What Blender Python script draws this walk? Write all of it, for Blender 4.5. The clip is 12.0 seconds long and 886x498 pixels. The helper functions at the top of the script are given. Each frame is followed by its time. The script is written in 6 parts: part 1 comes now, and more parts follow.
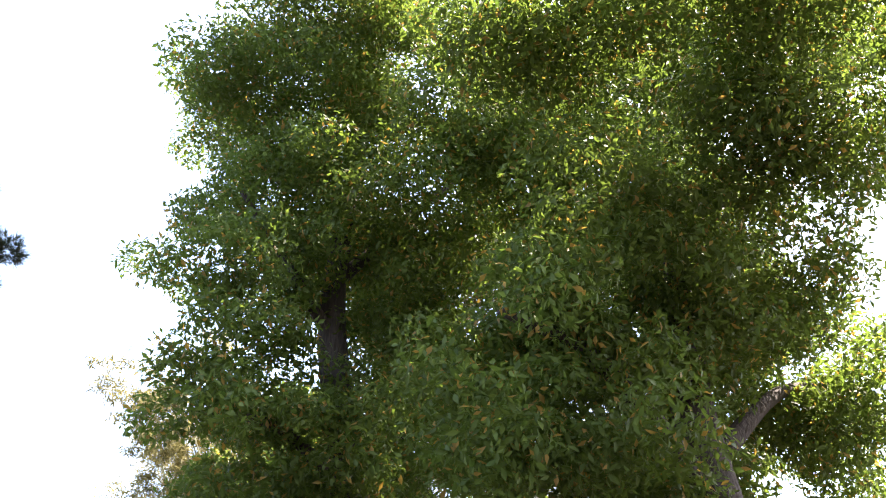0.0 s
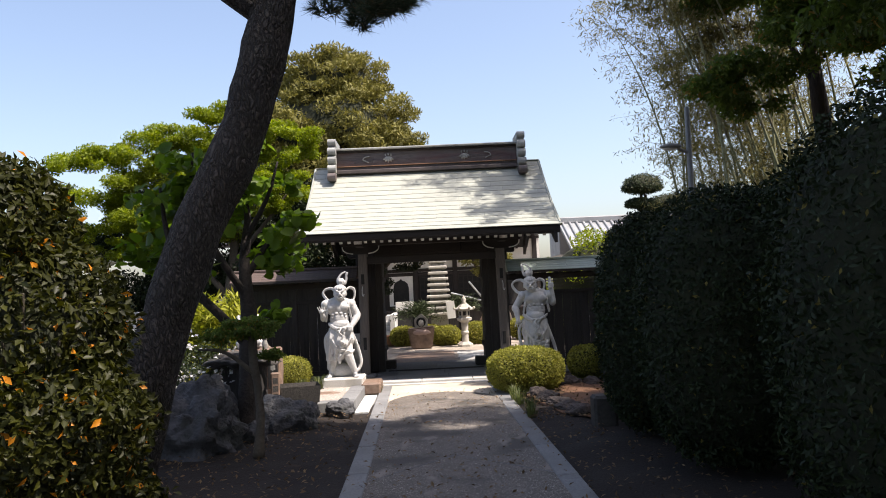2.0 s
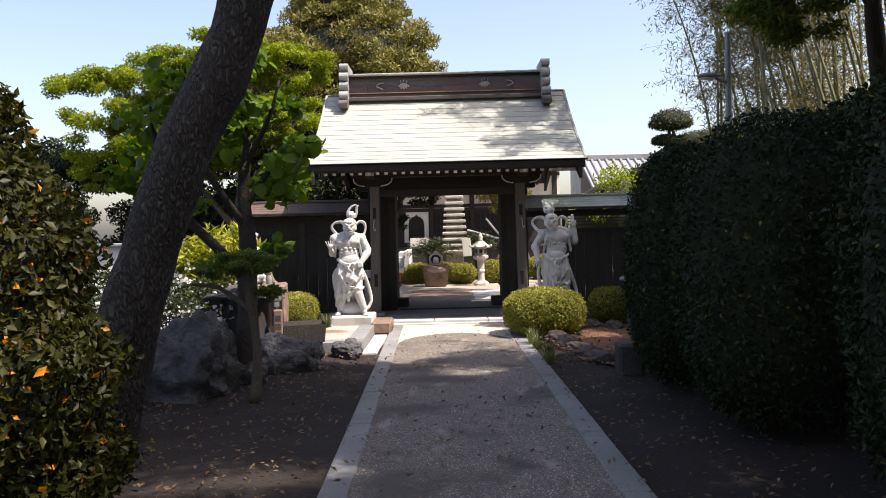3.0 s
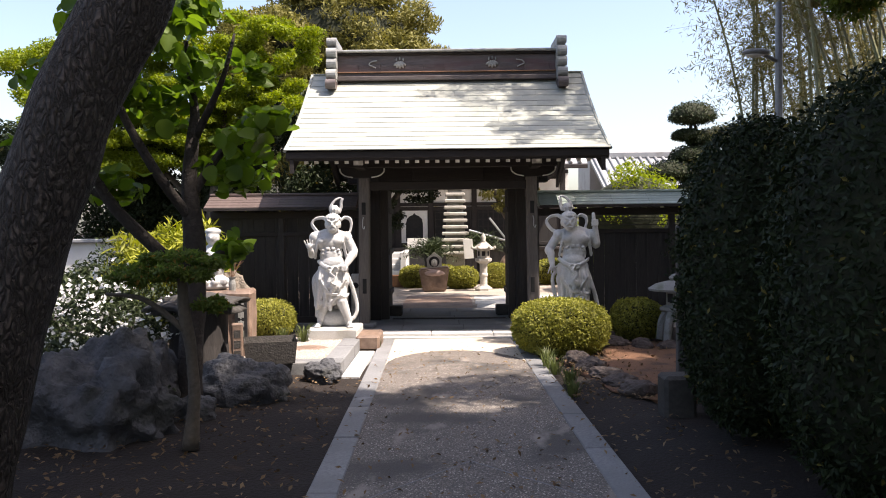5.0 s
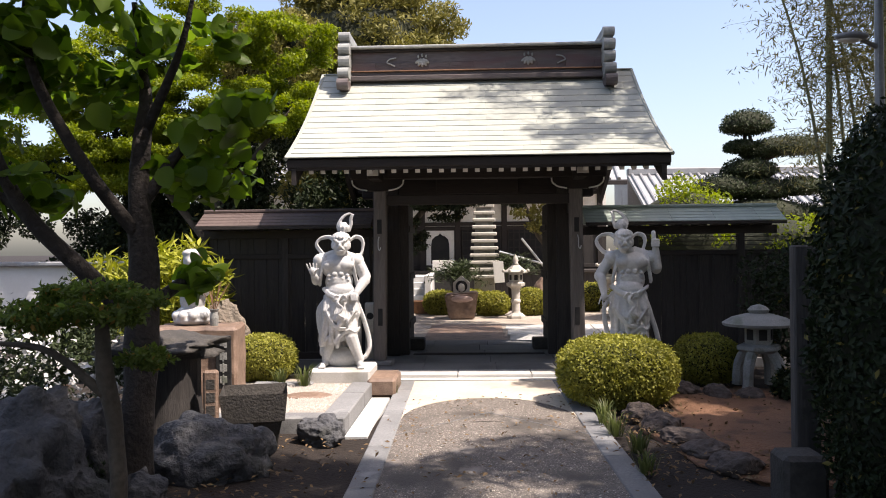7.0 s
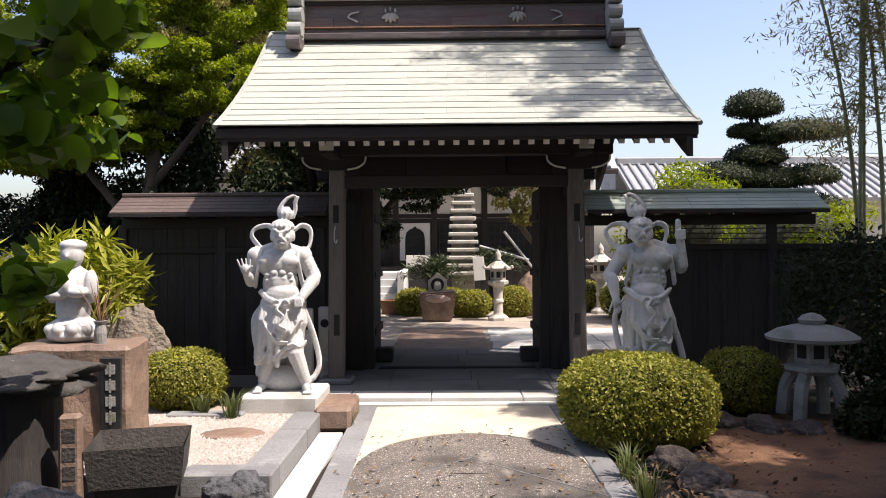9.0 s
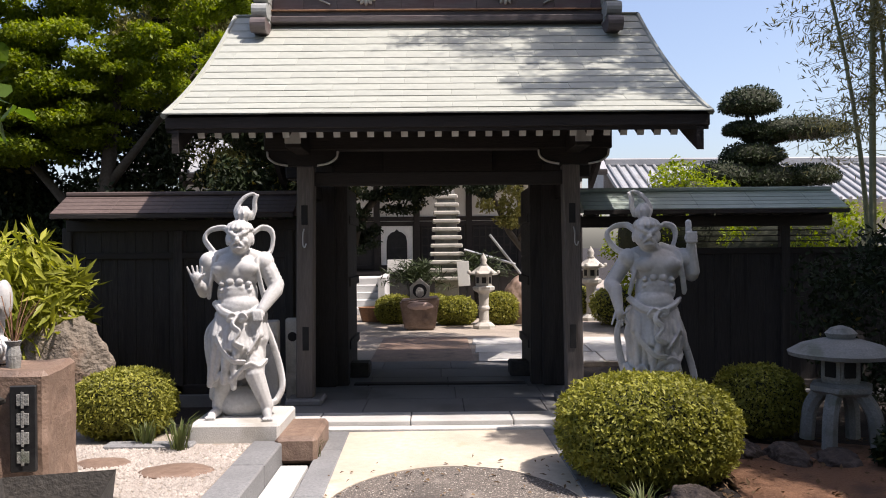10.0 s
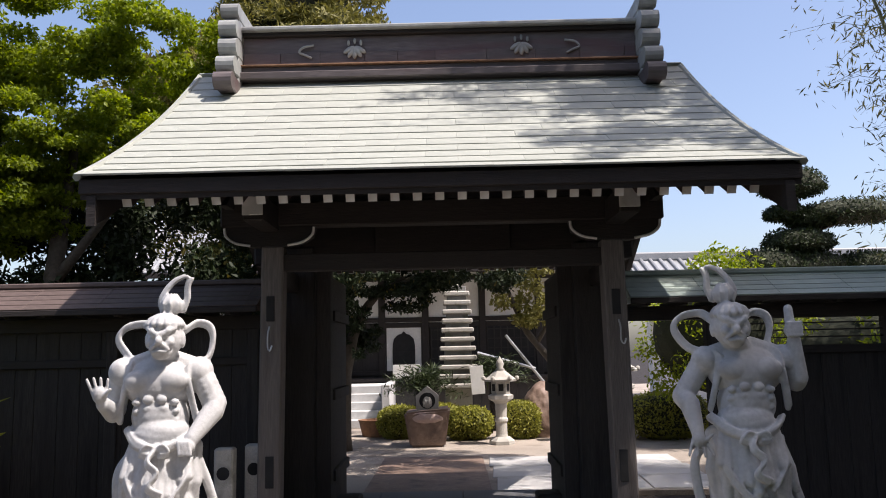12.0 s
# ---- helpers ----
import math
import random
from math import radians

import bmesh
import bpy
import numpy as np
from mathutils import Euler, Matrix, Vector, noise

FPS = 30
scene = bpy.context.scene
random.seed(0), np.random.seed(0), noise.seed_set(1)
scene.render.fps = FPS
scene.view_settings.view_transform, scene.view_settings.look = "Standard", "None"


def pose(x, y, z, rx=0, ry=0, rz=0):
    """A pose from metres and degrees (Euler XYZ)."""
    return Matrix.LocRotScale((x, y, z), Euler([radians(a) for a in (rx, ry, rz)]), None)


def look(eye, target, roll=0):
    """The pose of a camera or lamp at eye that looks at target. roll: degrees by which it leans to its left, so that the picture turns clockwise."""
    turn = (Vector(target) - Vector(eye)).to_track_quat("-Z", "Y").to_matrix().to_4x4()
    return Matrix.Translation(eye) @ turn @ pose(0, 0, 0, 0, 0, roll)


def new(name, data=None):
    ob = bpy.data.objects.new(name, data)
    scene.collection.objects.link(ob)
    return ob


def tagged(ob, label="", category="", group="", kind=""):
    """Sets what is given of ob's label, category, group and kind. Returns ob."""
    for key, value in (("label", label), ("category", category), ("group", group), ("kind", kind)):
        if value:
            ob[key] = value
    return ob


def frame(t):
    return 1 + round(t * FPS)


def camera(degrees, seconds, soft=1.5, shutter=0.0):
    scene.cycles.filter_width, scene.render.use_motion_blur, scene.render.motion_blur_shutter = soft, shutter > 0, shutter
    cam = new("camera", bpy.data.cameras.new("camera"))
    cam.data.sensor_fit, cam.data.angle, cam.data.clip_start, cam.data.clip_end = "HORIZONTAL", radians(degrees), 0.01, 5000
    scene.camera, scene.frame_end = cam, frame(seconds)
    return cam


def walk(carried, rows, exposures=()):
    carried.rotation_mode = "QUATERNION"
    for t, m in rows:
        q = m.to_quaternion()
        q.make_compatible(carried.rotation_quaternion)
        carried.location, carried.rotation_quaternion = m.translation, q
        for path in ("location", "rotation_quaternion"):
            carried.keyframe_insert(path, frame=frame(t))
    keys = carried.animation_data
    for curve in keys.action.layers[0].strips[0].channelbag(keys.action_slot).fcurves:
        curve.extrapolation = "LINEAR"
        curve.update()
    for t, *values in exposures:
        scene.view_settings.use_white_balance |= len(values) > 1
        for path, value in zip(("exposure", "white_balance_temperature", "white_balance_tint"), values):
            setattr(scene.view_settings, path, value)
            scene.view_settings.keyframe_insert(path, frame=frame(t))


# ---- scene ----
cam = camera(58.0, 12.0, soft=1.0)
PATH = [
    (0, (0.411, -17.541, 1.891), (1.317, -16.173, 3.034), -0.6),
    (0.5, (0.047, -16.845, 1.811), (0.703, -15.166, 2.677), -2.0),
    (1, (0.022, -16.519, 1.788), (0.494, -14.644, 2.300), -2.3),
    (1.5, (0.047, -16.162, 1.799), (0.288, -14.196, 2.079), -1.4),
    (2, (-0.016, -15.820, 1.739), (0.016, -13.823, 1.839), -2.6),
    (2.5, (-0.021, -15.479, 1.740), (-0.072, -13.480, 1.755), -2.1),
    (3, (0.014, -15.002, 1.713), (-0.002, -13.003, 1.658), -1.4),
    (5, (0.016, -13.048, 1.676), (-0.000, -11.049, 1.623), -0.6),
    (5.5, (0.007, -12.591, 1.684), (-0.053, -10.592, 1.662), -0.8),
    (6, (0.008, -12.111, 1.682), (-0.073, -10.112, 1.674), -0.6),
    (6.5, (-0.007, -11.653, 1.694), (-0.086, -9.655, 1.697), -0.5),
    (7, (-0.024, -11.172, 1.675), (-0.107, -9.174, 1.676), -0.6),
    (7.5, (-0.024, -10.655, 1.670), (-0.062, -8.656, 1.639), -0.4),
    (9.5, (-0.036, -8.687, 1.650), (-0.054, -6.687, 1.642), -0.4),
    (10, (-0.013, -8.241, 1.659), (0.000, -6.241, 1.655), -0.5),
    (10.5, (0.027, -7.743, 1.656), (0.045, -5.744, 1.716), -0.4),
    (11, (0.036, -7.270, 1.659), (0.060, -5.271, 1.743), -0.5),
    (11.5, (0.058, -6.832, 1.641), (0.048, -4.838, 1.799), -0.3),
    (12, (0.054, -6.403, 1.635), (0.039, -4.419, 1.890), -1.2),
]
EXPOSURE = [(0.0, 3.05, 6910, 18), (0.3, 2.95, 6910, 18), (0.6, 2.5, 6910, 18), (0.9, 1.7, 7060, 18), (1.2, 1.12, 6910, 18), (1.6, 1.0, 6850, 16), (2.5, 0.85, 6900, 16), (3.0, 1.06, 6970, 18), (5.0, 1.25, 6970, 18), (7.5, 0.96, 6920, 18), (9.5, 0.81, 6720, 18), (11.0, 0.51, 6470, 18), (12.0, 0.67, 6520, 18)]
walk(cam, [(t, look(eye, target, roll)) for t, eye, target, roll in PATH], EXPOSURE)

# ---- world, sun ----
TO_SUN = Vector((0.52, -0.22, 1.0)).normalized()
world = bpy.data.worlds.new("sky")
scene.world = world
world.use_nodes = True
wn = world.node_tree.nodes
sky = wn.new("ShaderNodeTexSky")
sky.sky_type = "NISHITA"
sky.sun_disc = False
sky.sun_elevation = math.asin(TO_SUN.z)
sky.sun_rotation = math.atan2(TO_SUN.x, TO_SUN.y)
sky.dust_density = 2.6
wn["Background"].inputs["Strength"].default_value = 0.14
world.node_tree.links.new(sky.outputs[0], wn["Background"].inputs["Color"])
sun = new("sun", bpy.data.lights.new("sun", "SUN"))
sun.data.energy = 4.6
sun.data.angle = radians(0.5)
sun.data.color = (1.0, 0.95, 0.87)
sun.matrix_world = look(TO_SUN * 60, (0, 0, 0))


# ---- materials ----
def nodes_of(name):
    m = bpy.data.materials.new(name)
    m.use_nodes = True
    return m, m.node_tree.nodes, m.node_tree.links, m.node_tree.nodes["Principled BSDF"]


def mix_colour(nt, links, fac, a, b):
    mx = nt.new("ShaderNodeMix")
    mx.data_type = "RGBA"
    for socket, v in ((mx.inputs[0], fac), (mx.inputs[6], a), (mx.inputs[7], b)):
        if hasattr(v, "is_linked"):
            links.new(v, socket)
        elif isinstance(v, (int, float)):
            socket.default_value = v
        else:
            socket.default_value = (*v, 1)
    return mx.outputs[2]


def noise_ramp(nt, links, scale, low, high, detail=4.0, stretch=None, space="Object"):
    tc = nt.new("ShaderNodeTexCoord")
    mp = nt.new("ShaderNodeMapping")
    links.new(tc.outputs[space], mp.inputs[0])
    mp.inputs["Scale"].default_value = stretch or (1, 1, 1)
    no = nt.new("ShaderNodeTexNoise")
    no.inputs["Scale"].default_value = scale
    no.inputs["Detail"].default_value = detail
    links.new(mp.outputs[0], no.inputs["Vector"])
    rp = nt.new("ShaderNodeMapRange")
    rp.inputs["From Min"].default_value = low
    rp.inputs["From Max"].default_value = high
    links.new(no.outputs[0], rp.inputs["Value"])
    return rp.outputs[0]


def surface(name, base, other, rough=0.7, fine=30.0, broad=2.0, stain=None, stain_scale=1.2, bump=0.3, bump_scale=60.0,
            stretch=None, metal=0.0, piece=0.0, stain_cover=0.55, bump_size=0.01):
    """Grain between two colours, broad tone drift, optional stains, bump, and a small tone step from piece to piece."""
    m, nt, links, bs = nodes_of(name)
    col = mix_colour(nt, links, noise_ramp(nt, links, fine, 0.3, 0.7, 5, stretch), base, other)
    mean = [0.5 * (p + q) for p, q in zip(base, other)]
    col = mix_colour(nt, links, noise_ramp(nt, links, broad, 0.35, 0.75, 3, stretch), col, [c * 0.72 for c in mean])
    if stain:
        col = mix_colour(nt, links, noise_ramp(nt, links, stain_scale, stain_cover, stain_cover + 0.12, 8, stretch), col, stain)
    if piece:
        info = nt.new("ShaderNodeObjectInfo")
        hs = nt.new("ShaderNodeHueSaturation")
        mr = nt.new("ShaderNodeMapRange")
        mr.inputs["To Min"].default_value, mr.inputs["To Max"].default_value = 1 - piece, 1 + piece
        links.new(info.outputs["Random"], mr.inputs["Value"])
        links.new(mr.outputs[0], hs.inputs["Value"])
        links.new(col, hs.inputs["Color"])
        col = hs.outputs[0]
    links.new(col, bs.inputs["Base Color"])
    bs.inputs["Roughness"].default_value = rough
    bs.inputs["Metallic"].default_value = metal
    if bump:
        bp = nt.new("ShaderNodeBump")
        bp.inputs["Strength"].default_value = bump
        bp.inputs["Distance"].default_value = bump_size
        links.new(noise_ramp(nt, links, bump_scale, 0.2, 0.8, 6, stretch), bp.inputs["Height"])
        links.new(bp.outputs[0], bs.inputs["Normal"])
    return m


def leaf_surface(name, dark, light, accent=None, accent_share=0.06, through_light=0.35, rough=0.45):
    """Leaves: each leaf has a tone of its own, and lets some light through."""
    m, nt, links, bs = nodes_of(name)
    geo = nt.new("ShaderNodeNewGeometry")
    rnd = geo.outputs["Random Per Island"]
    col = mix_colour(nt, links, rnd, dark, light)
    col = mix_colour(nt, links, noise_ramp(nt, links, 0.9, 0.35, 0.7, 3), col, [0.5 * (p + q) * 0.75 for p, q in zip(dark, light)])
    if accent:
        gt = nt.new("ShaderNodeMath")
        gt.operation = "GREATER_THAN"
        gt.inputs[1].default_value = 1 - accent_share
        links.new(rnd, gt.inputs[0])
        col = mix_colour(nt, links, gt.outputs[0], col, accent)
    links.new(col, bs.inputs["Base Color"])
    bs.inputs["Roughness"].default_value = rough
    bs.inputs["Specular IOR Level"].default_value = 0.25
    tr = nt.new("ShaderNodeBsdfTranslucent")
    hs = nt.new("ShaderNodeHueSaturation")
    hs.inputs["Value"].default_value = 1.5
    hs.inputs["Saturation"].default_value = 1.1
    links.new(col, hs.inputs["Color"])
    links.new(hs.outputs[0], tr.inputs["Color"])
    ms = nt.new("ShaderNodeMixShader")
    ms.inputs[0].default_value = through_light
    links.new(bs.outputs[0], ms.inputs[1])
    links.new(tr.outputs[0], ms.inputs[2])
    links.new(ms.outputs[0], nt["Material Output"].inputs["Surface"])
    return m


# soil colour taken darker to carry the shade of the trees
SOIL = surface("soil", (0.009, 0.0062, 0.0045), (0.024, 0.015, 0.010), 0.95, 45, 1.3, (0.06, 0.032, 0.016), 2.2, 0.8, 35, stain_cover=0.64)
RED_SOIL = surface("red_soil", (0.14, 0.066, 0.034), (0.25, 0.13, 0.072), 0.95, 60, 2, (0.085, 0.047, 0.03), 3, 0.8, 40)
YARD = surface("yard_gravel", (0.28, 0.235, 0.19), (0.46, 0.40, 0.335), 0.95, 70, 0.8, (0.22, 0.185, 0.15), 1.5, 0.7, 80)
def pebble_surface(name, scale):
    """Exposed pebbles: rounded cells in mixed tones, in dark mortar, with broad worn patches and sun dapples painted as
    light flecks.
    """
    m, nt, links, bs = nodes_of(name)
    tc = nt.new("ShaderNodeTexCoord")
    vo = nt.new("ShaderNodeTexVoronoi")
    vo.inputs["Scale"].default_value = scale
    links.new(tc.outputs["Object"], vo.inputs["Vector"])
    sp = nt.new("ShaderNodeSeparateColor")
    links.new(vo.outputs["Color"], sp.inputs[0])
    col = mix_colour(nt, links, sp.outputs[0], (0.062, 0.056, 0.05), (0.35, 0.30, 0.255))
    gt = nt.new("ShaderNodeMath")
    gt.operation = "GREATER_THAN"
    gt.inputs[1].default_value = 0.93
    links.new(sp.outputs[1], gt.inputs[0])
    col = mix_colour(nt, links, gt.outputs[0], col, (0.6, 0.55, 0.48))
    edge = nt.new("ShaderNodeMapRange")
    edge.inputs["From Min"].default_value, edge.inputs["From Max"].default_value = 0.35, 0.6
    links.new(vo.outputs["Distance"], edge.inputs["Value"])
    col = mix_colour(nt, links, edge.outputs[0], col, (0.112, 0.098, 0.086))
    col = mix_colour(nt, links, noise_ramp(nt, links, 1.1, 0.5, 0.62, 8), col, (0.075, 0.066, 0.058))
    # light flecks: worn spots and dappled sun put into the colour
    col = mix_colour(nt, links, noise_ramp(nt, links, 2.6, 0.60, 0.68, 10, (1, 0.5, 1)), col, (0.26, 0.23, 0.2))
    links.new(col, bs.inputs["Base Color"])
    bs.inputs["Roughness"].default_value = 0.75
    bp = nt.new("ShaderNodeBump")
    bp.invert = True
    bp.inputs["Strength"].default_value, bp.inputs["Distance"].default_value = 0.8, 0.008
    links.new(vo.outputs["Distance"], bp.inputs["Height"])
    links.new(bp.outputs[0], bs.inputs["Normal"])
    return m


PEBBLE = pebble_surface("pebble_concrete", 84.0)
BEIGE = surface("beige_concrete", (0.50, 0.43, 0.34), (0.62, 0.55, 0.45), 0.85, 18, 1.5, (0.46, 0.36, 0.26), 2.5, 0.25, 70, stain_cover=0.6)
KERB = surface("kerb_stone", (0.16, 0.165, 0.17), (0.25, 0.25, 0.25), 0.8, 50, 1.5, (0.38, 0.38, 0.37), 2.0, 0.3, 90, piece=0.12, stain_cover=0.64)
GRANITE = surface("granite", (0.46, 0.45, 0.43), (0.62, 0.61, 0.58), 0.75, 120, 1.2, (0.36, 0.34, 0.30), 1.6, 0.25, 130, piece=0.08)
FLOORSTONE = surface("floor_stone", (0.13, 0.13, 0.135), (0.20, 0.20, 0.20), 0.7, 90, 1.0, (0.09, 0.09, 0.09), 1.2, 0.25, 120, piece=0.1)
STATUE_STONE = surface("statue_stone", (0.47, 0.47, 0.465), (0.60, 0.60, 0.595), 0.75, 45, 3.0, (0.34, 0.34, 0.335), 5.0, 0.16, 140, stain_cover=0.57)
LANTERN_STONE = surface("lantern_stone", (0.42, 0.40, 0.36), (0.58, 0.55, 0.49), 0.85, 80, 3.0, (0.28, 0.27, 0.23), 5.0, 0.4, 90, stain_cover=0.58)
DARK_STONE = surface("dark_lantern_stone", (0.20, 0.20, 0.19), (0.32, 0.32, 0.30), 0.85, 70, 3.0, (0.14, 0.15, 0.12), 5.0, 0.4, 80)
ROCK = surface("rock", (0.026, 0.028, 0.033), (0.13, 0.132, 0.142), 0.85, 7, 1.8, (0.04, 0.042, 0.04), 3.0, 0.9, 22, bump_size=0.03)
BORDER_STONE = surface("border_stone", (0.04, 0.03, 0.026), (0.11, 0.085, 0.072), 0.85, 16, 3.0, (0.17, 0.135, 0.115), 4.0, 0.7, 30, bump_size=0.02, stain_cover=0.6)
BROWN_STONE = surface("brown_stone", (0.165, 0.105, 0.075), (0.285, 0.2, 0.15), 0.6, 14, 2.5, (0.10, 0.066, 0.05), 3.5, 0.4, 50)
PINK_STONE = surface("pink_stone", (0.42, 0.29, 0.25), (0.56, 0.42, 0.37), 0.6, 50, 3.0, (0.33, 0.22, 0.19), 4.0, 0.3, 60)
STANDING_STONE = surface("standing_stone", (0.13, 0.105, 0.082), (0.27, 0.225, 0.175), 0.8, 7, 2.0, (0.17, 0.105, 0.07), 2.5, 0.7, 25, bump_size=0.03)
POT = surface("dark_stone_pot", (0.035, 0.032, 0.03), (0.075, 0.068, 0.06), 0.8, 30, 3.0, (0.025, 0.025, 0.02), 3.0, 0.5, 50)
CLAY = surface("rusty_clay", (0.22, 0.11, 0.06), (0.32, 0.18, 0.10), 0.8, 25, 3.0, (0.14, 0.08, 0.05), 4.0, 0.3, 50)
WOOD = surface("weathered_dark_wood", (0.018, 0.0155, 0.0145), (0.044, 0.038, 0.035), 0.8, 22, 2.0, (0.013, 0.011, 0.010), 3.0, 0.4, 40, stretch=(4, 4, 0.35), piece=0.15)
GREYWOOD = surface("grey_post_wood", (0.095, 0.082, 0.075), (0.20, 0.175, 0.16), 0.8, 24, 2.0, (0.06, 0.05, 0.045), 3.0, 0.4, 40, stretch=(4, 4, 0.3), piece=0.1)
DARK_POST = surface("old_post_wood", (0.05, 0.046, 0.045), (0.105, 0.096, 0.09), 0.85, 24, 2.0, (0.03, 0.028, 0.026), 3.0, 0.5, 40, stretch=(4, 4, 0.3))
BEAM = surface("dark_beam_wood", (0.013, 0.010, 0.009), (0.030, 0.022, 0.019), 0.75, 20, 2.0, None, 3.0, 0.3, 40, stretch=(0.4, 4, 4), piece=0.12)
RAFTER = surface("rafter_wood", (0.03, 0.017, 0.014), (0.055, 0.032, 0.027), 0.75, 20, 2.0, None, 3.0, 0.3, 40, stretch=(4, 0.4, 4), piece=0.15)
WHITE_PAINT = surface("white_paint", (0.66, 0.65, 0.62), (0.78, 0.77, 0.74), 0.6, 25, 4.0, (0.5, 0.48, 0.44), 6.0, 0.1, 60, piece=0.15)
COPPER = surface("weathered_copper_roof", (0.305, 0.322, 0.28), (0.385, 0.398, 0.35), 0.68, 7, 1.1, (0.265, 0.285, 0.24), 1.6, 0.1, 30, stretch=(1, 1, 1), piece=0.03, stain_cover=0.6)
GREEN_COPPER = surface("green_copper_roof", (0.30, 0.38, 0.34), (0.40, 0.46, 0.41), 0.5, 9, 1.5, (0.22, 0.27, 0.25), 2.0, 0.12, 30, piece=0.08)
RIDGE_METAL = surface("brown_ridge_metal", (0.085, 0.068, 0.066), (0.15, 0.125, 0.12), 0.5, 14, 1.2, (0.10, 0.06, 0.06), 1.5, 0.15, 30, stretch=(0.5, 3, 3), piece=0.15)
RIDGE_CAP = surface("grey_ridge_cap", (0.27, 0.28, 0.27), (0.38, 0.39, 0.37), 0.5, 14, 1.5, (0.2, 0.2, 0.2), 2.0, 0.15, 30)
BROWN_METAL = surface("brown_metal_roof", (0.075, 0.052, 0.045), (0.125, 0.09, 0.078), 0.6, 14, 1.5, None, 2.0, 0.15, 30, piece=0.1)
PLASTER = surface("white_plaster", (0.70, 0.69, 0.66), (0.80, 0.79, 0.76), 0.85, 20, 0.8, (0.62, 0.60, 0.56), 1.0, 0.1, 60)
CONCRETE = surface("pale_concrete", (0.52, 0.52, 0.51), (0.64, 0.64, 0.63), 0.85, 40, 1.0, (0.42, 0.42, 0.41), 1.4, 0.2, 80)
TILE = surface("grey_roof_tile", (0.24, 0.25, 0.26), (0.36, 0.37, 0.38), 0.5, 20, 1.0, (0.2, 0.2, 0.2), 1.5, 0.15, 40, piece=0.1)
def bark_surface(name):
    """Pine bark: long scaly plates with dark cracks between them."""
    m, nt, links, bs = nodes_of(name)
    tc = nt.new("ShaderNodeTexCoord")
    mp = nt.new("ShaderNodeMapping")
    mp.inputs["Scale"].default_value = (1.5, 1.5, 0.55)
    links.new(tc.outputs["Object"], mp.inputs[0])
    vo = nt.new("ShaderNodeTexVoronoi")
    vo.feature = "DISTANCE_TO_EDGE"
    vo.inputs["Scale"].default_value = 21.0
    wob = nt.new("ShaderNodeTexNoise")
    wob.inputs["Scale"].default_value, wob.inputs["Detail"].default_value = 7.0, 5.0
    links.new(mp.outputs[0], wob.inputs["Vector"])
    add = nt.new("ShaderNodeMix")
    add.data_type = "VECTOR"
    add.inputs[0].default_value = 0.16
    links.new(mp.outputs[0], add.inputs[4])
    links.new(wob.outputs["Color"], add.inputs[5])
    links.new(add.outputs[1], vo.inputs["Vector"])
    cr = nt.new("ShaderNodeMapRange")
    cr.inputs["From Max"].default_value = 0.3
    links.new(vo.outputs["Distance"], cr.inputs["Value"])
    plate = mix_colour(nt, links, noise_ramp(nt, links, 24, 0.3, 0.7, 6), (0.030, 0.025, 0.023), (0.085, 0.070, 0.063))
    plate = mix_colour(nt, links, noise_ramp(nt, links, 3, 0.5, 0.7, 4), plate, (0.055, 0.05, 0.045))
    links.new(mix_colour(nt, links, cr.outputs[0], (0.018, 0.015, 0.013), plate), bs.inputs["Base Color"])
    bs.inputs["Roughness"].default_value = 0.9
    bp = nt.new("ShaderNodeBump")
    bp.inputs["Strength"].default_value, bp.inputs["Distance"].default_value = 1.0, 0.03
    links.new(cr.outputs[0], bp.inputs["Height"])
    links.new(bp.outputs[0], bs.inputs["Normal"])
    return m


BARK = bark_surface("pine_bark")
BARK_RED = surface("camphor_bark", (0.03, 0.022, 0.018), (0.075, 0.054, 0.042), 0.9, 20, 2.0, None, 4.0, 0.8, 25, stretch=(2, 2, 0.4), bump_size=0.02)
TWIG = surface("twig_bark", (0.06, 0.048, 0.035), (0.12, 0.10, 0.075), 0.9, 30, 3.0, None, 4.0, 0.5, 40)
TWIG_DARK = surface("dark_limb_bark", (0.018, 0.014, 0.012), (0.05, 0.04, 0.034), 0.9, 24, 3.0, None, 4.0, 0.7, 30, bump_size=0.02)
CANE = surface("bamboo_cane", (0.22, 0.24, 0.12), (0.34, 0.34, 0.19), 0.5, 15, 2.0, (0.18, 0.15, 0.09), 3.0, 0.1, 40)
DARKHOLE = surface("dark_interior", (0.012, 0.012, 0.013), (0.022, 0.022, 0.022), 0.9, 10, 2.0, None, 2.0, 0.0)
BLACK_METAL = surface("black_metal", (0.03, 0.03, 0.032), (0.06, 0.06, 0.06), 0.5, 20, 3.0, None, 2.0, 0.1, 60, metal=0.6)
POLE = surface("grey_pole", (0.20, 0.21, 0.22), (0.28, 0.29, 0.30), 0.5, 20, 2.0, None, 2.0, 0.1, 60, metal=0.3)
STEEL = surface("bright_steel", (0.55, 0.55, 0.55), (0.65, 0.65, 0.65), 0.35, 30, 3.0, None, 2.0, 0.05, 60, metal=0.8)
# near-black colour of solid cores, standing for shade inside foliage
CORE = surface("foliage_shade_core", (0.014, 0.018, 0.008), (0.032, 0.036, 0.015), 0.95, 20, 3.0, None, 2.0, 0.5, 30)
LITTER = leaf_surface("dry_leaf", (0.09, 0.05, 0.024), (0.26, 0.18, 0.10), None, 0, 0.1, 0.8)
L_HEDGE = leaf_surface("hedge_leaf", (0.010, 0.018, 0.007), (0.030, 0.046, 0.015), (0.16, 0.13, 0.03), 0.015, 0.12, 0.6)
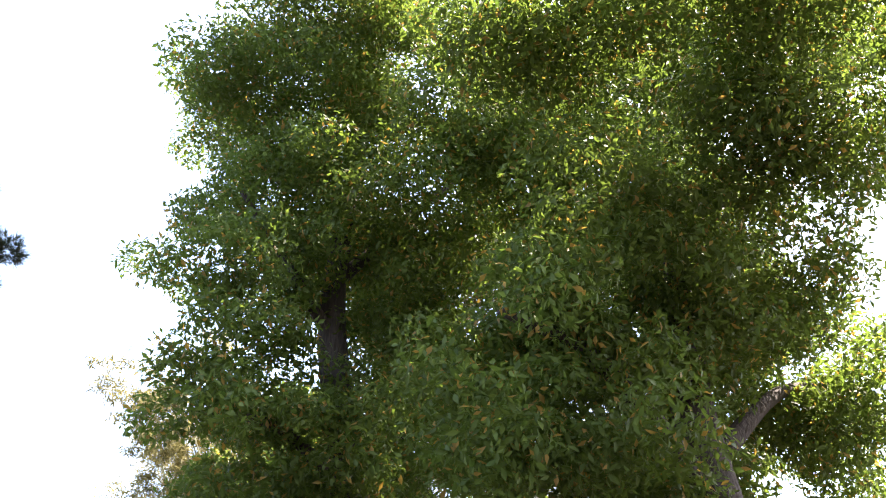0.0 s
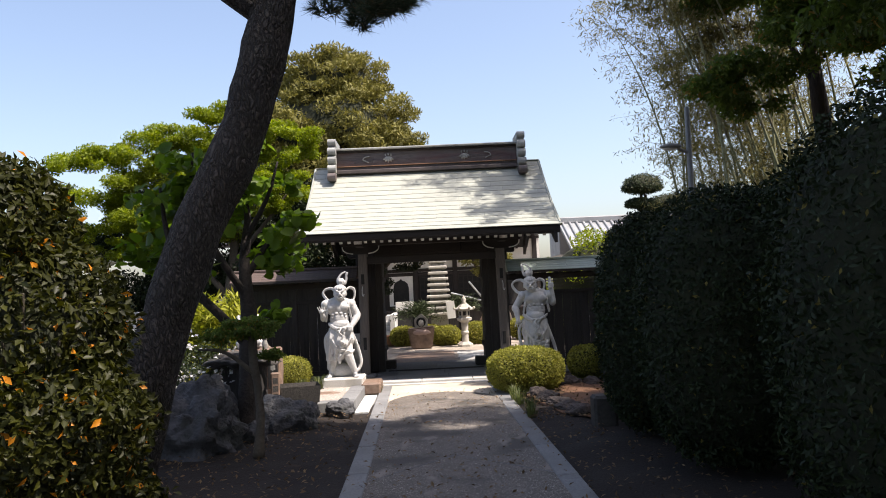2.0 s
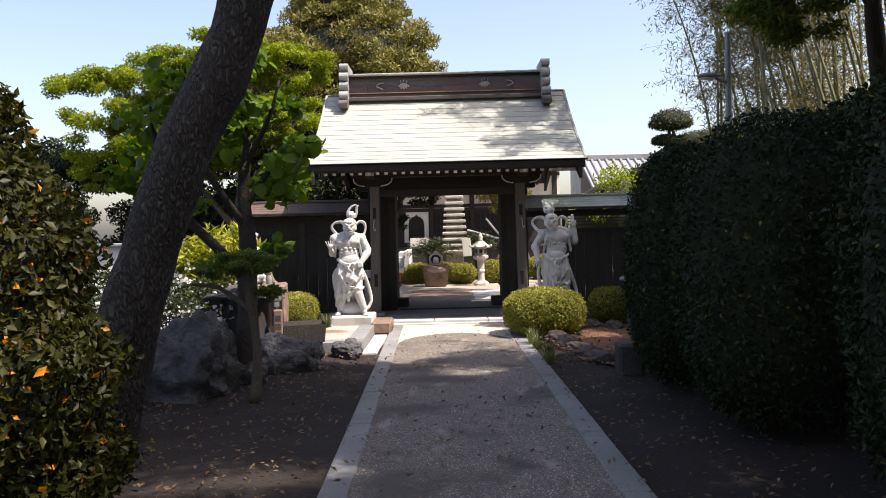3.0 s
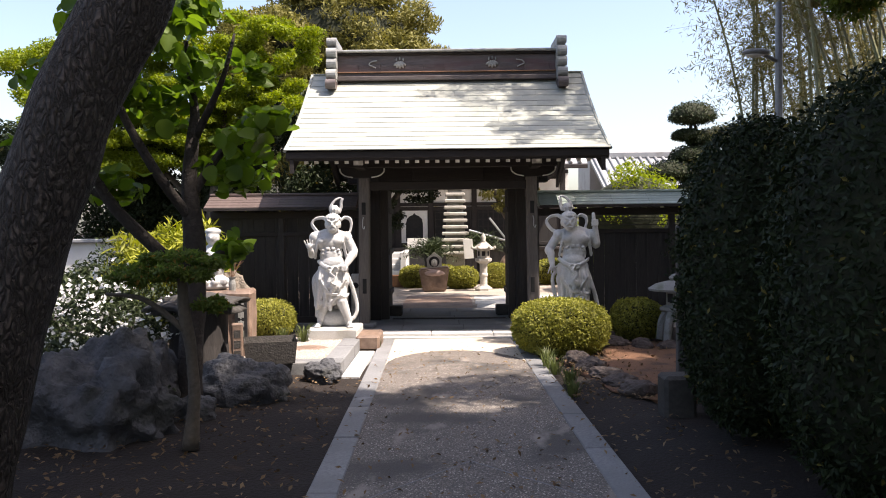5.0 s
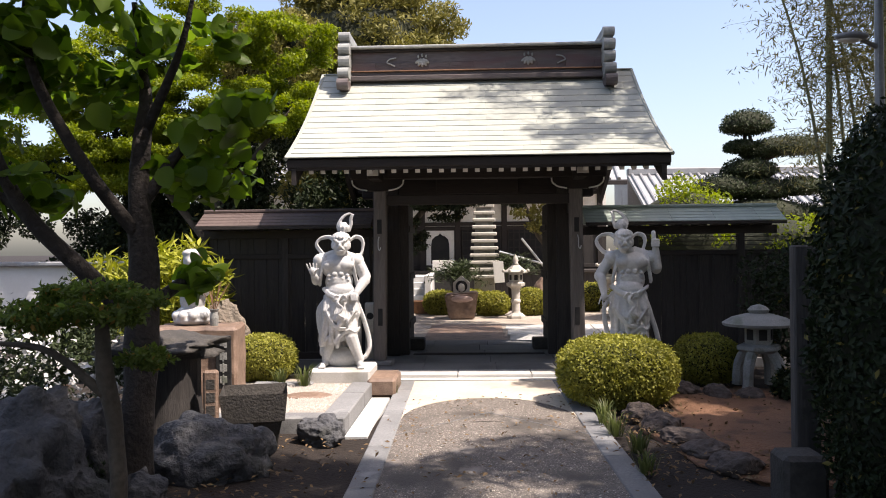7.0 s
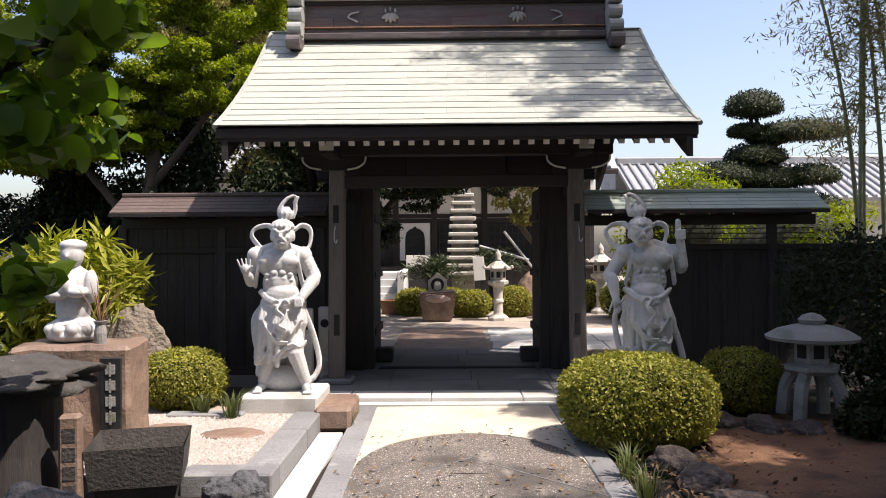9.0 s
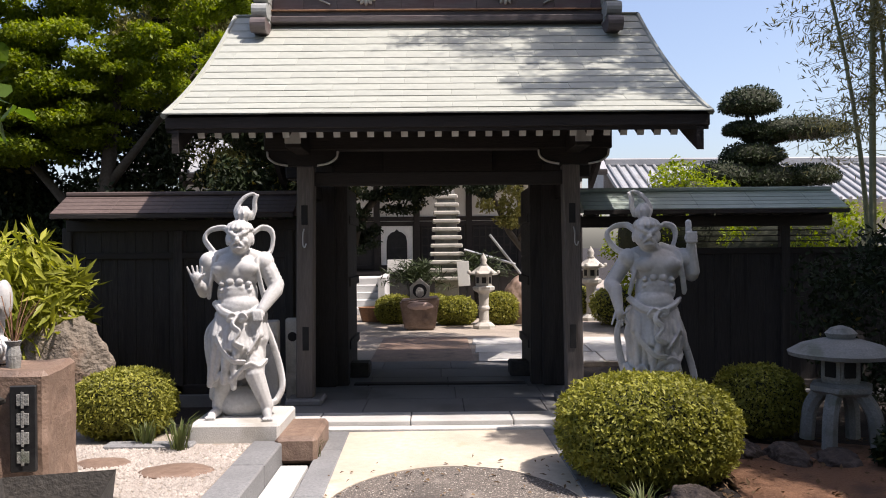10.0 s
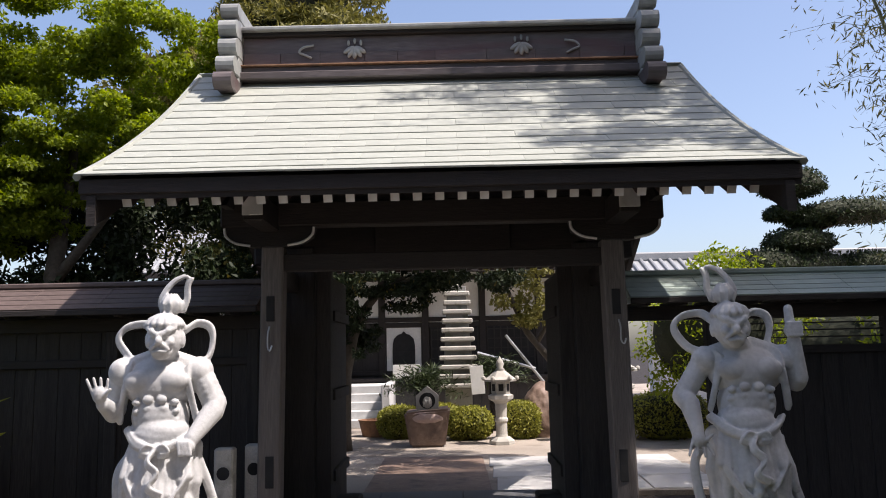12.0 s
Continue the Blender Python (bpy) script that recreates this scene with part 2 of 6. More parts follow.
L_REDHEDGE = leaf_surface("red_tinged_leaf", (0.02, 0.026, 0.01), (0.045, 0.046, 0.016), (0.19, 0.06, 0.02), 0.16, 0.2, 0.45)
L_YELLOW = leaf_surface("glossy_yellow_green_leaf", (0.006, 0.011, 0.003), (0.058, 0.06, 0.007), (0.45, 0.17, 0.012), 0.025, 0.25, 0.5)
L_CAMPHOR = leaf_surface("camphor_leaf", (0.06, 0.098, 0.02), (0.15, 0.2, 0.045), (0.27, 0.18, 0.05), 0.06, 0.5)
L_MAPLE = leaf_surface("maple_leaf", (0.10, 0.15, 0.012), (0.30, 0.35, 0.035), None, 0, 0.5)
L_BIG = leaf_surface("broad_green_leaf", (0.05, 0.1, 0.012), (0.16, 0.245, 0.03), None, 0, 0.5)
L_CONIFER = leaf_surface("cypress_spray", (0.115, 0.112, 0.026), (0.27, 0.245, 0.07), None, 0, 0.25, 0.6)
L_BAMBOO = leaf_surface("bamboo_leaf", (0.11, 0.105, 0.035), (0.27, 0.24, 0.11), None, 0, 0.45)
L_BUSH = leaf_surface("clipped_azalea_leaf", (0.085, 0.098, 0.015), (0.47, 0.455, 0.09), None, 0, 0.3, 0.5)
L_PODO = leaf_surface("dark_clipped_needle", (0.022, 0.034, 0.014), (0.05, 0.07, 0.025), None, 0, 0.1, 0.5)
L_SASA = leaf_surface("striped_bamboo_leaf", (0.10, 0.13, 0.012), (0.46, 0.46, 0.07), None, 0, 0.4)
L_NEEDLE = leaf_surface("pine_needle", (0.025, 0.045, 0.028), (0.06, 0.09, 0.05), (0.14, 0.10, 0.05), 0.08, 0.1, 0.5)
L_FLOWER = leaf_surface("white_blossom", (0.72, 0.71, 0.70), (0.86, 0.85, 0.84), None, 0, 0.3)
L_GRASS = leaf_surface("grass_blade", (0.05, 0.075, 0.02), (0.15, 0.17, 0.06), None, 0, 0.35)


# ---- shape helpers ----
def part(name, bm, material, parent=None, label=""):
    """Links a bmesh as one mesh object."""
    me = bpy.data.meshes.new(name)
    bm.to_mesh(me)
    bm.free()
    me.materials.append(material)
    ob = new(name, me)
    ob.parent = parent
    if label:
        ob["label"] = label
    return ob


def smooth(ob):
    ob.data.polygons.foreach_set("use_smooth", [True] * len(ob.data.polygons))
    return ob


def thing(name, label, category, at=(0, 0, 0), turn=0.0, group="", kind=""):
    ob = new(name)
    ob.matrix_basis = pose(*at, 0, 0, turn)
    return tagged(ob, label, category, group, kind)


def share(name, me, parent, m):
    """One more object on a mesh that exists already."""
    ob = new(name, me)
    ob.parent = parent
    ob.matrix_basis = m
    return ob


def add_box(bm, lo, hi, bevel=0.0, m=None):
    c = [(a + b) / 2 for a, b in zip(lo, hi)]
    s = [b - a for a, b in zip(lo, hi)]
    tmp = bmesh.new()
    bmesh.ops.create_cube(tmp, size=1, matrix=Matrix.Translation(c) @ Matrix.Diagonal((*s, 1)))
    if bevel:
        bmesh.ops.bevel(tmp, geom=tmp.edges[:], offset=bevel, segments=1, affect="EDGES")
    if m:
        tmp.transform(m)
    me = bpy.data.meshes.new("tmp")
    tmp.to_mesh(me)
    tmp.free()
    bm.from_mesh(me)
    bpy.data.meshes.remove(me)
    return bm


def box(lo, hi, bevel=0.0, m=None):
    return add_box(bmesh.new(), lo, hi, bevel, m)


def add_lathe(bm, rows, sides=24, centre=(0, 0, 0), turn=0.0, square=0.0):
    """A turned body: rows of (radius, z). square > 0 pulls the rings towards a polygon with few sides."""
    rings = []
    for r, z in rows:
        ring = []
        for i in range(sides):
            a = 2 * math.pi * i / sides + turn
            ring.append(bm.verts.new((centre[0] + r * math.cos(a), centre[1] + r * math.sin(a), centre[2] + z)))
        rings.append(ring)
    for p, q in zip(rings, rings[1:]):
        for i in range(sides):
            j = (i + 1) % sides
            bm.faces.new((p[i], p[j], q[j], q[i]))
    bm.faces.new(rings[0][::-1])
    bm.faces.new(rings[-1])
    return bm


def add_tube(bm, points, radii, sides=8):
    """A tapering limb along a line of points."""
    pts = [Vector(p) for p in points]
    rings = []
    side = Vector((1, 0, 0))
    for i, p in enumerate(pts):
        d = (pts[min(i + 1, len(pts) - 1)] - pts[max(i - 1, 0)]).normalized()
        side = (side - d * side.dot(d))
        side = side.normalized() if side.length > 1e-4 else d.orthogonal().normalized()
        up = d.cross(side)
        r = radii[i] if i < len(radii) else radii[-1]
        rings.append([bm.verts.new(p + side * r * math.cos(2 * math.pi * k / sides) + up * r * math.sin(2 * math.pi * k / sides)) for k in range(sides)])
    for a, b in zip(rings, rings[1:]):
        for k in range(sides):
            j = (k + 1) % sides
            bm.faces.new((a[k], a[j], b[j], b[k]))
    bm.faces.new(rings[0][::-1])
    bm.faces.new(rings[-1])
    return bm


def curve_points(ctrl, n):
    """A smooth line through control points."""
    c = [Vector(p) for p in ctrl]
    c = [c[0] * 2 - c[1]] + c + [c[-1] * 2 - c[-2]]
    out = []
    for i in range(1, len(c) - 2):
        for k in range(n):
            t = k / n
            p0, p1, p2, p3 = c[i - 1:i + 3]
            out.append(0.5 * (2 * p1 + (p2 - p0) * t + (2 * p0 - 5 * p1 + 4 * p2 - p3) * t * t + (3 * p1 - p0 - 3 * p2 + p3) * t ** 3))
    out.append(c[-2])
    return out


def fast_mesh(name, verts, faces, material, parent=None, label=""):
    """A mesh from arrays; faces all have the same number of corners."""
    me = bpy.data.meshes.new(name)
    n, k = len(faces), faces.shape[1]
    me.vertices.add(len(verts))
    me.vertices.foreach_set("co", np.asarray(verts, np.float32).ravel())
    me.loops.add(n * k)
    me.loops.foreach_set("vertex_index", np.asarray(faces, np.int32).ravel())
    me.polygons.add(n)
    me.polygons.foreach_set("loop_start", np.arange(0, n * k, k, dtype=np.int32))
    me.update(calc_edges=True)
    me.materials.append(material)
    ob = new(name, me)
    ob.parent = parent
    if label:
        ob["label"] = label
    return ob


def unit(v):
    return v / np.maximum(np.linalg.norm(v, axis=1, keepdims=True), 1e-6)


def leaves(name, at, out, size, material, parent=None, seed=1, aspect=0.45, droop=0.4, spread=0.8, fold=0.25, label="", rounded=False):
    """Many small folded leaves at points, facing roughly outwards."""
    rng = np.random.default_rng(seed)
    n = len(at)
    nor = unit(out + rng.normal(0, spread, (n, 3)))
    d = rng.normal(0, 1, (n, 3)) + out * 0.6
    d[:, 2] -= droop
    d = unit(d - nor * (d * nor).sum(1, keepdims=True))
    s = np.cross(nor, d)
    L = (size * rng.uniform(0.6, 1.3, n))[:, None]
    W = L * aspect
    base, tip = at, at + d * L
    if rounded:
        ring = [(0.0, 0.0), (0.12, 0.34), (0.4, 0.5), (0.72, 0.38), (1.0, 0.0), (0.72, -0.38), (0.4, -0.5), (0.12, -0.34)]
        v = np.stack([at + d * L * p + s * W * q + nor * W * (fold * abs(q) - 0.25 * p * p) for p, q in ring], 1).reshape(-1, 3)
        i = np.arange(n)[:, None] * 8
        tri = ((0, 1, 2), (0, 2, 3), (0, 3, 4), (0, 4, 5), (0, 5, 6), (0, 6, 7))
        f = np.concatenate([i + np.array([q]) for q in tri], 1).reshape(-1, 3)
        return fast_mesh(name, v, f, material, parent, label)
    mid = at + d * L * 0.5 + nor * W * fold
    v = np.stack([base, mid + s * W * 0.5, tip, mid - s * W * 0.5], 1).reshape(-1, 3)
    i = np.arange(n)[:, None] * 4
    f = np.concatenate([i + np.array([[0, 1, 2]]), i + np.array([[0, 2, 3]])], 1).reshape(-1, 3)
    return fast_mesh(name, v, f, material, parent, label)


def on_ball(rng, n):
    return unit(rng.normal(0, 1, (n, 3)))


def clump_points(clumps, n, seed, shell=0.55, flat_below=0.0):
    """Points in and near the skin of many round clumps (x, y, z, rx, ry, rz), with outward directions."""
    rng = np.random.default_rng(seed)
    c = np.asarray(clumps, float)
    weight = (c[:, 3] * c[:, 4] + c[:, 4] * c[:, 5] + c[:, 3] * c[:, 5])
    pick = rng.choice(len(c), n, p=weight / weight.sum())
    d = on_ball(rng, n)
    if flat_below:
        d[:, 2] = np.where(d[:, 2] < 0, d[:, 2] * (1 - flat_below), d[:, 2])
    r = shell + (1 - shell) * rng.random(n) ** 0.6
    return c[pick, :3] + d * c[pick, 3:] * r[:, None], unit(d / c[pick, 3:])


def sub_clumps(big, each, share_of, seed, hang=0.0):
    """Breaks large crown masses into smaller clumps on their skins, for an uneven outline."""
    rng = np.random.default_rng(seed)
    out = []
    for x, y, z, a, b, c in big:
        for d in on_ball(rng, each):
            k = rng.uniform(0.55, 1.02)
            s = share_of * rng.uniform(0.6, 1.35)
            out.append((x + d[0] * a * k, y + d[1] * b * k, z + d[2] * c * k - hang * rng.random(), a * s, b * s, c * s * 0.85))
    return out


def ball_arrays(sub):
    bm = bmesh.new()
    bmesh.ops.create_icosphere(bm, subdivisions=sub, radius=1)
    bm.verts.ensure_lookup_table()
    out = np.array([v.co for v in bm.verts]), np.array([[v.index for v in f.verts] for f in bm.faces])
    bm.free()
    return out


BALL = {1: ball_arrays(1), 2: ball_arrays(2), 3: ball_arrays(3)}


def lump_mesh(name, lumps, material):
    """Many balls (centre, radii, fineness) as one mesh."""
    V, F, n = [], [], 0
    for c, r, sub in lumps:
        v, f = BALL[sub]
        V.append(v * np.array(r) + np.array(c))
        F.append(f + n)
        n += len(v)
    return fast_mesh(name, np.concatenate(V), np.concatenate(F), material)


def blob(bm, centre, radii, sub=2, rough=0.0, freq=1.5, seed=0.0, flat=None):
    """A rounded lump, with uneven skin."""
    if isinstance(bm, list):
        bm.append((tuple(centre), tuple(radii), sub))
        return bm
    made = bmesh.ops.create_icosphere(bm, subdivisions=sub, radius=1)["verts"]
    for v in made:
        p = v.co.copy()
        k = 1.0
        if rough:
            q = p * freq + Vector((seed, seed * 1.7, -seed))
            k += rough * (noise.noise(q) + 0.5 * noise.noise(q * 2.3) + 0.25 * noise.noise(q * 5.1))
        v.co = Vector((p.x * radii[0] * k, p.y * radii[1] * k, p.z * radii[2] * k)) + Vector(centre)
        if flat is not None and v.co.z < flat:
            v.co.z = flat - 0.02
    return bm


# ---- ground and paths ----
def build_ground():
    xs = np.concatenate([[-600, -120, -40, -20], np.arange(-12, 12.01, 0.2), [20, 40, 120, 600]])
    ys = np.concatenate([[-600, -120, -40, -26], np.arange(-20, 16.01, 0.2), [26, 60, 160, 600]])
    X, Y = np.meshgrid(xs, ys)
    Z = np.full(X.shape, -0.03)
    for i in range(Z.shape[0]):
        for j in range(Z.shape[1]):
            x, y = X[i, j], Y[i, j]
            if abs(x) < 12 and -20 < y < -1.2:
                Z[i, j] += 0.035 * noise.noise((x * 1.3, y * 1.3, 0)) + 0.02 * noise.noise((x * 4, y * 4, 3))
                if abs(x) > 1.5:
                    Z[i, j] += 0.03
    v = np.stack([X, Y, Z], -1).reshape(-1, 3)
    nx = len(xs)
    i, j = np.meshgrid(np.arange(len(ys) - 1), np.arange(nx - 1), indexing="ij")
    a = (i * nx + j).ravel()
    f = np.stack([a, a + 1, a + nx + 1, a + nx], 1)
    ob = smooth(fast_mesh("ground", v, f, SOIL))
    tagged(ob, "garden soil coloured dark for tree shade, strewn with dry leaves", "ground", kind="structure")
    yard = part("courtyard_ground", box((-14, 2.95, -0.2), (16, 30, 0.03)), YARD)
    tagged(yard, "sandy pebble ground of the temple courtyard", "ground", kind="structure")
    bed = part("red_soil_bed", blob(bmesh.new(), (2.9, -3.7, -0.01), (1.35, 2.3, 0.075), 4, 0.25, 2, 3), RED_SOIL)
    tagged(smooth(bed), "reddish bare soil bed beside the path", "soil bed", kind="structure")


PATH_L, PATH_R, KERB_W = -0.82, 0.92, 0.2


PATH_TURN = Matrix.Translation((0.05, -1.04, 0)) @ Matrix.Rotation(radians(0.95), 4, "Z") @ Matrix.Translation((-0.05, 1.04, 0))


def build_path():
    bm = bmesh.new()
    add_box(bm, (PATH_L, -24, -0.2), (PATH_R, -1.035, 0.0))
    road = part("path", bm, PEBBLE)
    tagged(road, "dark exposed-pebble concrete path leading to the gate", "path", kind="structure")
    road.matrix_basis = PATH_TURN
    bm = bmesh.new()
    mid, half = 0.5 * (PATH_L + PATH_R), 0.5 * (PATH_R - PATH_L)
    arc = [(mid - half * math.cos(math.pi * i / 22), -3.28 + 1.08 * math.sin(math.pi * i / 22)) for i in range(23)]
    outline = [(PATH_L, -1.04), *arc, (PATH_R, -1.04)]
    low = [bm.verts.new((x, y, -0.05)) for x, y in outline]
    top = [bm.verts.new((x, y, 0.006)) for x, y in outline]
    bm.faces.new(top)
    for i in range(len(low)):
        j = (i + 1) % len(low)
        bm.faces.new((low[i], low[j], top[j], top[i]))
    bmesh.ops.recalc_face_normals(bm, faces=bm.faces[:])
    part("concrete_apron", bm, BEIGE, road, "smooth beige concrete apron before the step")
    for name, (x0, y0), (x1, y1), w in (("joint_line", (PATH_L, -3.95), (0.05, -2.98), 0.01), ("joint_line", (0.05, -2.98), (PATH_R, -3.95), 0.01),
                                        ("joint_line", (PATH_L, -8.35), (0.05, -7.35), 0.01), ("joint_line", (0.05, -7.35), (PATH_R, -8.35), 0.01)):
        d = Vector((x1 - x0, y1 - y0, 0))
        a = math.degrees(math.atan2(d.y, d.x))
        ln = part(name, box((0, -w / 2, -0.01), (d.length, w / 2, 0.003)), KERB, road)
        ln.matrix_basis = pose(x0, y0, 0, 0, 0, a)
    # kerb stones, one by one
    rng = random.Random(5)
    for side, x0 in ((-1, PATH_L - KERB_W), (1, PATH_R)):
        kerb = thing("kerb_row", "row of flat grey kerb stones along the path", "kerb", kind="structure")
        kerb.matrix_basis = PATH_TURN
        y = -24.0
        while y < -1.15:
            ln = rng.uniform(1.1, 1.5)
            end = min(y + ln, -1.04)
            part("kerb_stone", box((x0, y + 0.006, -0.2), (x0 + KERB_W, end - 0.006, 0.012 + rng.uniform(-0.003, 0.003)), 0.008), KERB, kerb)
            y = end
    # the pale strip and the gravel bed at the side
    strip = part("concrete_strip", box((-1.235, -3.98, -0.2), (PATH_L - KERB_W - 0.005, -2.1, -0.005), 0.006), CONCRETE)
    tagged(strip, "pale smooth concrete strip beside the kerb", "paving", kind="structure")
    bed = thing("gravel_bed", "raised gravel bed edged with grey stone slabs", "gravel bed", kind="structure")
    part("gravel", box((-3.6, -3.68, -0.1), (-1.48, -1.2, 0.125)), YARD, bed)
    for lo, hi in (((-2.5, -3.93, -0.2), (-1.86, -3.68, 0.15)), ((-1.85, -3.93, -0.2), (-1.24, -3.68, 0.15)),
                   ((-1.48, -3.675, -0.2), (-1.24, -2.65, 0.15)), ((-1.48, -2.64, -0.2), (-1.24, -1.95, 0.15)), ((-2.6, -2.1, -0.2), (-1.92, -1.95, 0.16))):
        part("edge_slab", box(lo, hi, 0.012), KERB, bed)
    rng2 = np.random.default_rng(8)
    n = 11000
    p = np.stack([rng2.uniform(-3.5, -1.5, n), rng2.uniform(-3.66, -1.98, n), np.full(n, 0.128)], 1)
    stone = np.array([(1, 0, 0), (0, 1, 0), (-1, 0, 0), (0, -1, 0), (0, 0, 0.9)], float)
    a = rng2.uniform(0, 6.28, n)
    s = rng2.uniform(0.008, 0.02, n)
    v = np.stack([p[:, None, 0] + (stone[:, 0] * np.cos(a)[:, None] - stone[:, 1] * np.sin(a)[:, None]) * s[:, None],
                  p[:, None, 1] + (stone[:, 0] * np.sin(a)[:, None] + stone[:, 1] * np.cos(a)[:, None]) * s[:, None] * 0.7,
                  p[:, None, 2] + stone[:, 2] * s[:, None]], -1).reshape(-1, 3)
    i = np.arange(n)[:, None] * 5
    f = np.concatenate([i + np.array([[k, (k + 1) % 4, 4]]) for k in range(4)], 1).reshape(-1, 3)
    tagged(fast_mesh("loose_pebbles", v, f, surface("pebbles", (0.24, 0.205, 0.18), (0.52, 0.475, 0.42), 0.8, 30, 2, None, 2, 0.2, 90)),
           "small loose beige and grey pebbles", "pebbles", kind="stuff")
    for x, y, r in ((-1.83, -2.72, 0.26), (-2.42, -2.5, 0.2)):
        st = part("stepping_stone", blob(bmesh.new(), (x, y, 0.13), (r, r * 0.72, 0.025), 3, 0.12, 1.2, x), BROWN_STONE)
        tagged(smooth(st), "flat brown stepping stone set in the gravel", "stepping stone", group="stepping stones in the gravel")


def build_platform():
    base = thing("gate_platform", "low stone platform under the gate", "platform", kind="structure")
    rng = random.Random(2)
    # front sill of pale granite, then the darker floor
    part("front_sill", box((-1.06, -1.03, -0.2), (1.75, -0.91, 0.028), 0.008), GRANITE, base)
    x = -1.75
    for ln in (0.62, 0.85, 0.95, 0.55, 0.53):
        part("granite_slab", box((x + 0.004, -0.905, -0.2), (x + ln - 0.004, -0.52, 0.072), 0.008), GRANITE, base)
        x += ln
    y = -0.515
    while y < 2.9:
        x = -1.75
        while x < 1.7:
            w = rng.uniform(0.8, 1.0)
            hi = min(x + w, 1.75)
            part("floor_slab", box((x + 0.003, y + 0.003, -0.2), (hi - 0.003, min(y + 0.69, 2.95) - 0.003, 0.07), 0.005), FLOORSTONE, base)
            x = hi
        y += 0.69


# ---- the gate ----
EAVE_Y, EAVE_Z, RIDGE_Y, RIDGE_Z, ROOF_X = -1.24, 2.83, 1.3, 4.42, 2.4


def roof_point(u, side=-1):
    """A point of the roof's curved top, u from 0 at the eave to 1 at the ridge; its y and z."""
    run = RIDGE_Y - EAVE_Y
    z = EAVE_Z + (RIDGE_Z - EAVE_Z) * (0.72 * u + 0.28 * u * u)
    y = EAVE_Y + run * u
    return (y if side < 0 else 2 * RIDGE_Y - y), z


def build_gate_roof(gate):
    rows = 15
    rng = random.Random(11)
    # boarded shell under the sheets, with the deep dark eave edge
    bm = bmesh.new()
    prof = [roof_point(i / 12) for i in range(13)]
    top = [(y, z - 0.02) for y, z in prof] + [(2 * RIDGE_Y - y, z - 0.02) for y, z in prof[-2::-1]]
    bot = [(y + (0.02 if y < RIDGE_Y else -0.02), z - 0.13) for y, z in top]
    loops = []
    for x in (-ROOF_X + 0.02, ROOF_X - 0.02):
        loops.append(([bm.verts.new((x, y, z)) for y, z in top], [bm.verts.new((x, y, z)) for y, z in bot]))
    (ta, ba), (tb, bb) = loops
    for i in range(len(top) - 1):
        bm.faces.new((ta[i], ta[i + 1], tb[i + 1], tb[i]))
        bm.faces.new((ba[i + 1], ba[i], bb[i], bb[i + 1]))
        bm.faces.new((ta[i + 1], ta[i], ba[i], ba[i + 1]))
        bm.faces.new((tb[i], tb[i + 1], bb[i + 1], bb[i]))
    bm.faces.new((ta[0], tb[0], bb[0], ba[0]))
    bm.faces.new((tb[-1], ta[-1], ba[-1], bb[-1]))
    bmesh.ops.recalc_face_normals(bm, faces=bm.faces[:])
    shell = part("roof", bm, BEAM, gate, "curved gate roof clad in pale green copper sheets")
    # copper sheets, course by course
    for side in (-1, 1):
        for r in range(rows):
            y0, z0 = roof_point(r / rows, side)
            y1, z1 = roof_point((r + 1) / rows, side)
            if r == 0:
                y0 += 0.045 * side
            slope = math.degrees(math.atan2(z1 - z0, (y1 - y0) * -side))
            ln = math.hypot(y1 - y0, z1 - z0) + 0.03
            w = 0.46
            me = None
            x = -ROOF_X - (w * 0.5 if r % 2 else 0)
            while x < ROOF_X - 0.01:
                a, b = max(x, -ROOF_X), min(x + w, ROOF_X)
                whole = abs((b - a) - w) < 1e-6
                if not whole or me is None:
                    bm = bmesh.new()
                    add_box(bm, (0.0004, 0, -0.014), (b - a - 0.0004, ln, 0.0), 0.0015)
                    ob = part("copper_sheet", bm, COPPER, shell)
                    if whole:
                        me = ob.data
                else:
                    ob = new("copper_sheet", me)
                    ob.parent = shell
                lift = 0.014 + rng.uniform(-0.0015, 0.0015)
                if side < 0:
                    ob.matrix_basis = pose(a, y0, z0 + lift, slope - 2.2)
                else:
                    ob.matrix_basis = pose(b, y0, z0 + lift, slope - 2.2, 0, 180)
                x += w
    # folded verge strips down both gable edges
    for x in (-ROOF_X, ROOF_X):
        bm = bmesh.new()
        add_tube(bm, [(x, *roof_point(i / 14)) for i in range(15)], [0.03], 6)
        part("verge_strip", bm, COPPER, shell)
    bm = box((-ROOF_X + 0.015, EAVE_Y - 0.004, EAVE_Z - 0.115), (ROOF_X - 0.015, EAVE_Y + 0.03, EAVE_Z - 0.016), 0.004)
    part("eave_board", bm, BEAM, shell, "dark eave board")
    # curved barge boards
    for x in (-ROOF_X + 0.1, ROOF_X - 0.1):
        for side in (-1, 1):
            bm = bmesh.new()
            lo, hi = [], []
            for i in range(13):
                y, z = roof_point(i / 12, side)
                hi.append((y, z - 0.13))
                lo.append((y, z - 0.13 - 0.2))
            va = [[bm.verts.new((x + dx, y, z)) for y, z in row] for dx in (-0.03, 0.03) for row in (lo, hi)]
            for i in range(12):
                bm.faces.new((va[0][i], va[0][i + 1], va[1][i + 1], va[1][i]))
                bm.faces.new((va[2][i + 1], va[2][i], va[3][i], va[3][i + 1]))
                bm.faces.new((va[0][i + 1], va[0][i], va[2][i], va[2][i + 1]))
                bm.faces.new((va[1][i], va[1][i + 1], va[3][i + 1], va[3][i]))
            for i in (0, 12):
                bm.faces.new((va[0][i], va[1][i], va[3][i], va[2][i]))
            bmesh.ops.recalc_face_normals(bm, faces=bm.faces[:])
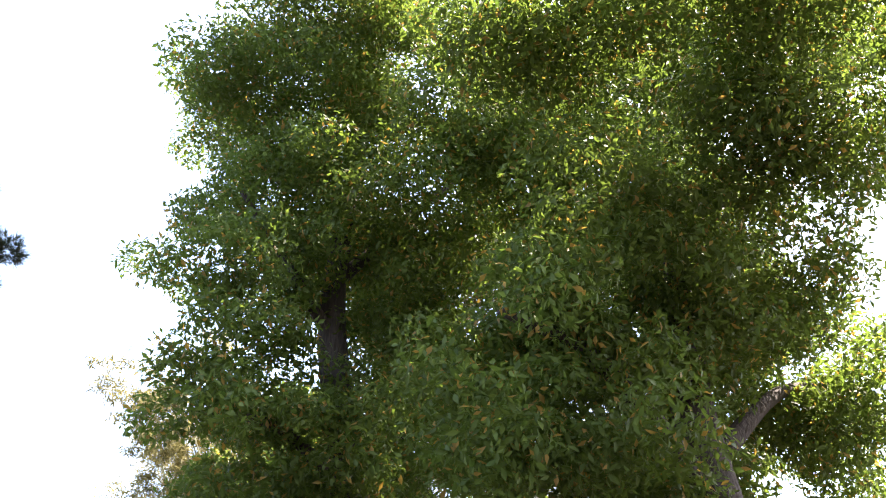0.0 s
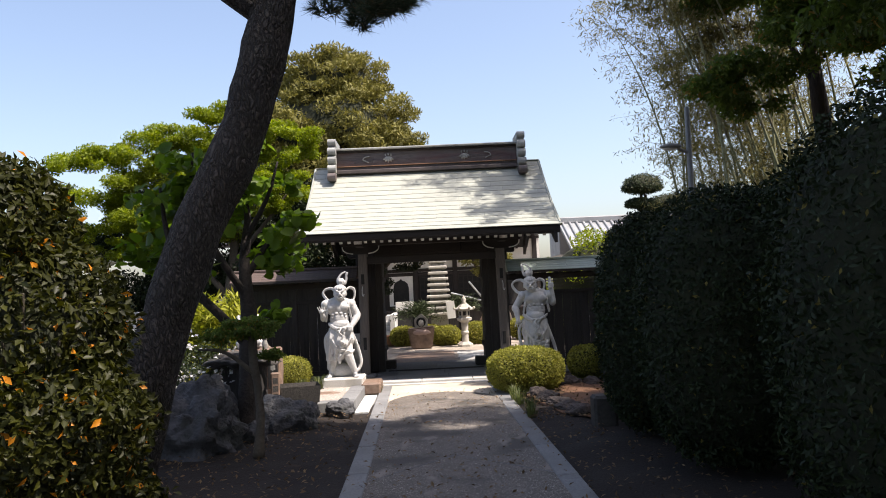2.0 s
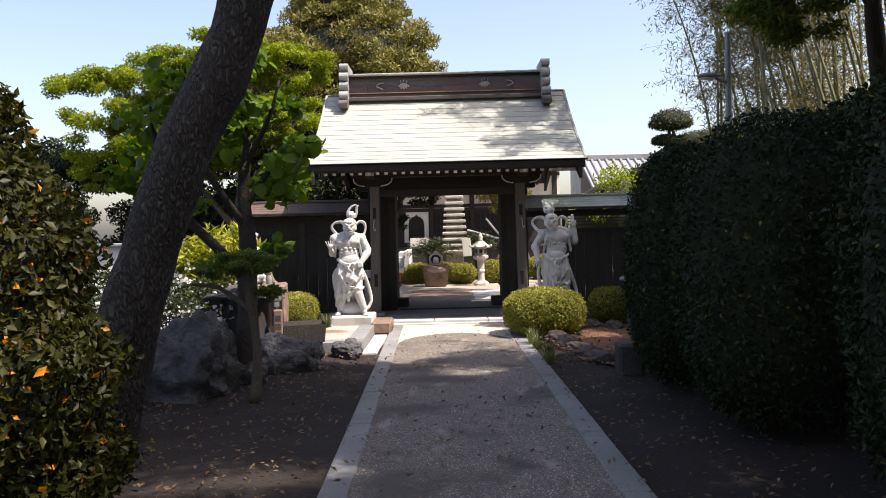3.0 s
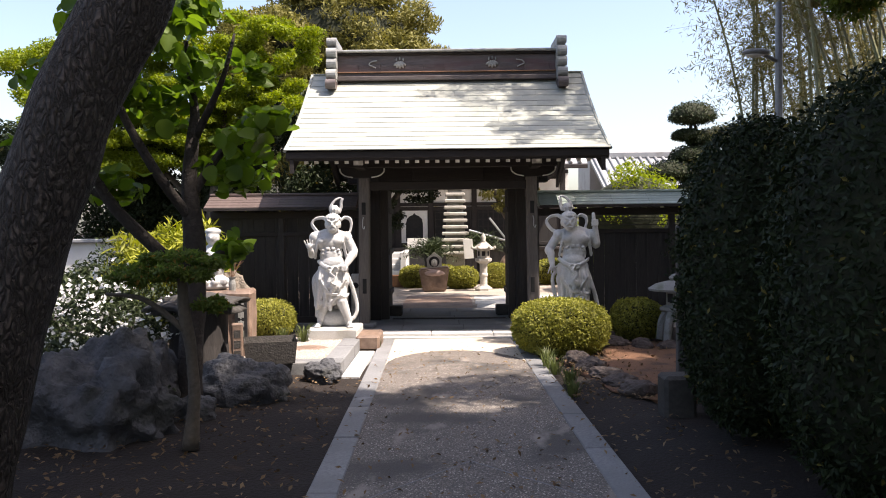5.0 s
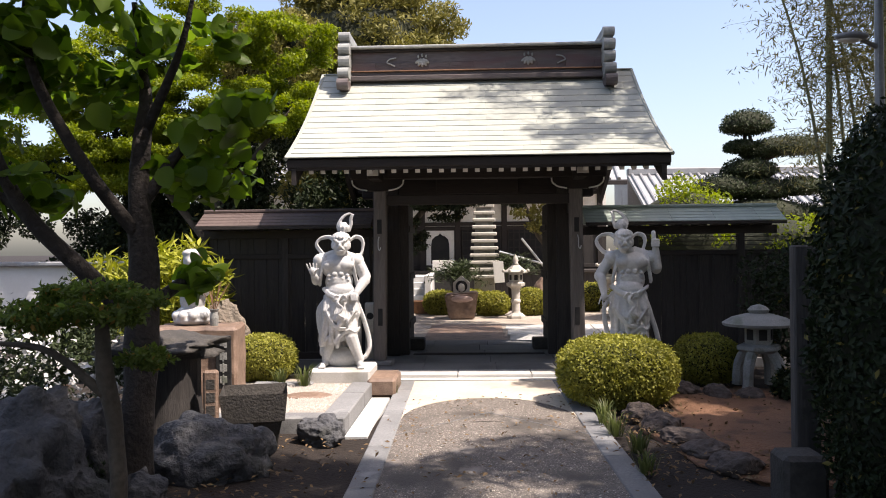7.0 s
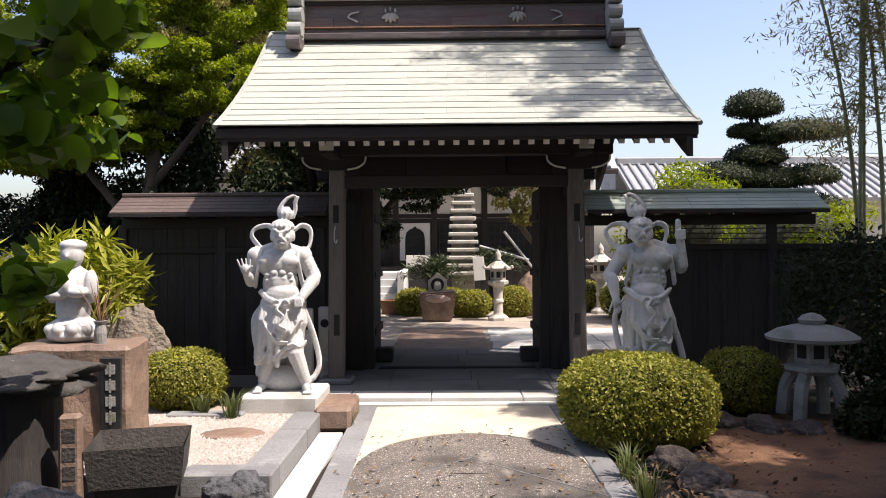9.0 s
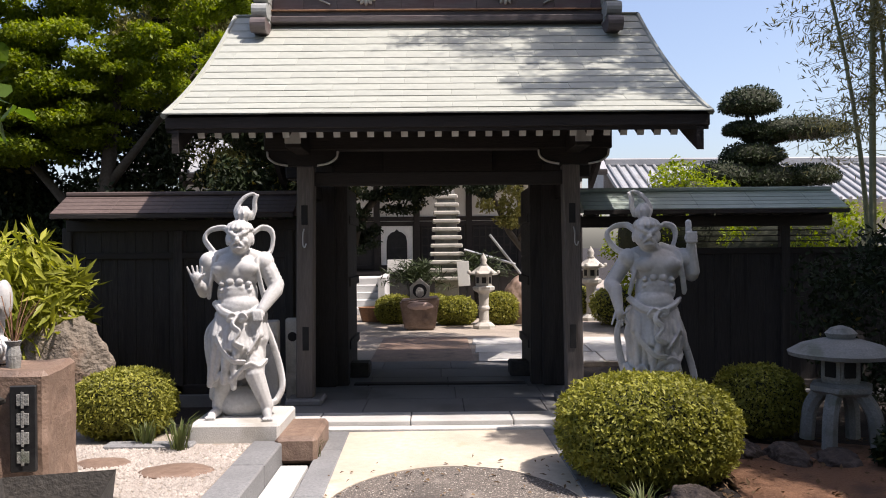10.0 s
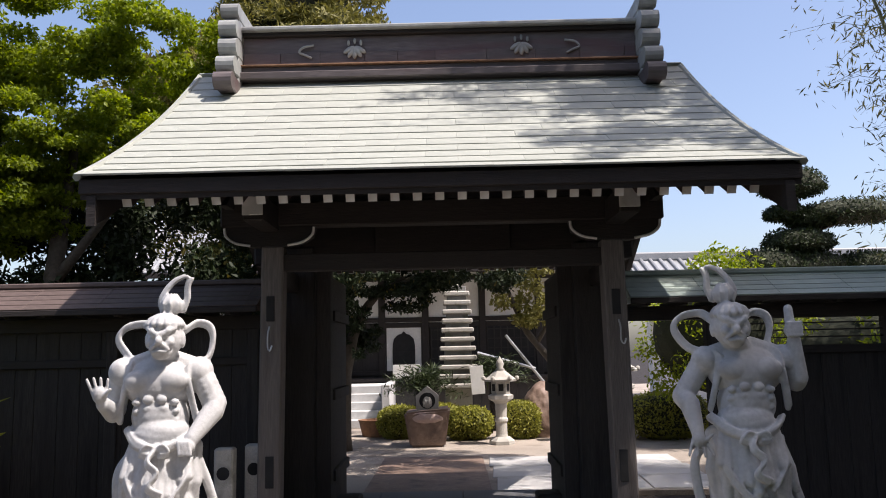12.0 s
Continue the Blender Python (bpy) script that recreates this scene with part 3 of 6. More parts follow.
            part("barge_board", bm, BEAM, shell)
    # rafters with white ends
    n = 29
    for side in (-1, 1):
        y0, z0 = roof_point(0.03, side)
        y1, z1 = roof_point(0.42, side)
        ang = math.degrees(math.atan2(z1 - z0, abs(y1 - y0)))
        raft = box((-0.028, 0, -0.075), (0.028, 1.35, 0.0), 0.004)
        rm = bpy.data.meshes.new("rafter")
        raft.to_mesh(rm)
        raft.free()
        rm.materials.append(RAFTER)
        end = box((-0.03, -0.006, -0.077), (0.03, 0.004, 0.002), 0.001)
        em = bpy.data.meshes.new("rafter_end")
        end.to_mesh(em)
        end.free()
        em.materials.append(WHITE_PAINT)
        for i in range(n):
            x = -2.1 + 4.2 * i / (n - 1)
            ob = share("rafter", rm, gate, pose(x, y0, z0 - 0.15, ang if side < 0 else ang, 0, 0 if side < 0 else 180))
            share("rafter_end", em, ob, Matrix())
        # second, inner row
        y2, z2 = roof_point(0.3, side)
        for i in range(n):
            x = -2.1 + 4.2 * i / (n - 1) + 0.045
            ob = share("rafter", rm, gate, pose(x, y2, z2 - 0.31, ang - 4, 0, 0 if side < 0 else 180))


def build_ridge(gate):
    lo, hi = -1.93, 1.93
    ridge = part("ridge", box((lo, 1.08, 4.22), (hi, 1.52, 4.72), 0.01), RIDGE_METAL, gate, "tall brown metal ridge with pale cap")
    part("ridge_cap", box((lo - 0.06, 0.98, 4.755), (hi + 0.06, 1.62, 4.80), 0.012), RIDGE_CAP, ridge)
    part("cap_fillet", box((lo - 0.02, 1.03, 4.715), (hi + 0.02, 1.57, 4.757), 0.008), BEAM, ridge)
    part("lower_band", box((lo, 1.02, 4.34), (hi, 1.58, 4.40), 0.008), RIDGE_METAL, ridge)
    part("base_band", box((lo, 0.96, 4.26), (hi, 1.64, 4.335), 0.01), RIDGE_METAL, ridge)
    part("red_fillet", box((lo, 0.985, 4.40), (hi, 1.615, 4.415), 0.003), CLAY, ridge)
    # sheets on the ridge's face
    rng = random.Random(3)
    x = lo + 0.02
    while x < hi - 0.05:
        w = min(rng.uniform(0.32, 0.5), hi - 0.02 - x)
        part("ridge_sheet", box((x + 0.002, 1.062, 4.42), (x + w - 0.002, 1.082, 4.55 + rng.uniform(-0.004, 0.004)), 0.002), RIDGE_METAL, ridge)
        x += w
    # leaf crests
    for x in (-0.82, 0.80):
        bm = bmesh.new()
        for a in (-58, -30, 0, 30, 58):
            m = pose(x, 1.05, 4.60, 0, a, 0)
            tmp = bmesh.new()
            blob(tmp, (0, 0, -0.065), (0.026, 0.018, 0.066), 2)
            tmp.transform(m)
            me = bpy.data.meshes.new("t")
            tmp.to_mesh(me)
            tmp.free()
            bm.from_mesh(me)
            bpy.data.meshes.remove(me)
        for a in (-0.06, 0, 0.06):
            blob(bm, (x + a, 1.05, 4.635 + (0.02 if a == 0 else 0)), (0.014, 0.014, 0.03), 2)
        smooth(part("leaf_crest", bm, RIDGE_CAP, ridge, "pale metal leaf crest"))
    # small scroll hooks on the face
    for s in (-1, 1):
        pts = curve_points([(s * 1.22, 1.055, 4.62), (s * 1.32, 1.05, 4.60), (s * 1.36, 1.05, 4.55), (s * 1.30, 1.05, 4.52), (s * 1.24, 1.05, 4.49)], 4)
        part("scroll", add_tube(bmesh.new(), pts, [0.012], 6), RIDGE_CAP, ridge)
    # stepped end ornaments
    for s in (-1, 1):
        x0 = s * 1.99
        orn = part("ridge_end", box((x0 - 0.075, 0.9, 4.20), (x0 + 0.075, 1.7, 4.86), 0.02), RIDGE_CAP, ridge, "stepped grey ridge-end ornament")
        for k, (dy, z) in enumerate(((0.0, 4.92), (0.05, 4.72), (0.05, 4.54), (0.12, 4.34), (0.2, 4.16))):
            bm = bmesh.new()
            add_tube(bm, [(x0 - 0.085, 0.9 - dy, z), (x0 + 0.085, 0.9 - dy, z)], [0.085 if k else 0.07], 14)
            add_box(bm, (x0 - 0.08, 0.9 - dy, z - 0.075), (x0 + 0.08, 1.7 + dy, z + 0.075), 0.01)
            part("ornament_tier", bm, RIDGE_CAP if k < 4 else RIDGE_METAL, orn)


def build_gate():
    gate = thing("temple_gate", "roofed wooden temple gate with pale green copper roof", "gate")
    for s in (-1, 1):
        x = s * 1.385
        st = part("post_base", box((x - 0.19, -0.17, 0.06), (x + 0.19, 0.19, 0.135), 0.02), FLOORSTONE, gate, "dark stone post base")
        bm = box((x - 0.088, -0.085, 0.13), (x + 0.088, 0.09, 2.5), 0.012)
        for v in bm.verts:
            v.co.x -= s * (v.co.z - 0.13) * 0.012
        p = part("front_post", bm, GREYWOOD, gate, "weathered grey wooden front post")
        for z0, z1 in ((1.9, 2.1), (0.62, 0.86)):
            part("mortise_plate", box((x - s * 0.02 - 0.035, -0.094, z0), (x - s * 0.02 + 0.03, -0.084, z1), 0.003), DARKHOLE, p)
        part("hook", add_tube(bmesh.new(), curve_points([(x - s * 0.01, -0.085, 1.86), (x, -0.1, 1.80), (x, -0.1, 1.70), (x + 0.02, -0.12, 1.67), (x + 0.035, -0.11, 1.71)], 3), [0.007], 6), STEEL, p, "small bright metal hook")
        # main post of the door line, with its side board
        mp = part("main_post", box((x - 0.2 if s > 0 else x - 0.2, 0.9, 0.07), (x + 0.2, 1.25, 2.62), 0.015), WOOD, gate, "thick dark main post")
        part("door_jamb", box((s * 1.185 - 0.13 if s > 0 else s * 1.185 - 0.05, 1.0, 0.07), (s * 1.185 + 0.05 if s > 0 else s * 1.185 + 0.13, 1.15, 2.46), 0.008), WOOD, mp)
        rp = part("rear_post", box((x - 0.09, 2.5, 0.07), (x + 0.09, 2.68, 2.5), 0.012), WOOD, gate)
        # open door leaf folded back along the passage
        leaf = part("door_leaf", box((s * 1.12 - 0.03, 1.28, 0.12), (s * 1.12 + 0.03, 2.35, 2.38), 0.006), WOOD, gate, "open plank door leaf folded back")
        for z in (0.5, 1.25, 2.0):
            part("door_rail", box((s * 1.075 - 0.02, 1.3, z - 0.05), (s * 1.075 + 0.02, 2.33, z + 0.05), 0.005), WOOD, leaf)
        # stone stop blocks at the threshold
        part("stop_block", box((s * 1.0 - 0.14, 1.55, 0.07), (s * 1.0 + 0.14, 1.85, 0.25), 0.02), POT, gate)
        # boat-shaped bracket on the post, with white end
        bm = bmesh.new()
        prof = [(-0.36, 2.66), (-0.34, 2.58), (-0.26, 2.53), (-0.14, 2.50), (0.14, 2.50), (0.26, 2.53), (0.34, 2.58), (0.36, 2.66)]
        a = [bm.verts.new((x + px, -0.07, z)) for px, z in prof]
        b = [bm.verts.new((x + px, 0.07, z)) for px, z in prof]
        bm.faces.new(a)
        bm.faces.new(b[::-1])
        for i in range(len(prof)):
            j = (i + 1) % len(prof)
            bm.faces.new((a[j], a[i], b[i], b[j]))
        bmesh.ops.recalc_face_normals(bm, faces=bm.faces[:])
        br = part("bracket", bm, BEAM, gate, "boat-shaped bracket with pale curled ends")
        for e in (-1, 1):
            part("bracket_curl", add_tube(bmesh.new(), curve_points([(x + e * 0.15, -0.082, 2.505), (x + e * 0.27, -0.082, 2.53), (x + e * 0.345, -0.082, 2.585), (x + e * 0.36, -0.082, 2.65)], 4), [0.011], 6), WHITE_PAINT, br)
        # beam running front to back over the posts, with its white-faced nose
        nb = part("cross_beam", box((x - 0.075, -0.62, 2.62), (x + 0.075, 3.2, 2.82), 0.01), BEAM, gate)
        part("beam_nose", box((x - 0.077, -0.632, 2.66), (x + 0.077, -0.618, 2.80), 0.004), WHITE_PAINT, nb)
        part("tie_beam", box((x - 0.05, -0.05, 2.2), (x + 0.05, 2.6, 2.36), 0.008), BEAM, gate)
        # gable wall under the roof
        bm = bmesh.new()
        tri = [(-0.3, 2.8), (0.2, 3.2), (1.3, 4.1), (2.4, 3.2), (2.9, 2.8)]
        a = [bm.verts.new((s * 1.7 - 0.03, y, z)) for y, z in tri]
        b = [bm.verts.new((s * 1.7 + 0.03, y, z)) for y, z in tri]
        bm.faces.new(a)
        bm.faces.new(b[::-1])
        for i in range(5):
            j = (i + 1) % 5
            bm.faces.new((a[j], a[i], b[i], b[j]))
        bmesh.ops.recalc_face_normals(bm, faces=bm.faces[:])
        part("gable_board", bm, WOOD, gate)
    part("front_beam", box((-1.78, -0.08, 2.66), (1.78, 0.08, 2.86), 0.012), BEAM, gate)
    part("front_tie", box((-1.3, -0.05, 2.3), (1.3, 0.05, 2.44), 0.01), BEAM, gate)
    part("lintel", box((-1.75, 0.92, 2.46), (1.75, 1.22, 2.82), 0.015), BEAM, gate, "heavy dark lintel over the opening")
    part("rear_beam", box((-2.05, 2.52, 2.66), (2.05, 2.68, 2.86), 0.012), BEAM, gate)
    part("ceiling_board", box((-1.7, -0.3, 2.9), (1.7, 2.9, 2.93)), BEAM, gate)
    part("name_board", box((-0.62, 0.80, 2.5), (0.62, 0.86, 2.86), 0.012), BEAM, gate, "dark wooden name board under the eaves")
    part("threshold", box((-1.0, 1.0, 0.06), (1.0, 1.14, 0.085), 0.01), WOOD, gate)
    build_gate_roof(gate)
    build_ridge(gate)
    return gate


# ---- fences beside the gate ----
def build_fences():
    rng = random.Random(9)
    for name, x0, x1, metal, label, low in (("fence", -4.0, -1.62, BROWN_METAL, "dark board fence with a small brown metal roof", 0),
                                            ("fence", 2.25, 5.25, GREEN_COPPER, "dark board fence with a small green copper roof", 0)):
        f = thing(name, label, "fence", kind="structure")
        y = 0.42
        x = x0
        while x < x1 - 0.02:
            w = min(rng.uniform(0.17, 0.2), x1 - x)
            part("board", box((x + 0.002, y - 0.012, 0.18), (x + w - 0.002, y + 0.012 + rng.uniform(-0.004, 0.004), 1.58 if x0 > 0 else 1.88), 0.003), WOOD, f)
            x += w
        part("bottom_rail", box((x0, y - 0.05, 0.1), (x1, y + 0.05, 0.2), 0.006), BEAM, f)
        part("plinth", box((x0, y - 0.09, -0.1), (x1, y + 0.09, 0.1), 0.006), FLOORSTONE, f)
        part("mid_rail", box((x0, y - 0.045, 1.56), (x1, y + 0.045, 1.63), 0.006), BEAM, f)
        roof_x0, roof_x1 = (x0, -1.5) if x0 < 0 else (1.5, x1 - 1.0)
        part("top_rail", box((roof_x0, y - 0.06, 1.86), (roof_x1, y + 0.06, 1.98), 0.006), BEAM, f)
        n = max(2, round((x1 - x0) / 1.3))
        for i in range(n + 1):
            px = x0 + (x1 - x0) * i / n
            if px > roof_x1:
                continue
            part("fence_post", box((px - 0.05, y - 0.05, 0.0), (px + 0.05, y + 0.05, 1.9), 0.008), WOOD, f)
        for i in range(int((roof_x1 - roof_x0) / 0.3)):
            px = roof_x0 + 0.15 + 0.3 * i
            part("bracket_arm", box((px - 0.02, y - 0.36, 1.97), (px + 0.02, y + 0.36, 2.02), 0.004), BEAM, f)
        for s in (-1, 1):
            k = 5
            for i in range(k):
                a0, a1 = i / k, (i + 1) / k
                ya, za = y + s * 0.42 * (1 - a0), 2.03 + 0.22 * a0
                yb, zb = y + s * 0.42 * (1 - a1), 2.03 + 0.22 * a1
                px = roof_x0
                while px < roof_x1 - 0.02:
                    w = min(0.6, roof_x1 - px)
                    ang = math.degrees(math.atan2(zb - za, abs(yb - ya)))
                    ob = part("metal_sheet", box((0.001, 0, -0.01), (w - 0.001, math.hypot(yb - ya, zb - za) + 0.015, 0.0), 0.002), metal, f)
                    ob.matrix_basis = pose(px, ya, za + 0.012, ang - 3) if s < 0 else pose(px + w, ya, za + 0.012, ang - 3, 0, 180)
                    px += w
        part("fence_ridge", box((roof_x0, y - 0.06, 2.24), (roof_x1, y + 0.06, 2.285), 0.01), metal, f)
        part("fence_fascia", box((roof_x0, y - 0.43, 1.985), (roof_x1, y - 0.40, 2.03), 0.004), BEAM, f)
        # thin lattice in the open slot
        for i in range(3):
            z = 1.69 + 0.06 * i
            part("slot_bar", box((max(x0, roof_x0), y - 0.006, z), (min(x1, roof_x1), y + 0.006, z + 0.012)), BEAM, f)
    # short wing boards closing the left side beside the gate post
    g = thing("board_panel", "narrow dark board panel beside the gate post", "fence panel", kind="structure")
    for i in range(2):
        part("board", box((-1.62 + 0.09 * i, 0.41, 0.1), (-1.535 + 0.09 * i, 0.43, 1.95), 0.003), WOOD, g)
    w = thing("stone_rail_posts", "two short pale stone posts with round holes", "stone posts")
    for x, y in ((-1.72, -0.05), (-1.54, 0.18)):
        bm = box((x - 0.075, y - 0.06, 0.05), (x + 0.075, y + 0.06, 0.93), 0.015)
        p = part("post", bm, LANTERN_STONE, w)
        part("hole", add_tube(bmesh.new(), [(x, y - 0.064, 0.74), (x, y - 0.05, 0.74)], [0.05], 14), DARKHOLE, p)


# ---- statues ----
def chain(bm, pts, radii, step=0.5):
    """A limb of overlapping balls."""
    for (p, q), (r0, r1) in zip(zip(pts, pts[1:]), zip(radii, radii[1:])):
        p, q = Vector(p), Vector(q)
        n = max(2, int((q - p).length / (min(r0, r1) * step)) + 1)
        for i in range(n + 1):
            t = i / n
            r = r0 + (r1 - r0) * t
            blob(bm, p.lerp(q, t), (r, r, r), 1 if r < 0.02 else 2)


def ribbon(bm, ctrl, r=0.022, n=6):
    pts = curve_points(ctrl, n)
    chain(bm, pts, [r] * len(pts), 0.8)
    off = [p + Vector((0.012, -0.012, 0.018)) for p in pts]
    chain(bm, off, [r * 0.7] * len(off), 0.9)


def statue(name, raised, at, turn, scale, broad, label):
    bm = []
    lean = 0.03 if raised else -0.03
    # trunk of the body
    blob(bm, (lean, 0.02, 1.16), (0.225, 0.15, 0.155), 3)
    blob(bm, (lean * 0.5, -0.06, 0.88), (0.15, 0.1, 0.07), 3)
    blob(bm, (lean * 0.7, 0.0, 0.98), (0.175, 0.13, 0.16), 3)
    blob(bm, (0, -0.03, 0.90), (0.165, 0.13, 0.09), 3)
    for s in (-1, 1):
        blob(bm, (lean + s * 0.095, -0.085, 1.175), (0.095, 0.05, 0.065), 3)
        blob(bm, (lean + s * 0.235, 0.02, 1.225), (0.085, 0.085, 0.085), 3)
        chain(bm, [(lean + s * 0.05, 0.03, 1.30), (lean + s * 0.2, 0.03, 1.25)], [0.06, 0.06])
        for k in range(3):
            blob(bm, (lean * 0.8 + s * 0.042, -0.118 + 0.006 * k, 1.075 - 0.052 * k), (0.036, 0.014, 0.023), 2)
            blob(bm, (lean * 0.8 + s * 0.115, -0.10 + 0.01 * k, 1.06 - 0.05 * k), (0.028, 0.022, 0.02), 2)
    # neck and head
    hx, hy, hz = lean * 1.3 + (-0.1 if raised else 0.05), -0.06, 1.42
    chain(bm, [(lean, 0.01, 1.26), (hx, hy + 0.02, 1.36)], [0.075, 0.07])
    blob(bm, (hx, hy, hz), (0.108, 0.115, 0.12), 3)
    blob(bm, (hx, hy - 0.065, hz - 0.08), (0.068, 0.052, 0.05), 2)
    for s in (-1, 1):
        blob(bm, (hx + s * 0.055, hy - 0.09, hz - 0.03), (0.032, 0.024, 0.028), 2)
        chain(bm, [(hx + s * 0.012, hy - 0.118, hz + 0.012), (hx + s * 0.05, hy - 0.108, hz + 0.034), (hx + s * 0.085, hy - 0.075, hz + 0.05)], [0.018, 0.02, 0.014])
        blob(bm, (hx + s * 0.105, hy + 0.01, hz - 0.015), (0.018, 0.03, 0.05), 2)
        blob(bm, (hx + s * 0.04, hy - 0.108, hz + 0.004), (0.015, 0.012, 0.01), 2)
        chain(bm, [(hx + s * 0.02, hy - 0.118, hz - 0.042), (hx + s * 0.055, hy - 0.105, hz - 0.07)], [0.012, 0.011])
    blob(bm, (hx, hy - 0.128, hz - 0.022), (0.024, 0.024, 0.026), 2)
    chain(bm, [(hx - 0.04, hy - 0.108, hz - 0.085), (hx, hy - 0.116, hz - 0.078), (hx + 0.04, hy - 0.108, hz - 0.085)], [0.011, 0.011, 0.011])
    for k in range(16):
        a = 6.283 * k / 16
        chain(bm, [(hx + 0.1 * math.cos(a), hy + 0.11 * math.sin(a), hz + 0.07), (hx + 0.085 * math.cos(a), hy + 0.092 * math.sin(a), hz + 0.1), (hx + 0.04 * math.cos(a), hy + 0.045 * math.sin(a), hz + 0.125)], [0.021, 0.018, 0.014], 0.7)
    # knot of hair and its two tongues
    kx = hx + (-0.025 if raised else 0.03)
    blob(bm, (kx, hy + 0.02, hz + 0.185), (0.066, 0.064, 0.062), 3)
    for k in range(9):
        a = k * 0.698
        chain(bm, [(kx + 0.055 * math.cos(a), hy + 0.02 + 0.055 * math.sin(a), hz + 0.145), (kx + 0.068 * math.cos(a), hy + 0.02 + 0.066 * math.sin(a), hz + 0.19), (kx + 0.03 * math.cos(a), hy + 0.02 + 0.03 * math.sin(a), hz + 0.245)], [0.009, 0.010, 0.008], 0.8)
    side = -1 if raised else 1
    for path_of in ([(-0.06, 0.15), (-0.075, 0.21), (-0.04, 0.275), (0.01, 0.325), (0.07, 0.35)], [(0.06, 0.15), (0.085, 0.22), (0.085, 0.29), (0.105, 0.335)]):
        pts = curve_points([(kx + side * dx, hy + 0.035, hz + dz) for dx, dz in path_of], 4)
        for q, off in ((0.017, 0.0), (0.013, 0.02)):
            chain(bm, [p + Vector((off * side, -off * 0.5, 0)) for p in pts], [q] * len(pts), 0.8)
    # arms: on one side bent at the hip, on the other raised or spread
    def hand(c, d, spread):
        blob(bm, c, (0.045, 0.035, 0.05), 2)
        for k in range(4):
            o = Vector(((k - 1.5) * 0.024, 0, 0))
            tipp = Vector(c) + o * spread + Vector(d) * (0.1 - 0.008 * abs(k - 1.5))
            chain(bm, [Vector(c) + o, tipp], [0.0135, 0.011], 0.8)
        chain(bm, [Vector(c) + Vector((0.035, -0.02, 0)), Vector(c) + Vector((0.07, -0.03, 0.03))], [0.014, 0.012], 0.8)
    if raised:
        chain(bm, [(lean - 0.26, 0.03, 1.2), (-0.35, 0.03, 1.02), (-0.33, -0.05, 0.98), (-0.31, -0.13, 0.83)], [0.07, 0.066, 0.062, 0.04])
        hand((-0.31, -0.15, 0.79), (0, -0.35, -0.9), 1.9)
        chain(bm, [(lean + 0.25, 0.03, 1.22), (0.335, 0.03, 1.1), (0.34, 0.0, 1.12), (0.32, -0.03, 1.33)], [0.072, 0.066, 0.06, 0.042])
        blob(bm, (0.315, -0.04, 1.39), (0.055, 0.05, 0.05), 2)
        for k in range(4):
            chain(bm, [(0.27, -0.085, 1.36 + 0.023 * k), (0.35, -0.085, 1.36 + 0.023 * k)], [0.014, 0.014], 0.8)
        chain(bm, [(0.30, -0.04, 1.43), (0.295, -0.04, 1.51)], [0.03, 0.028])
    else:
        chain(bm, [(lean - 0.25, 0.03, 1.2), (-0.31, 0.05, 1.02), (-0.31, 0.0, 1.0), (-0.315, -0.15, 1.06)], [0.07, 0.062, 0.058, 0.042])
        hand((-0.325, -0.18, 1.11), (-0.15, -0.1, 0.95), 1.7)
        chain(bm, [(lean + 0.25, 0.02, 1.2), (0.30, 0.02, 1.04), (0.30, -0.01, 1.0), (0.205, -0.13, 0.86)], [0.076, 0.076, 0.068, 0.045])
        blob(bm, (0.18, -0.155, 0.82), (0.055, 0.05, 0.045), 2)
        for k in range(4):
            chain(bm, [(0.14 + 0.02 * k, -0.19, 0.845), (0.15 + 0.022 * k, -0.195, 0.78)], [0.014, 0.013], 0.8)
    # scarf that loops round the head and hangs at the sides
    for s in (-1, 1):
        ribbon(bm, [(hx + s * 0.095, hy + 0.06, hz + 0.03), (hx + s * 0.16, 0.05, hz + 0.075), (hx + s * (0.24 if s > 0 else 0.28), 0.05, hz + 0.055), (hx + s * (0.265 if s > 0 else 0.32), 0.05, hz - 0.02), (hx + s * 0.235, 0.03, hz - 0.13), (lean + s * 0.175, -0.04, 1.24), (lean + s * 0.20, -0.06, 1.10), (lean + s * 0.23, -0.02, 0.95)], 0.02)
    ribbon(bm, [(0.2, 0.05, 0.72), (0.27, 0.06, 0.55), (0.33, 0.05, 0.36), (0.35, 0.02, 0.22), (0.30, 0.0, 0.12), (0.26, -0.03, 0.10)], 0.028)
    ribbon(bm, [(-0.2, 0.05, 0.78), (-0.29, 0.06, 0.66), (-0.29, 0.05, 0.5), (-0.25, 0.04, 0.32)], 0.028)
    # skirt: hips, hanging cloth with folds, sash
    blob(bm, (0, 0, 0.77), (0.205, 0.165, 0.13), 3)
    cx = -0.05 if not raised else 0.02
    for k in range(13):
        a = math.pi * (0.02 + 0.96 * k / 12) + math.pi
        x, y = math.cos(a), math.sin(a)
        drop = 0.30 + 0.05 * math.sin(k * 1.9) + (0.16 if x > 0.1 else 0)
        g = 1.1 if k % 2 else 0.98
        chain(bm, [(0.17 * x, 0.14 * y + 0.02, 0.82), (0.215 * x * g + cx * 0.4, 0.165 * y * g + 0.02, 0.62), (0.2 * x * g + cx * 1.4 + 0.03 * math.sin(k * 1.3), 0.16 * y * g + 0.03, max(0.22, drop))], [0.04, 0.042, 0.03])
    for k in range(9):
        a = math.pi * k / 8
        chain(bm, [(0.18 * math.cos(a), 0.10 * math.sin(a) + 0.04, 0.8), (0.19 * math.cos(a) + cx, 0.11 * math.sin(a) + 0.05, 0.16)], [0.05, 0.045])
    blob(bm, (cx * 0.7, 0.02, 0.55), (0.2, 0.13, 0.27), 3)
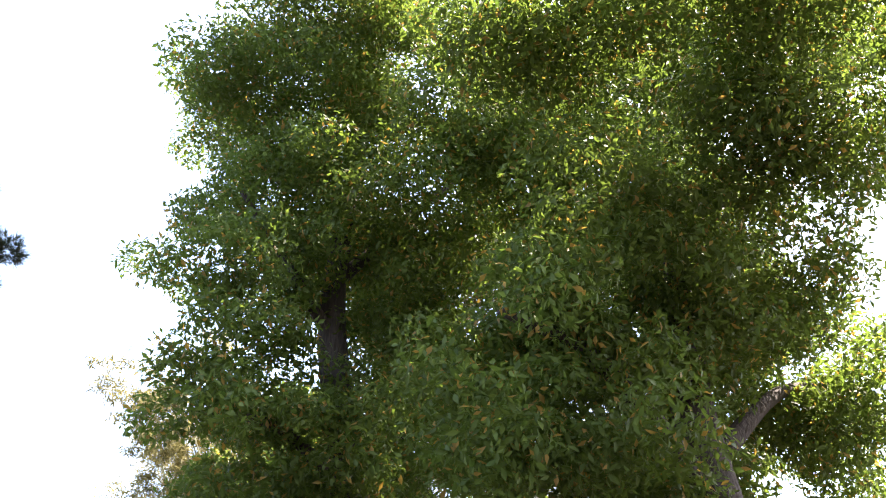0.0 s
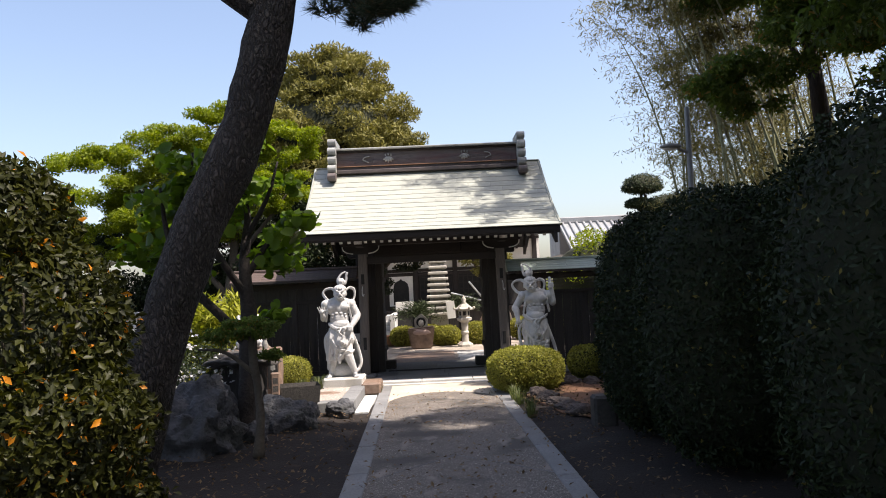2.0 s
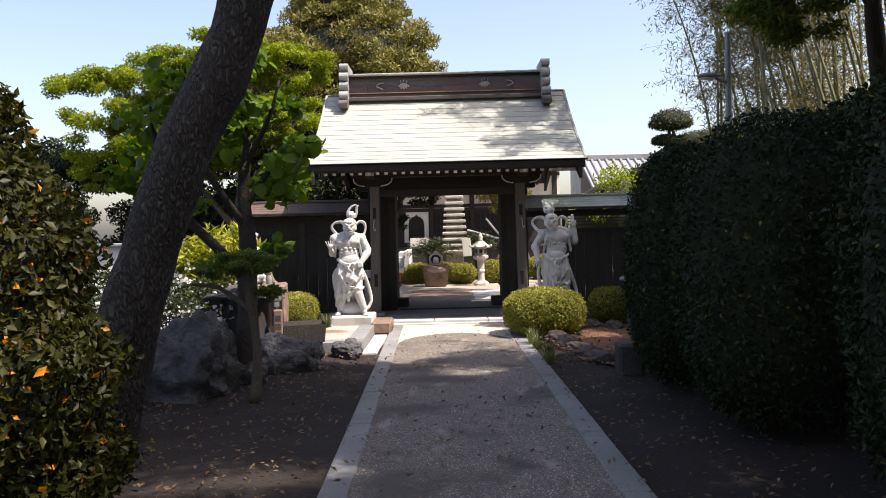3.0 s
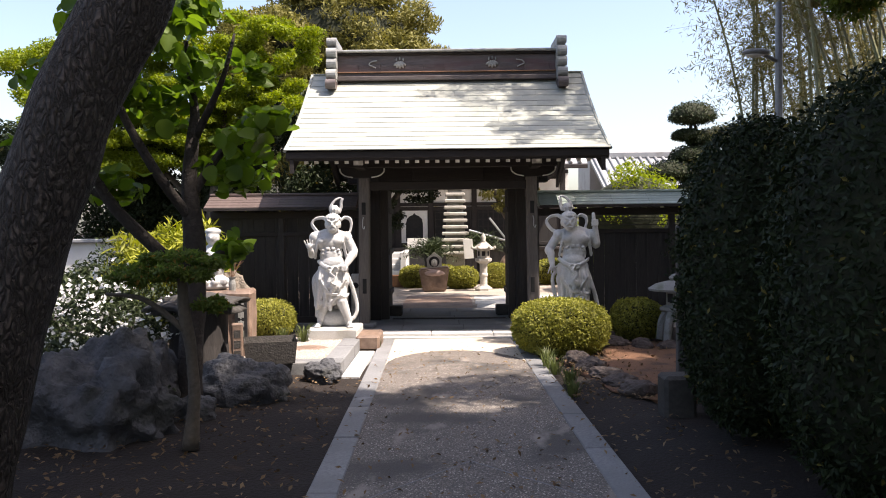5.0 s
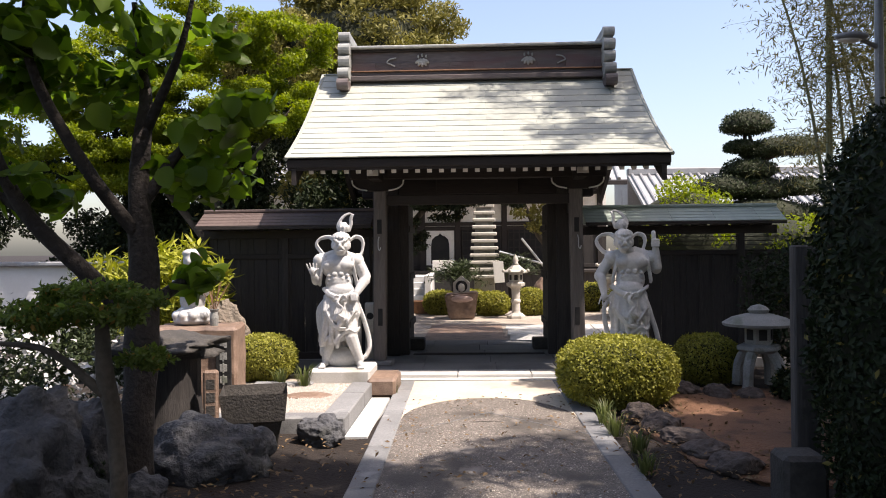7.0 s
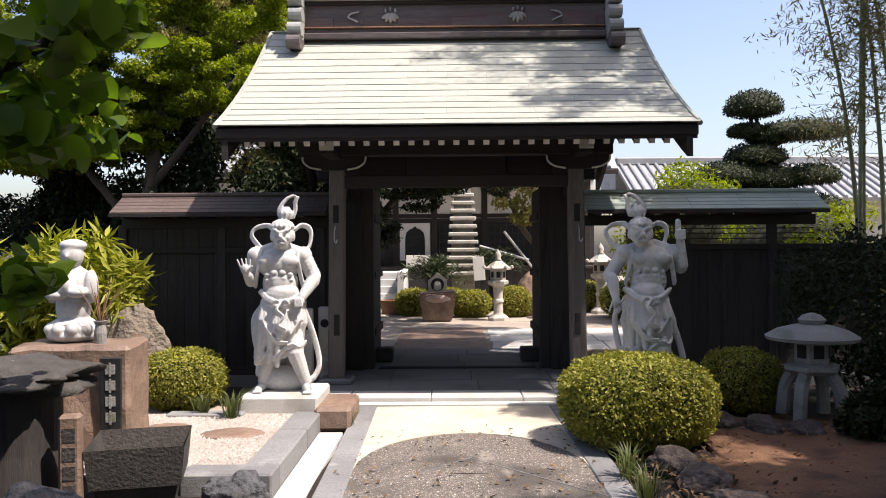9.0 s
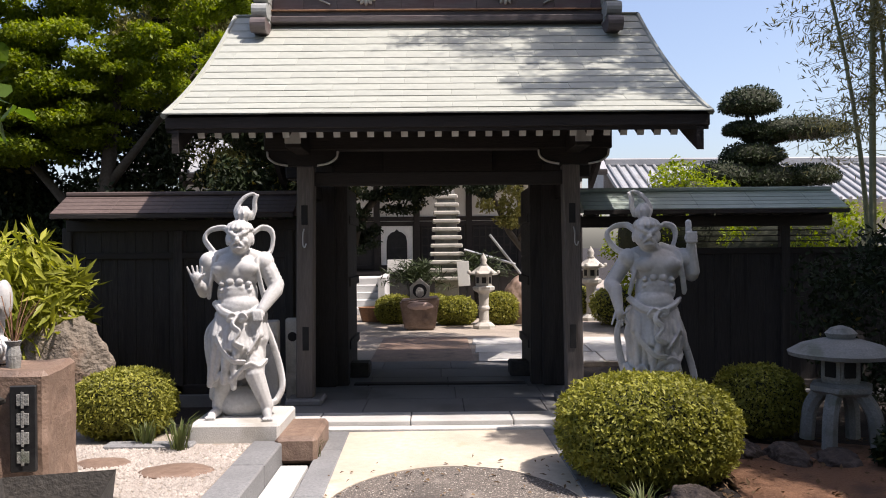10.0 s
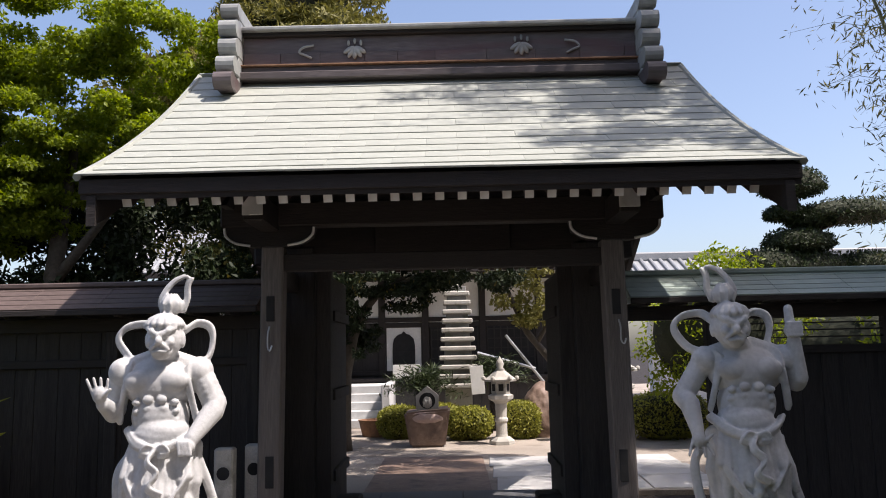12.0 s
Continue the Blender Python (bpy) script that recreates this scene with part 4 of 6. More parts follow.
    for k in range(11):
        t = k / 10
        x = -0.17 + 0.34 * t
        z = 0.66 - 0.12 * math.sin(math.pi * t) + 0.025 * math.sin(7 * t * math.pi)
        chain(bm, [(x * 0.95, -0.14 + 0.06 * abs(2 * t - 1), 0.83 - 0.04 * math.sin(math.pi * t)), (x * 1.1, -0.20 + 0.07 * abs(2 * t - 1), z)], [0.022, 0.034])
    ribbon(bm, [(-0.21, -0.03, 0.90), (-0.12, -0.13, 0.83), (0.02, -0.165, 0.80), (0.13, -0.13, 0.84), (0.21, -0.03, 0.89)], 0.024)
    ribbon(bm, [(0.0, -0.18, 0.80), (-0.03, -0.225, 0.74), (0.03, -0.235, 0.68), (-0.02, -0.235, 0.61), (0.05, -0.23, 0.57)], 0.018)
    for e in (-1, 1):
        ribbon(bm, [(0.0, -0.18, 0.80), (e * 0.05, -0.2, 0.82), (e * 0.08, -0.19, 0.78), (e * 0.03, -0.19, 0.77)], 0.014)
    # legs and feet
    legs = [[(-0.1, 0.02, 0.55), (-0.14, 0.0, 0.32), (-0.2, 0.02, 0.09)], [(0.1, 0.0, 0.58), (0.13, -0.10, 0.36), (0.23, -0.07, 0.09)]]
    for pts in legs:
        chain(bm, pts, [0.105, 0.085, 0.055])
        x, y, _ = pts[-1]
        chain(bm, [(x, y, 0.045), (x + (0.03 if x > 0 else -0.03), y - 0.14, 0.03)], [0.045, 0.035])
        for k in range(4):
            blob(bm, (x + (0.03 if x > 0 else -0.03) + (k - 1.5) * 0.022, y - 0.175, 0.02), (0.014, 0.02, 0.016), 2)
    blob(bm, (0.02, 0.06, 0.10), (0.24, 0.12, 0.13), 3)
    # ruffled hem over the legs
    ribbon(bm, [(-0.24, 0.0, 0.36), (-0.2, -0.1, 0.31), (-0.13, -0.13, 0.36), (-0.06, -0.14, 0.30), (0.02, -0.16, 0.38), (0.1, -0.17, 0.43), (0.17, -0.14, 0.40), (0.22, -0.05, 0.44)], 0.02)
    ribbon(bm, [(-0.2, -0.05, 0.78), (-0.17, -0.16, 0.62), (-0.05, -0.2, 0.47), (0.06, -0.2, 0.45)], 0.016)
    ribbon(bm, [(0.19, -0.05, 0.78), (0.17, -0.15, 0.64), (0.09, -0.19, 0.52)], 0.016)
    ob = lump_mesh(name, bm, STATUE_STONE)
    ob.matrix_basis = pose(*at, 0, 0, turn) @ Matrix.Diagonal((scale * broad, scale, scale, 1))
    rm = ob.modifiers.new("fuse", "REMESH")
    rm.mode, rm.voxel_size, rm.use_smooth_shade = "VOXEL", 0.0065, True
    sm = ob.modifiers.new("soften", "SMOOTH")
    sm.factor, sm.iterations = 0.5, 3
    return tagged(ob, label, "statue", group="pair of guardian statues")


def build_statues():
    statue("guardian_statue", False, (-1.66, -1.58, 0.27), 4, 1.045, 0.92, "pale grey stone guardian statue with one palm raised, in sun")
    statue("guardian_statue", True, (1.80, -1.50, 0.27), -4, 1.045, 0.94, "pale grey stone guardian statue with raised fist, in shade")
    for x, s in ((-1.62, 0), (1.80, 1)):
        b = part("statue_plinth", box((x - 0.38, -1.92, 0.10), (x + 0.34, -1.18, 0.275), 0.02), GRANITE)
        tagged(b, "low pale granite plinth under a guardian statue", "plinth", group="statue plinths")
    b = part("statue_footing", box((1.35, -1.98, -0.1), (2.25, -1.12, 0.105), 0.02), FLOORSTONE)
    tagged(b, "dark stone footing under the plinth", "footing")
    st = part("rough_block", box((-1.30, -2.02, -0.02), (-0.97, -1.3, 0.19), 0.03), BROWN_STONE)
    tagged(st, "rough brown stone block with dry roots beside the plinth", "stone block")


# ---- clipped bushes and hedges ----
def clipped_bush(name, at, radii, n, leaf, material, label, category, seed, group="", square=2.6):
    """A clipped plant: solid core coloured dark as inner shade, and a dense skin of leaves on a squared ball."""
    t = thing(name, label, category, (at[0], at[1], at[2]), 0, group)
    rng = np.random.default_rng(seed)
    d = on_ball(rng, n)
    k = (np.abs(d) ** square).sum(1) ** (-1 / square)
    bump = np.array([1 + 0.05 * noise.noise(Vector(q) * 3.1 + Vector((seed, 0, 0))) + 0.03 * noise.noise(Vector(q) * 8) for q in d])
    p = d * (k * bump * rng.uniform(0.9, 1.03, n))[:, None] * np.array(radii)
    p[:, 2] += radii[2]
    keep = p[:, 2] > 0.02
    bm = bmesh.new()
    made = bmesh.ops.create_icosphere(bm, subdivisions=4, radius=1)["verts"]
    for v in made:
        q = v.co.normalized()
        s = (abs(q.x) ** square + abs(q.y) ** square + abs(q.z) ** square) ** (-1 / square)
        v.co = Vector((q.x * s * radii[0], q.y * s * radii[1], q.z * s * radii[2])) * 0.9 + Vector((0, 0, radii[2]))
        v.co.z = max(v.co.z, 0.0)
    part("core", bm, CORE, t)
    leaves("foliage", p[keep], unit(d / np.array(radii))[keep], leaf, material, t, seed + 1)
    return t


def build_bushes():
    clipped_bush("round_bush", (1.47, -2.52, 0.0), (0.61, 0.56, 0.36), 26000, 0.04, L_BUSH, "clipped round yellow-green azalea bush beside the path", "bush", 21, "round clipped bushes")
    clipped_bush("round_bush", (2.75, -1.35, 0.03), (0.36, 0.35, 0.29), 12000, 0.038, L_BUSH, "smaller clipped round bush in shade", "bush", 22, "round clipped bushes")
    clipped_bush("round_bush", (-2.62, -1.58, 0.12), (0.39, 0.36, 0.27), 15000, 0.036, L_BUSH, "clipped round light green bush beside the statue", "bush", 23, "round clipped bushes")
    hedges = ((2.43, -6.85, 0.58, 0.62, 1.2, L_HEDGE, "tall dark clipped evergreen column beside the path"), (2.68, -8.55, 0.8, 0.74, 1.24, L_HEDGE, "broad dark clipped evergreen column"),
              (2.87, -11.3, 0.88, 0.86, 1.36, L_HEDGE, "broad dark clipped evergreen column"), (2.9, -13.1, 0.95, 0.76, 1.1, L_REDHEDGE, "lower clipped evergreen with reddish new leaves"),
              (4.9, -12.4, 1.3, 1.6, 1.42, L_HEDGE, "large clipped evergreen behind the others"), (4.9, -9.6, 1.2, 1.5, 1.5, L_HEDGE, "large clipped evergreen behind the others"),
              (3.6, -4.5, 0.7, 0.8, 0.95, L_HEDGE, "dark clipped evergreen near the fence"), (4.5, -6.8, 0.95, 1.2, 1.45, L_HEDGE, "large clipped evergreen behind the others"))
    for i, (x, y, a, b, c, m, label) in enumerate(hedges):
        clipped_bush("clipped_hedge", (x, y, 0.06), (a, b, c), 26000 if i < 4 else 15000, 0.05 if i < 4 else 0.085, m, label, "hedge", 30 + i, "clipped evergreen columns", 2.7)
    # loose yellow-green shrub
    t = thing("glossy_shrub", "glossy yellow-green shrub with a few orange leaves", "shrub", (-2.68, -10.6, 0))
    big = [(-0.1, 0, 2.2, 0.45, 0.5, 0.52), (0.0, 0, 1.6, 0.66, 0.7, 0.66), (0.1, -0.1, 0.95, 0.72, 0.75, 0.6), (-0.35, 0.2, 1.0, 0.8, 0.8, 0.7), (0.1, 0.1, 0.4, 0.7, 0.7, 0.42)]
    p, o = clump_points(sub_clumps(big, 34, 0.26, 4), 26000, 5, 0.3)
    q, r = clump_points(big, 34000, 8, 0.82)
    leaves("foliage", np.concatenate([p, q]), np.concatenate([o, r]), 0.066, L_YELLOW, t, 6, 0.5, 0.3)
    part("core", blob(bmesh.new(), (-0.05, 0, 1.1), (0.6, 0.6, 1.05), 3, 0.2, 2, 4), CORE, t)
    bm = bmesh.new()
    rng = random.Random(4)
    for i in range(14):
        a = rng.uniform(0, 6.28)
        add_tube(bm, curve_points([(0.1 * math.cos(a), 0.1 * math.sin(a), 0), (0.3 * math.cos(a), 0.3 * math.sin(a), 0.7), (0.6 * math.cos(a), 0.6 * math.sin(a), 1.5 + rng.uniform(0, 0.4))], 4), [0.025, 0.02, 0.015, 0.01], 5)
    part("stems", bm, TWIG, t)


# ---- trees ----
def tree(name, label, trunk, limbs, big, n, leaf, leafmat, bark, seed, each=14, share_of=0.32, aspect=0.45, droop=0.4, hang=0.0, shell=0.35, category="tree", spread=0.8, rounded=False):
    t = thing(name, label, category, (trunk[0][0], trunk[0][1], 0))
    o = Vector((trunk[0][0], trunk[0][1], 0))
    bm = bmesh.new()
    pts = curve_points([Vector(p[:3]) - o for p in trunk], 6)
    rad = np.interp(np.linspace(0, len(trunk) - 1, len(pts)), range(len(trunk)), [p[3] for p in trunk])
    rng = random.Random(seed)
    add_tube(bm, pts, list(rad), 12)
    for v in bm.verts:
        v.co += Vector((noise.noise(v.co * 3), noise.noise(v.co * 3 + Vector((9, 0, 0))), 0)) * 0.03
    smooth(part("trunk", bm, bark, t))
    for k, ctrl in enumerate(limbs):
        bm = bmesh.new()
        pts = curve_points([Vector(p[:3]) - o for p in ctrl], 5)
        r = np.interp(np.linspace(0, len(ctrl) - 1, len(pts)), range(len(ctrl)), [p[3] for p in ctrl])
        add_tube(bm, pts, list(r), 8)
        smooth(part("limb", bm, bark, t))
    if n:
        cl = [(x - o.x, y - o.y, z, a, b, c) for x, y, z, a, b, c in big]
        p, out = clump_points(sub_clumps(cl, each, share_of, seed, hang), n, seed + 1, shell)
        leaves("crown", p, out, leaf, leafmat, t, seed + 2, aspect, droop, spread, rounded=rounded)
    return t, o


def pine_tufts(name, parent, pads, count, seed, length=0.13, needles=16):
    """Needle tufts: short fans of thin needles standing on the pads."""
    rng = np.random.default_rng(seed)
    p, o = clump_points(pads, count, seed, 0.2, 0.5)
    out = o.copy()
    out[:, 2] = np.abs(out[:, 2]) * 0.8 + 0.25
    out = unit(out)
    P = np.repeat(p, needles, 0)
    D = unit(np.repeat(out, needles, 0) + rng.normal(0, 0.55, (count * needles, 3)))
    S = unit(np.cross(D, rng.normal(0, 1, D.shape)))
    L = length * rng.uniform(0.7, 1.2, len(D))[:, None]
    v = np.stack([P - S * 0.004, P + S * 0.004, P + D * L], 1).reshape(-1, 3)
    f = np.arange(len(v)).reshape(-1, 3)
    return fast_mesh(name, v, f, L_NEEDLE, parent)


def build_pine():
    trunk = [(-2.95, -8.4, -0.10, 0.31), (-2.72, -8.4, 0.80, 0.26), (-2.46, -8.4, 1.60, 0.235), (-2.14, -8.4, 2.44, 0.232), (-1.77, -8.32, 3.2, 0.228), (-1.5, -8.3, 4.1, 0.222), (-1.37, -8.25, 4.85, 0.202), (-1.45, -8.2, 5.61, 0.183), (-2.01, -8.1, 6.06, 0.156), (-2.62, -8.0, 6.36, 0.131), (-3.24, -7.9, 7.06, 0.078)]
    limbs = [[(-1.44, -8.28, 4.4, 0.144), (-1.95, -8.4, 4.76, 0.124), (-2.35, -8.5, 5.07, 0.111), (-2.9, -8.5, 5.14, 0.091), (-3.7, -8.6, 5.19, 0.065)],
             [(-2.3, -8.48, 5.05, 0.098), (-2.27, -8.4, 5.45, 0.085), (-2.4, -8.4, 6.14, 0.065)],
             [(-1.37, -8.25, 5.16, 0.118), (-0.89, -8.0, 5.02, 0.098), (-0.64, -7.9, 5.27, 0.091), (-0.75, -7.8, 5.87, 0.065), (-0.51, -7.6, 6.58, 0.04)],
             [(-0.8, -7.95, 5.12, 0.065), (-0.59, -7.8, 4.78, 0.046), (-0.28, -7.7, 4.62, 0.026)],
             [(-0.64, -7.9, 5.27, 0.065), (-0.29, -7.8, 5.22, 0.046), (0.02, -7.7, 5.13, 0.026)],
             [(-1.45, -8.2, 5.66, 0.105), (-1.1, -8.0, 6.27, 0.078), (-0.81, -7.8, 7.17, 0.059), (-0.82, -7.7, 8.17, 0.04)],
             [(-1.1, -8.0, 6.27, 0.065), (-0.4, -8.1, 6.46, 0.04), (0.15, -8.1, 6.75, 0.026)]]
    t, o = tree("pine_tree", "leaning old pine with dark scaly bark", trunk, limbs, [], 0, 0, None, BARK, 50)
    pads = []
    rng = random.Random(7)
    for x, y, z, a, c in ((-0.34, -7.75, 4.72, 0.46, 0.2), (-0.04, -7.8, 5.22, 0.42, 0.2), (-0.69, -7.7, 4.62, 0.4, 0.18), (-0.65, -7.7, 5.98, 0.55, 0.28), (-0.2, -7.8, 6.37, 0.61, 0.3), (0.1, -8.0, 6.86, 0.55, 0.3),
                          (-0.61, -7.7, 7.18, 0.7, 0.35), (-1.12, -7.8, 7.87, 0.81, 0.4), (-0.72, -7.7, 8.46, 0.7, 0.35), (-1.81, -8.0, 7.16, 0.81, 0.4), (-2.52, -8.1, 6.85, 0.7, 0.35), (-3.23, -8.0, 7.45, 0.81, 0.4), (-2.5, -8.4, 6.24, 0.46, 0.22),
                          (-3.81, -8.6, 5.43, 0.61, 0.28), (-2.22, -7.9, 8.25, 0.81, 0.4), (-0.3, -7.9, 7.65, 0.61, 0.3), (-1.79, -8.45, 5.0, 0.14, 0.1), (-1.2, -8.0, 6.56, 0.5, 0.26)):
        for k in range(9):
            pads.append((x - o.x + rng.gauss(0, a * 0.5), y - o.y + rng.gauss(0, a * 0.6), z + rng.gauss(0, c * 0.5), a * 0.38, a * 0.42, c * 0.5))
    pine_tufts("needles", t, pads, 15000, 51, 0.14)


def build_trees():
    build_pine()
    # tall broadleaf trees over the hedges
    tree("camphor_tree", "tall leafy evergreen tree with a dark trunk", [(4.7, -9.5, 0, 0.3), (4.6, -9.5, 2.5, 0.25), (4.5, -9.5, 4.5, 0.22), (4.05, -9.5, 7.0, 0.17), (4.3, -9.5, 10.0, 0.1), (4.6, -9.5, 13, 0.04)],
         [[(4.5, -9.5, 4.6, 0.1), (3.5, -9.8, 5.2, 0.06), (2.6, -9.9, 5.2, 0.03)], [(4.2, -9.5, 6.5, 0.1), (3.2, -9.6, 7.6, 0.05), (2.6, -9.7, 8.2, 0.03)], [(4.1, -9.5, 7.5, 0.1), (5.2, -9.7, 9, 0.06), (6, -9.8, 10, 0.03)]],
         [(2.9, -9.9, 5.0, 0.85, 0.9, 0.75), (3.3, -9.8, 5.9, 1.1, 1.1, 0.8), (4.4, -10.0, 5.0, 1.0, 1.0, 0.9), (3.0, -9.7, 7.2, 0.9, 1.0, 0.7), (3.1, -9.7, 8.6, 1.1, 1.1, 0.9), (3.4, -9.6, 10.0, 1.7, 1.4, 1.2),
          (5.2, -9.6, 9.2, 1.7, 1.4, 1.2), (5.4, -9.6, 11.3, 2.0, 1.6, 1.3), (5.6, -9.8, 6.4, 1.2, 1.1, 1.0), (5.9, -10.2, 4.2, 1.0, 1.0, 0.6), (4.7, -10.3, 3.7, 0.9, 0.8, 0.6), (6.6, -9.4, 3.8, 1.1, 1.0, 0.7), (3.6, -9.9, 4.3, 0.7, 0.8, 0.55), (4.6, -9.7, 7.8, 1.2, 1.2, 0.9), (3.6, -9.6, 12.3, 1.6, 1.5, 1.1), (5.6, -8.6, 4.6, 1.3, 1.3, 1.0), (6.3, -8.8, 6.6, 1.4, 1.4, 1.2), (3.1, -8.6, 10.6, 1.4, 1.4, 0.9), (3.2, -7.6, 9.0, 1.3, 1.2, 0.8), (2.9, -10.8, 11.4, 1.5, 1.5, 0.9), (5.0, -11.2, 8.2, 1.6, 1.5, 1.0)],
         190000, 0.095, L_CAMPHOR, BARK_RED, 60, 24, 0.34, 0.42, 0.7, 0.25)
    tree("camphor_tree", "broad leafy tree with drooping light green foliage", [(6.4, -13.0, 0, 0.32), (6.35, -13.0, 3, 0.27), (6.2, -13.0, 5.0, 0.2), (6.5, -13.0, 7.5, 0.1)],
         [[(6.3, -13.0, 4.0, 0.12), (5.0, -13.1, 5.0, 0.08), (3.9, -13.1, 5.2, 0.04)], [(6.3, -13, 4.4, 0.12), (7.6, -13, 5.4, 0.07), (8.8, -13, 5.8, 0.03)]],
         [(4.2, -13.0, 5.0, 1.0, 1.1, 0.9), (5.2, -13.1, 5.9, 1.3, 1.2, 1.0), (4.9, -12.9, 4.3, 1.1, 1.0, 0.7), (6.6, -12.8, 6.4, 1.5, 1.3, 1.1), (8.0, -12.9, 6.2, 1.4, 1.3, 1.1), (9.2, -13, 5.4, 1.2, 1.2, 1.0), (6.5, -12.4, 5.0, 1.2, 0.9, 0.7), (5.2, -14.2, 7.4, 1.8, 1.5, 1.1), (3.6, -14.8, 8.2, 1.8, 1.6, 1.1), (6.8, -15.2, 8.0, 2.0, 1.7, 1.2), (7.2, -12.0, 8.2, 1.8, 1.5, 1.1), (6.2, -12.6, 10.2, 1.9, 1.6, 1.2), (8.2, -13.8, 10.4, 2.0, 1.8, 1.2), (4.4, -11.6, 11.6, 1.8, 1.6, 1.2)],
         190000, 0.09, L_CAMPHOR, BARK_RED, 64, 24, 0.34, 0.42, 0.9, 0.3)
    tree("tall_tree", "tall dense tree further back on the slope", [(10.5, -9.5, 0, 0.35), (10.4, -9.5, 6, 0.28), (10.5, -9.4, 13, 0.08)], [],
         [(10.5, -9.5, 8, 2.6, 2.4, 2.2), (9.5, -9.3, 11, 2.6, 2.4, 2.0), (12, -9.6, 11.5, 2.5, 2.4, 2.0), (10.6, -9.6, 14, 2.4, 2.2, 1.6), (8.6, -9.6, 13.2, 2.0, 1.8, 1.4)], 30000, 0.17, L_CAMPHOR, BARK_RED, 68, 16, 0.34)
    tree("tall_tree", "tall dense tree on the slope beside the fence", [(7.6, -5.6, 0, 0.3), (7.5, -5.6, 5, 0.22), (7.3, -5.6, 10, 0.08)], [[(7.5, -5.6, 4.5, 0.1), (6.0, -5.6, 5.8, 0.05)]],
         [(6.6, -5.6, 6.2, 1.6, 1.5, 1.2), (8.3, -5.8, 8.0, 1.8, 1.6, 1.4), (9.0, -6.6, 10.2, 1.8, 1.6, 1.2), (8.6, -5.4, 5.4, 1.6, 1.6, 1.2), (5.4, -7.4, 9.4, 1.5, 1.4, 1.0)], 52000, 0.14, L_CAMPHOR, BARK_RED, 75, 16, 0.34)
    # crown clumps out of view are added to shade the statue and lantern
    tree("tall_tree", "slender leafy tree rising behind the fence hedge", [(7.0, -2.2, 0, 0.2), (6.9, -2.2, 4, 0.15), (6.5, -2.2, 7.5, 0.06)], [[(6.9, -2.2, 4.8, 0.07), (5.8, -2.2, 6.8, 0.03)]],
         [(5.5, -3.0, 7.4, 0.9, 0.8, 0.9), (6.9, -3.0, 7.4, 1.4, 1.2, 1.1), (6.4, -0.9, 7.6, 1.3, 0.9, 1.0), (7.3, -3.0, 5.6, 1.2, 1.0, 0.9), (7.6, -1.4, 9.0, 1.2, 1.1, 0.9), (6.2, -3.2, 6.4, 1.2, 1.1, 0.8), (5.5, -2.9, 4.9, 0.9, 0.9, 0.55), (6.4, -4.2, 5.6, 1.1, 1.0, 0.8)], 70000, 0.11, L_CAMPHOR, BARK_RED, 79, 16, 0.34)
    # unseen trees added behind the start of the walk to block sky light
    for i, (x, y) in enumerate(((-6.5, -19.5), (1.5, -22.5), (7.5, -20.0))):
        tree("tall_tree", "unseen tall tree added behind the start to block sky light", [(x, y, 0, 0.35), (x, y, 5, 0.28), (x + 0.3, y, 11, 0.08)], [],
             [(x, y, 6, 2.6, 2.4, 2.0), (x - 1, y, 9, 2.8, 2.4, 2.0), (x + 1.4, y + 0.5, 9.5, 2.6, 2.4, 1.8), (x, y, 12, 2.4, 2.2, 1.5)], 16000, 0.22, L_CAMPHOR, BARK_RED, 76 + i, 16, 0.34)
    # clipped cypress mass behind the gate
    t = thing("round_conifer", "large rounded olive-green clipped conifer behind the gate", "tree", (-2.4, 9.2, 0))
    big = [(-0.6, 0, 5.0, 3.3, 2.4, 2.3), (-0.55, 0, 6.8, 2.95, 2.2, 1.8), (-0.5, 0, 8.35, 1.75, 1.5, 1.15), (-3.1, 0.2, 6.5, 1.6, 1.4, 1.25)]
    p, o = clump_points(sub_clumps(big, 260, 0.135, 70), 150000, 71, 0.4)
    o[:, 2] += 0.5
    leaves("crown", p, unit(o), 0.15, L_CONIFER, t, 72, 0.32, -0.9, 0.6)
    # dark balls inside the crown paint its inner shade
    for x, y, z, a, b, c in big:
        part("shade_ball", blob(bmesh.new(), (x, y, z), (a * 0.66, b * 0.66, c * 0.66), 3), CORE, t)
    part("trunk", add_tube(bmesh.new(), [(0, 0, 0), (0, 0, 3), (-0.1, 0, 8)], [0.3, 0.25, 0.1], 10), BARK_RED, t)
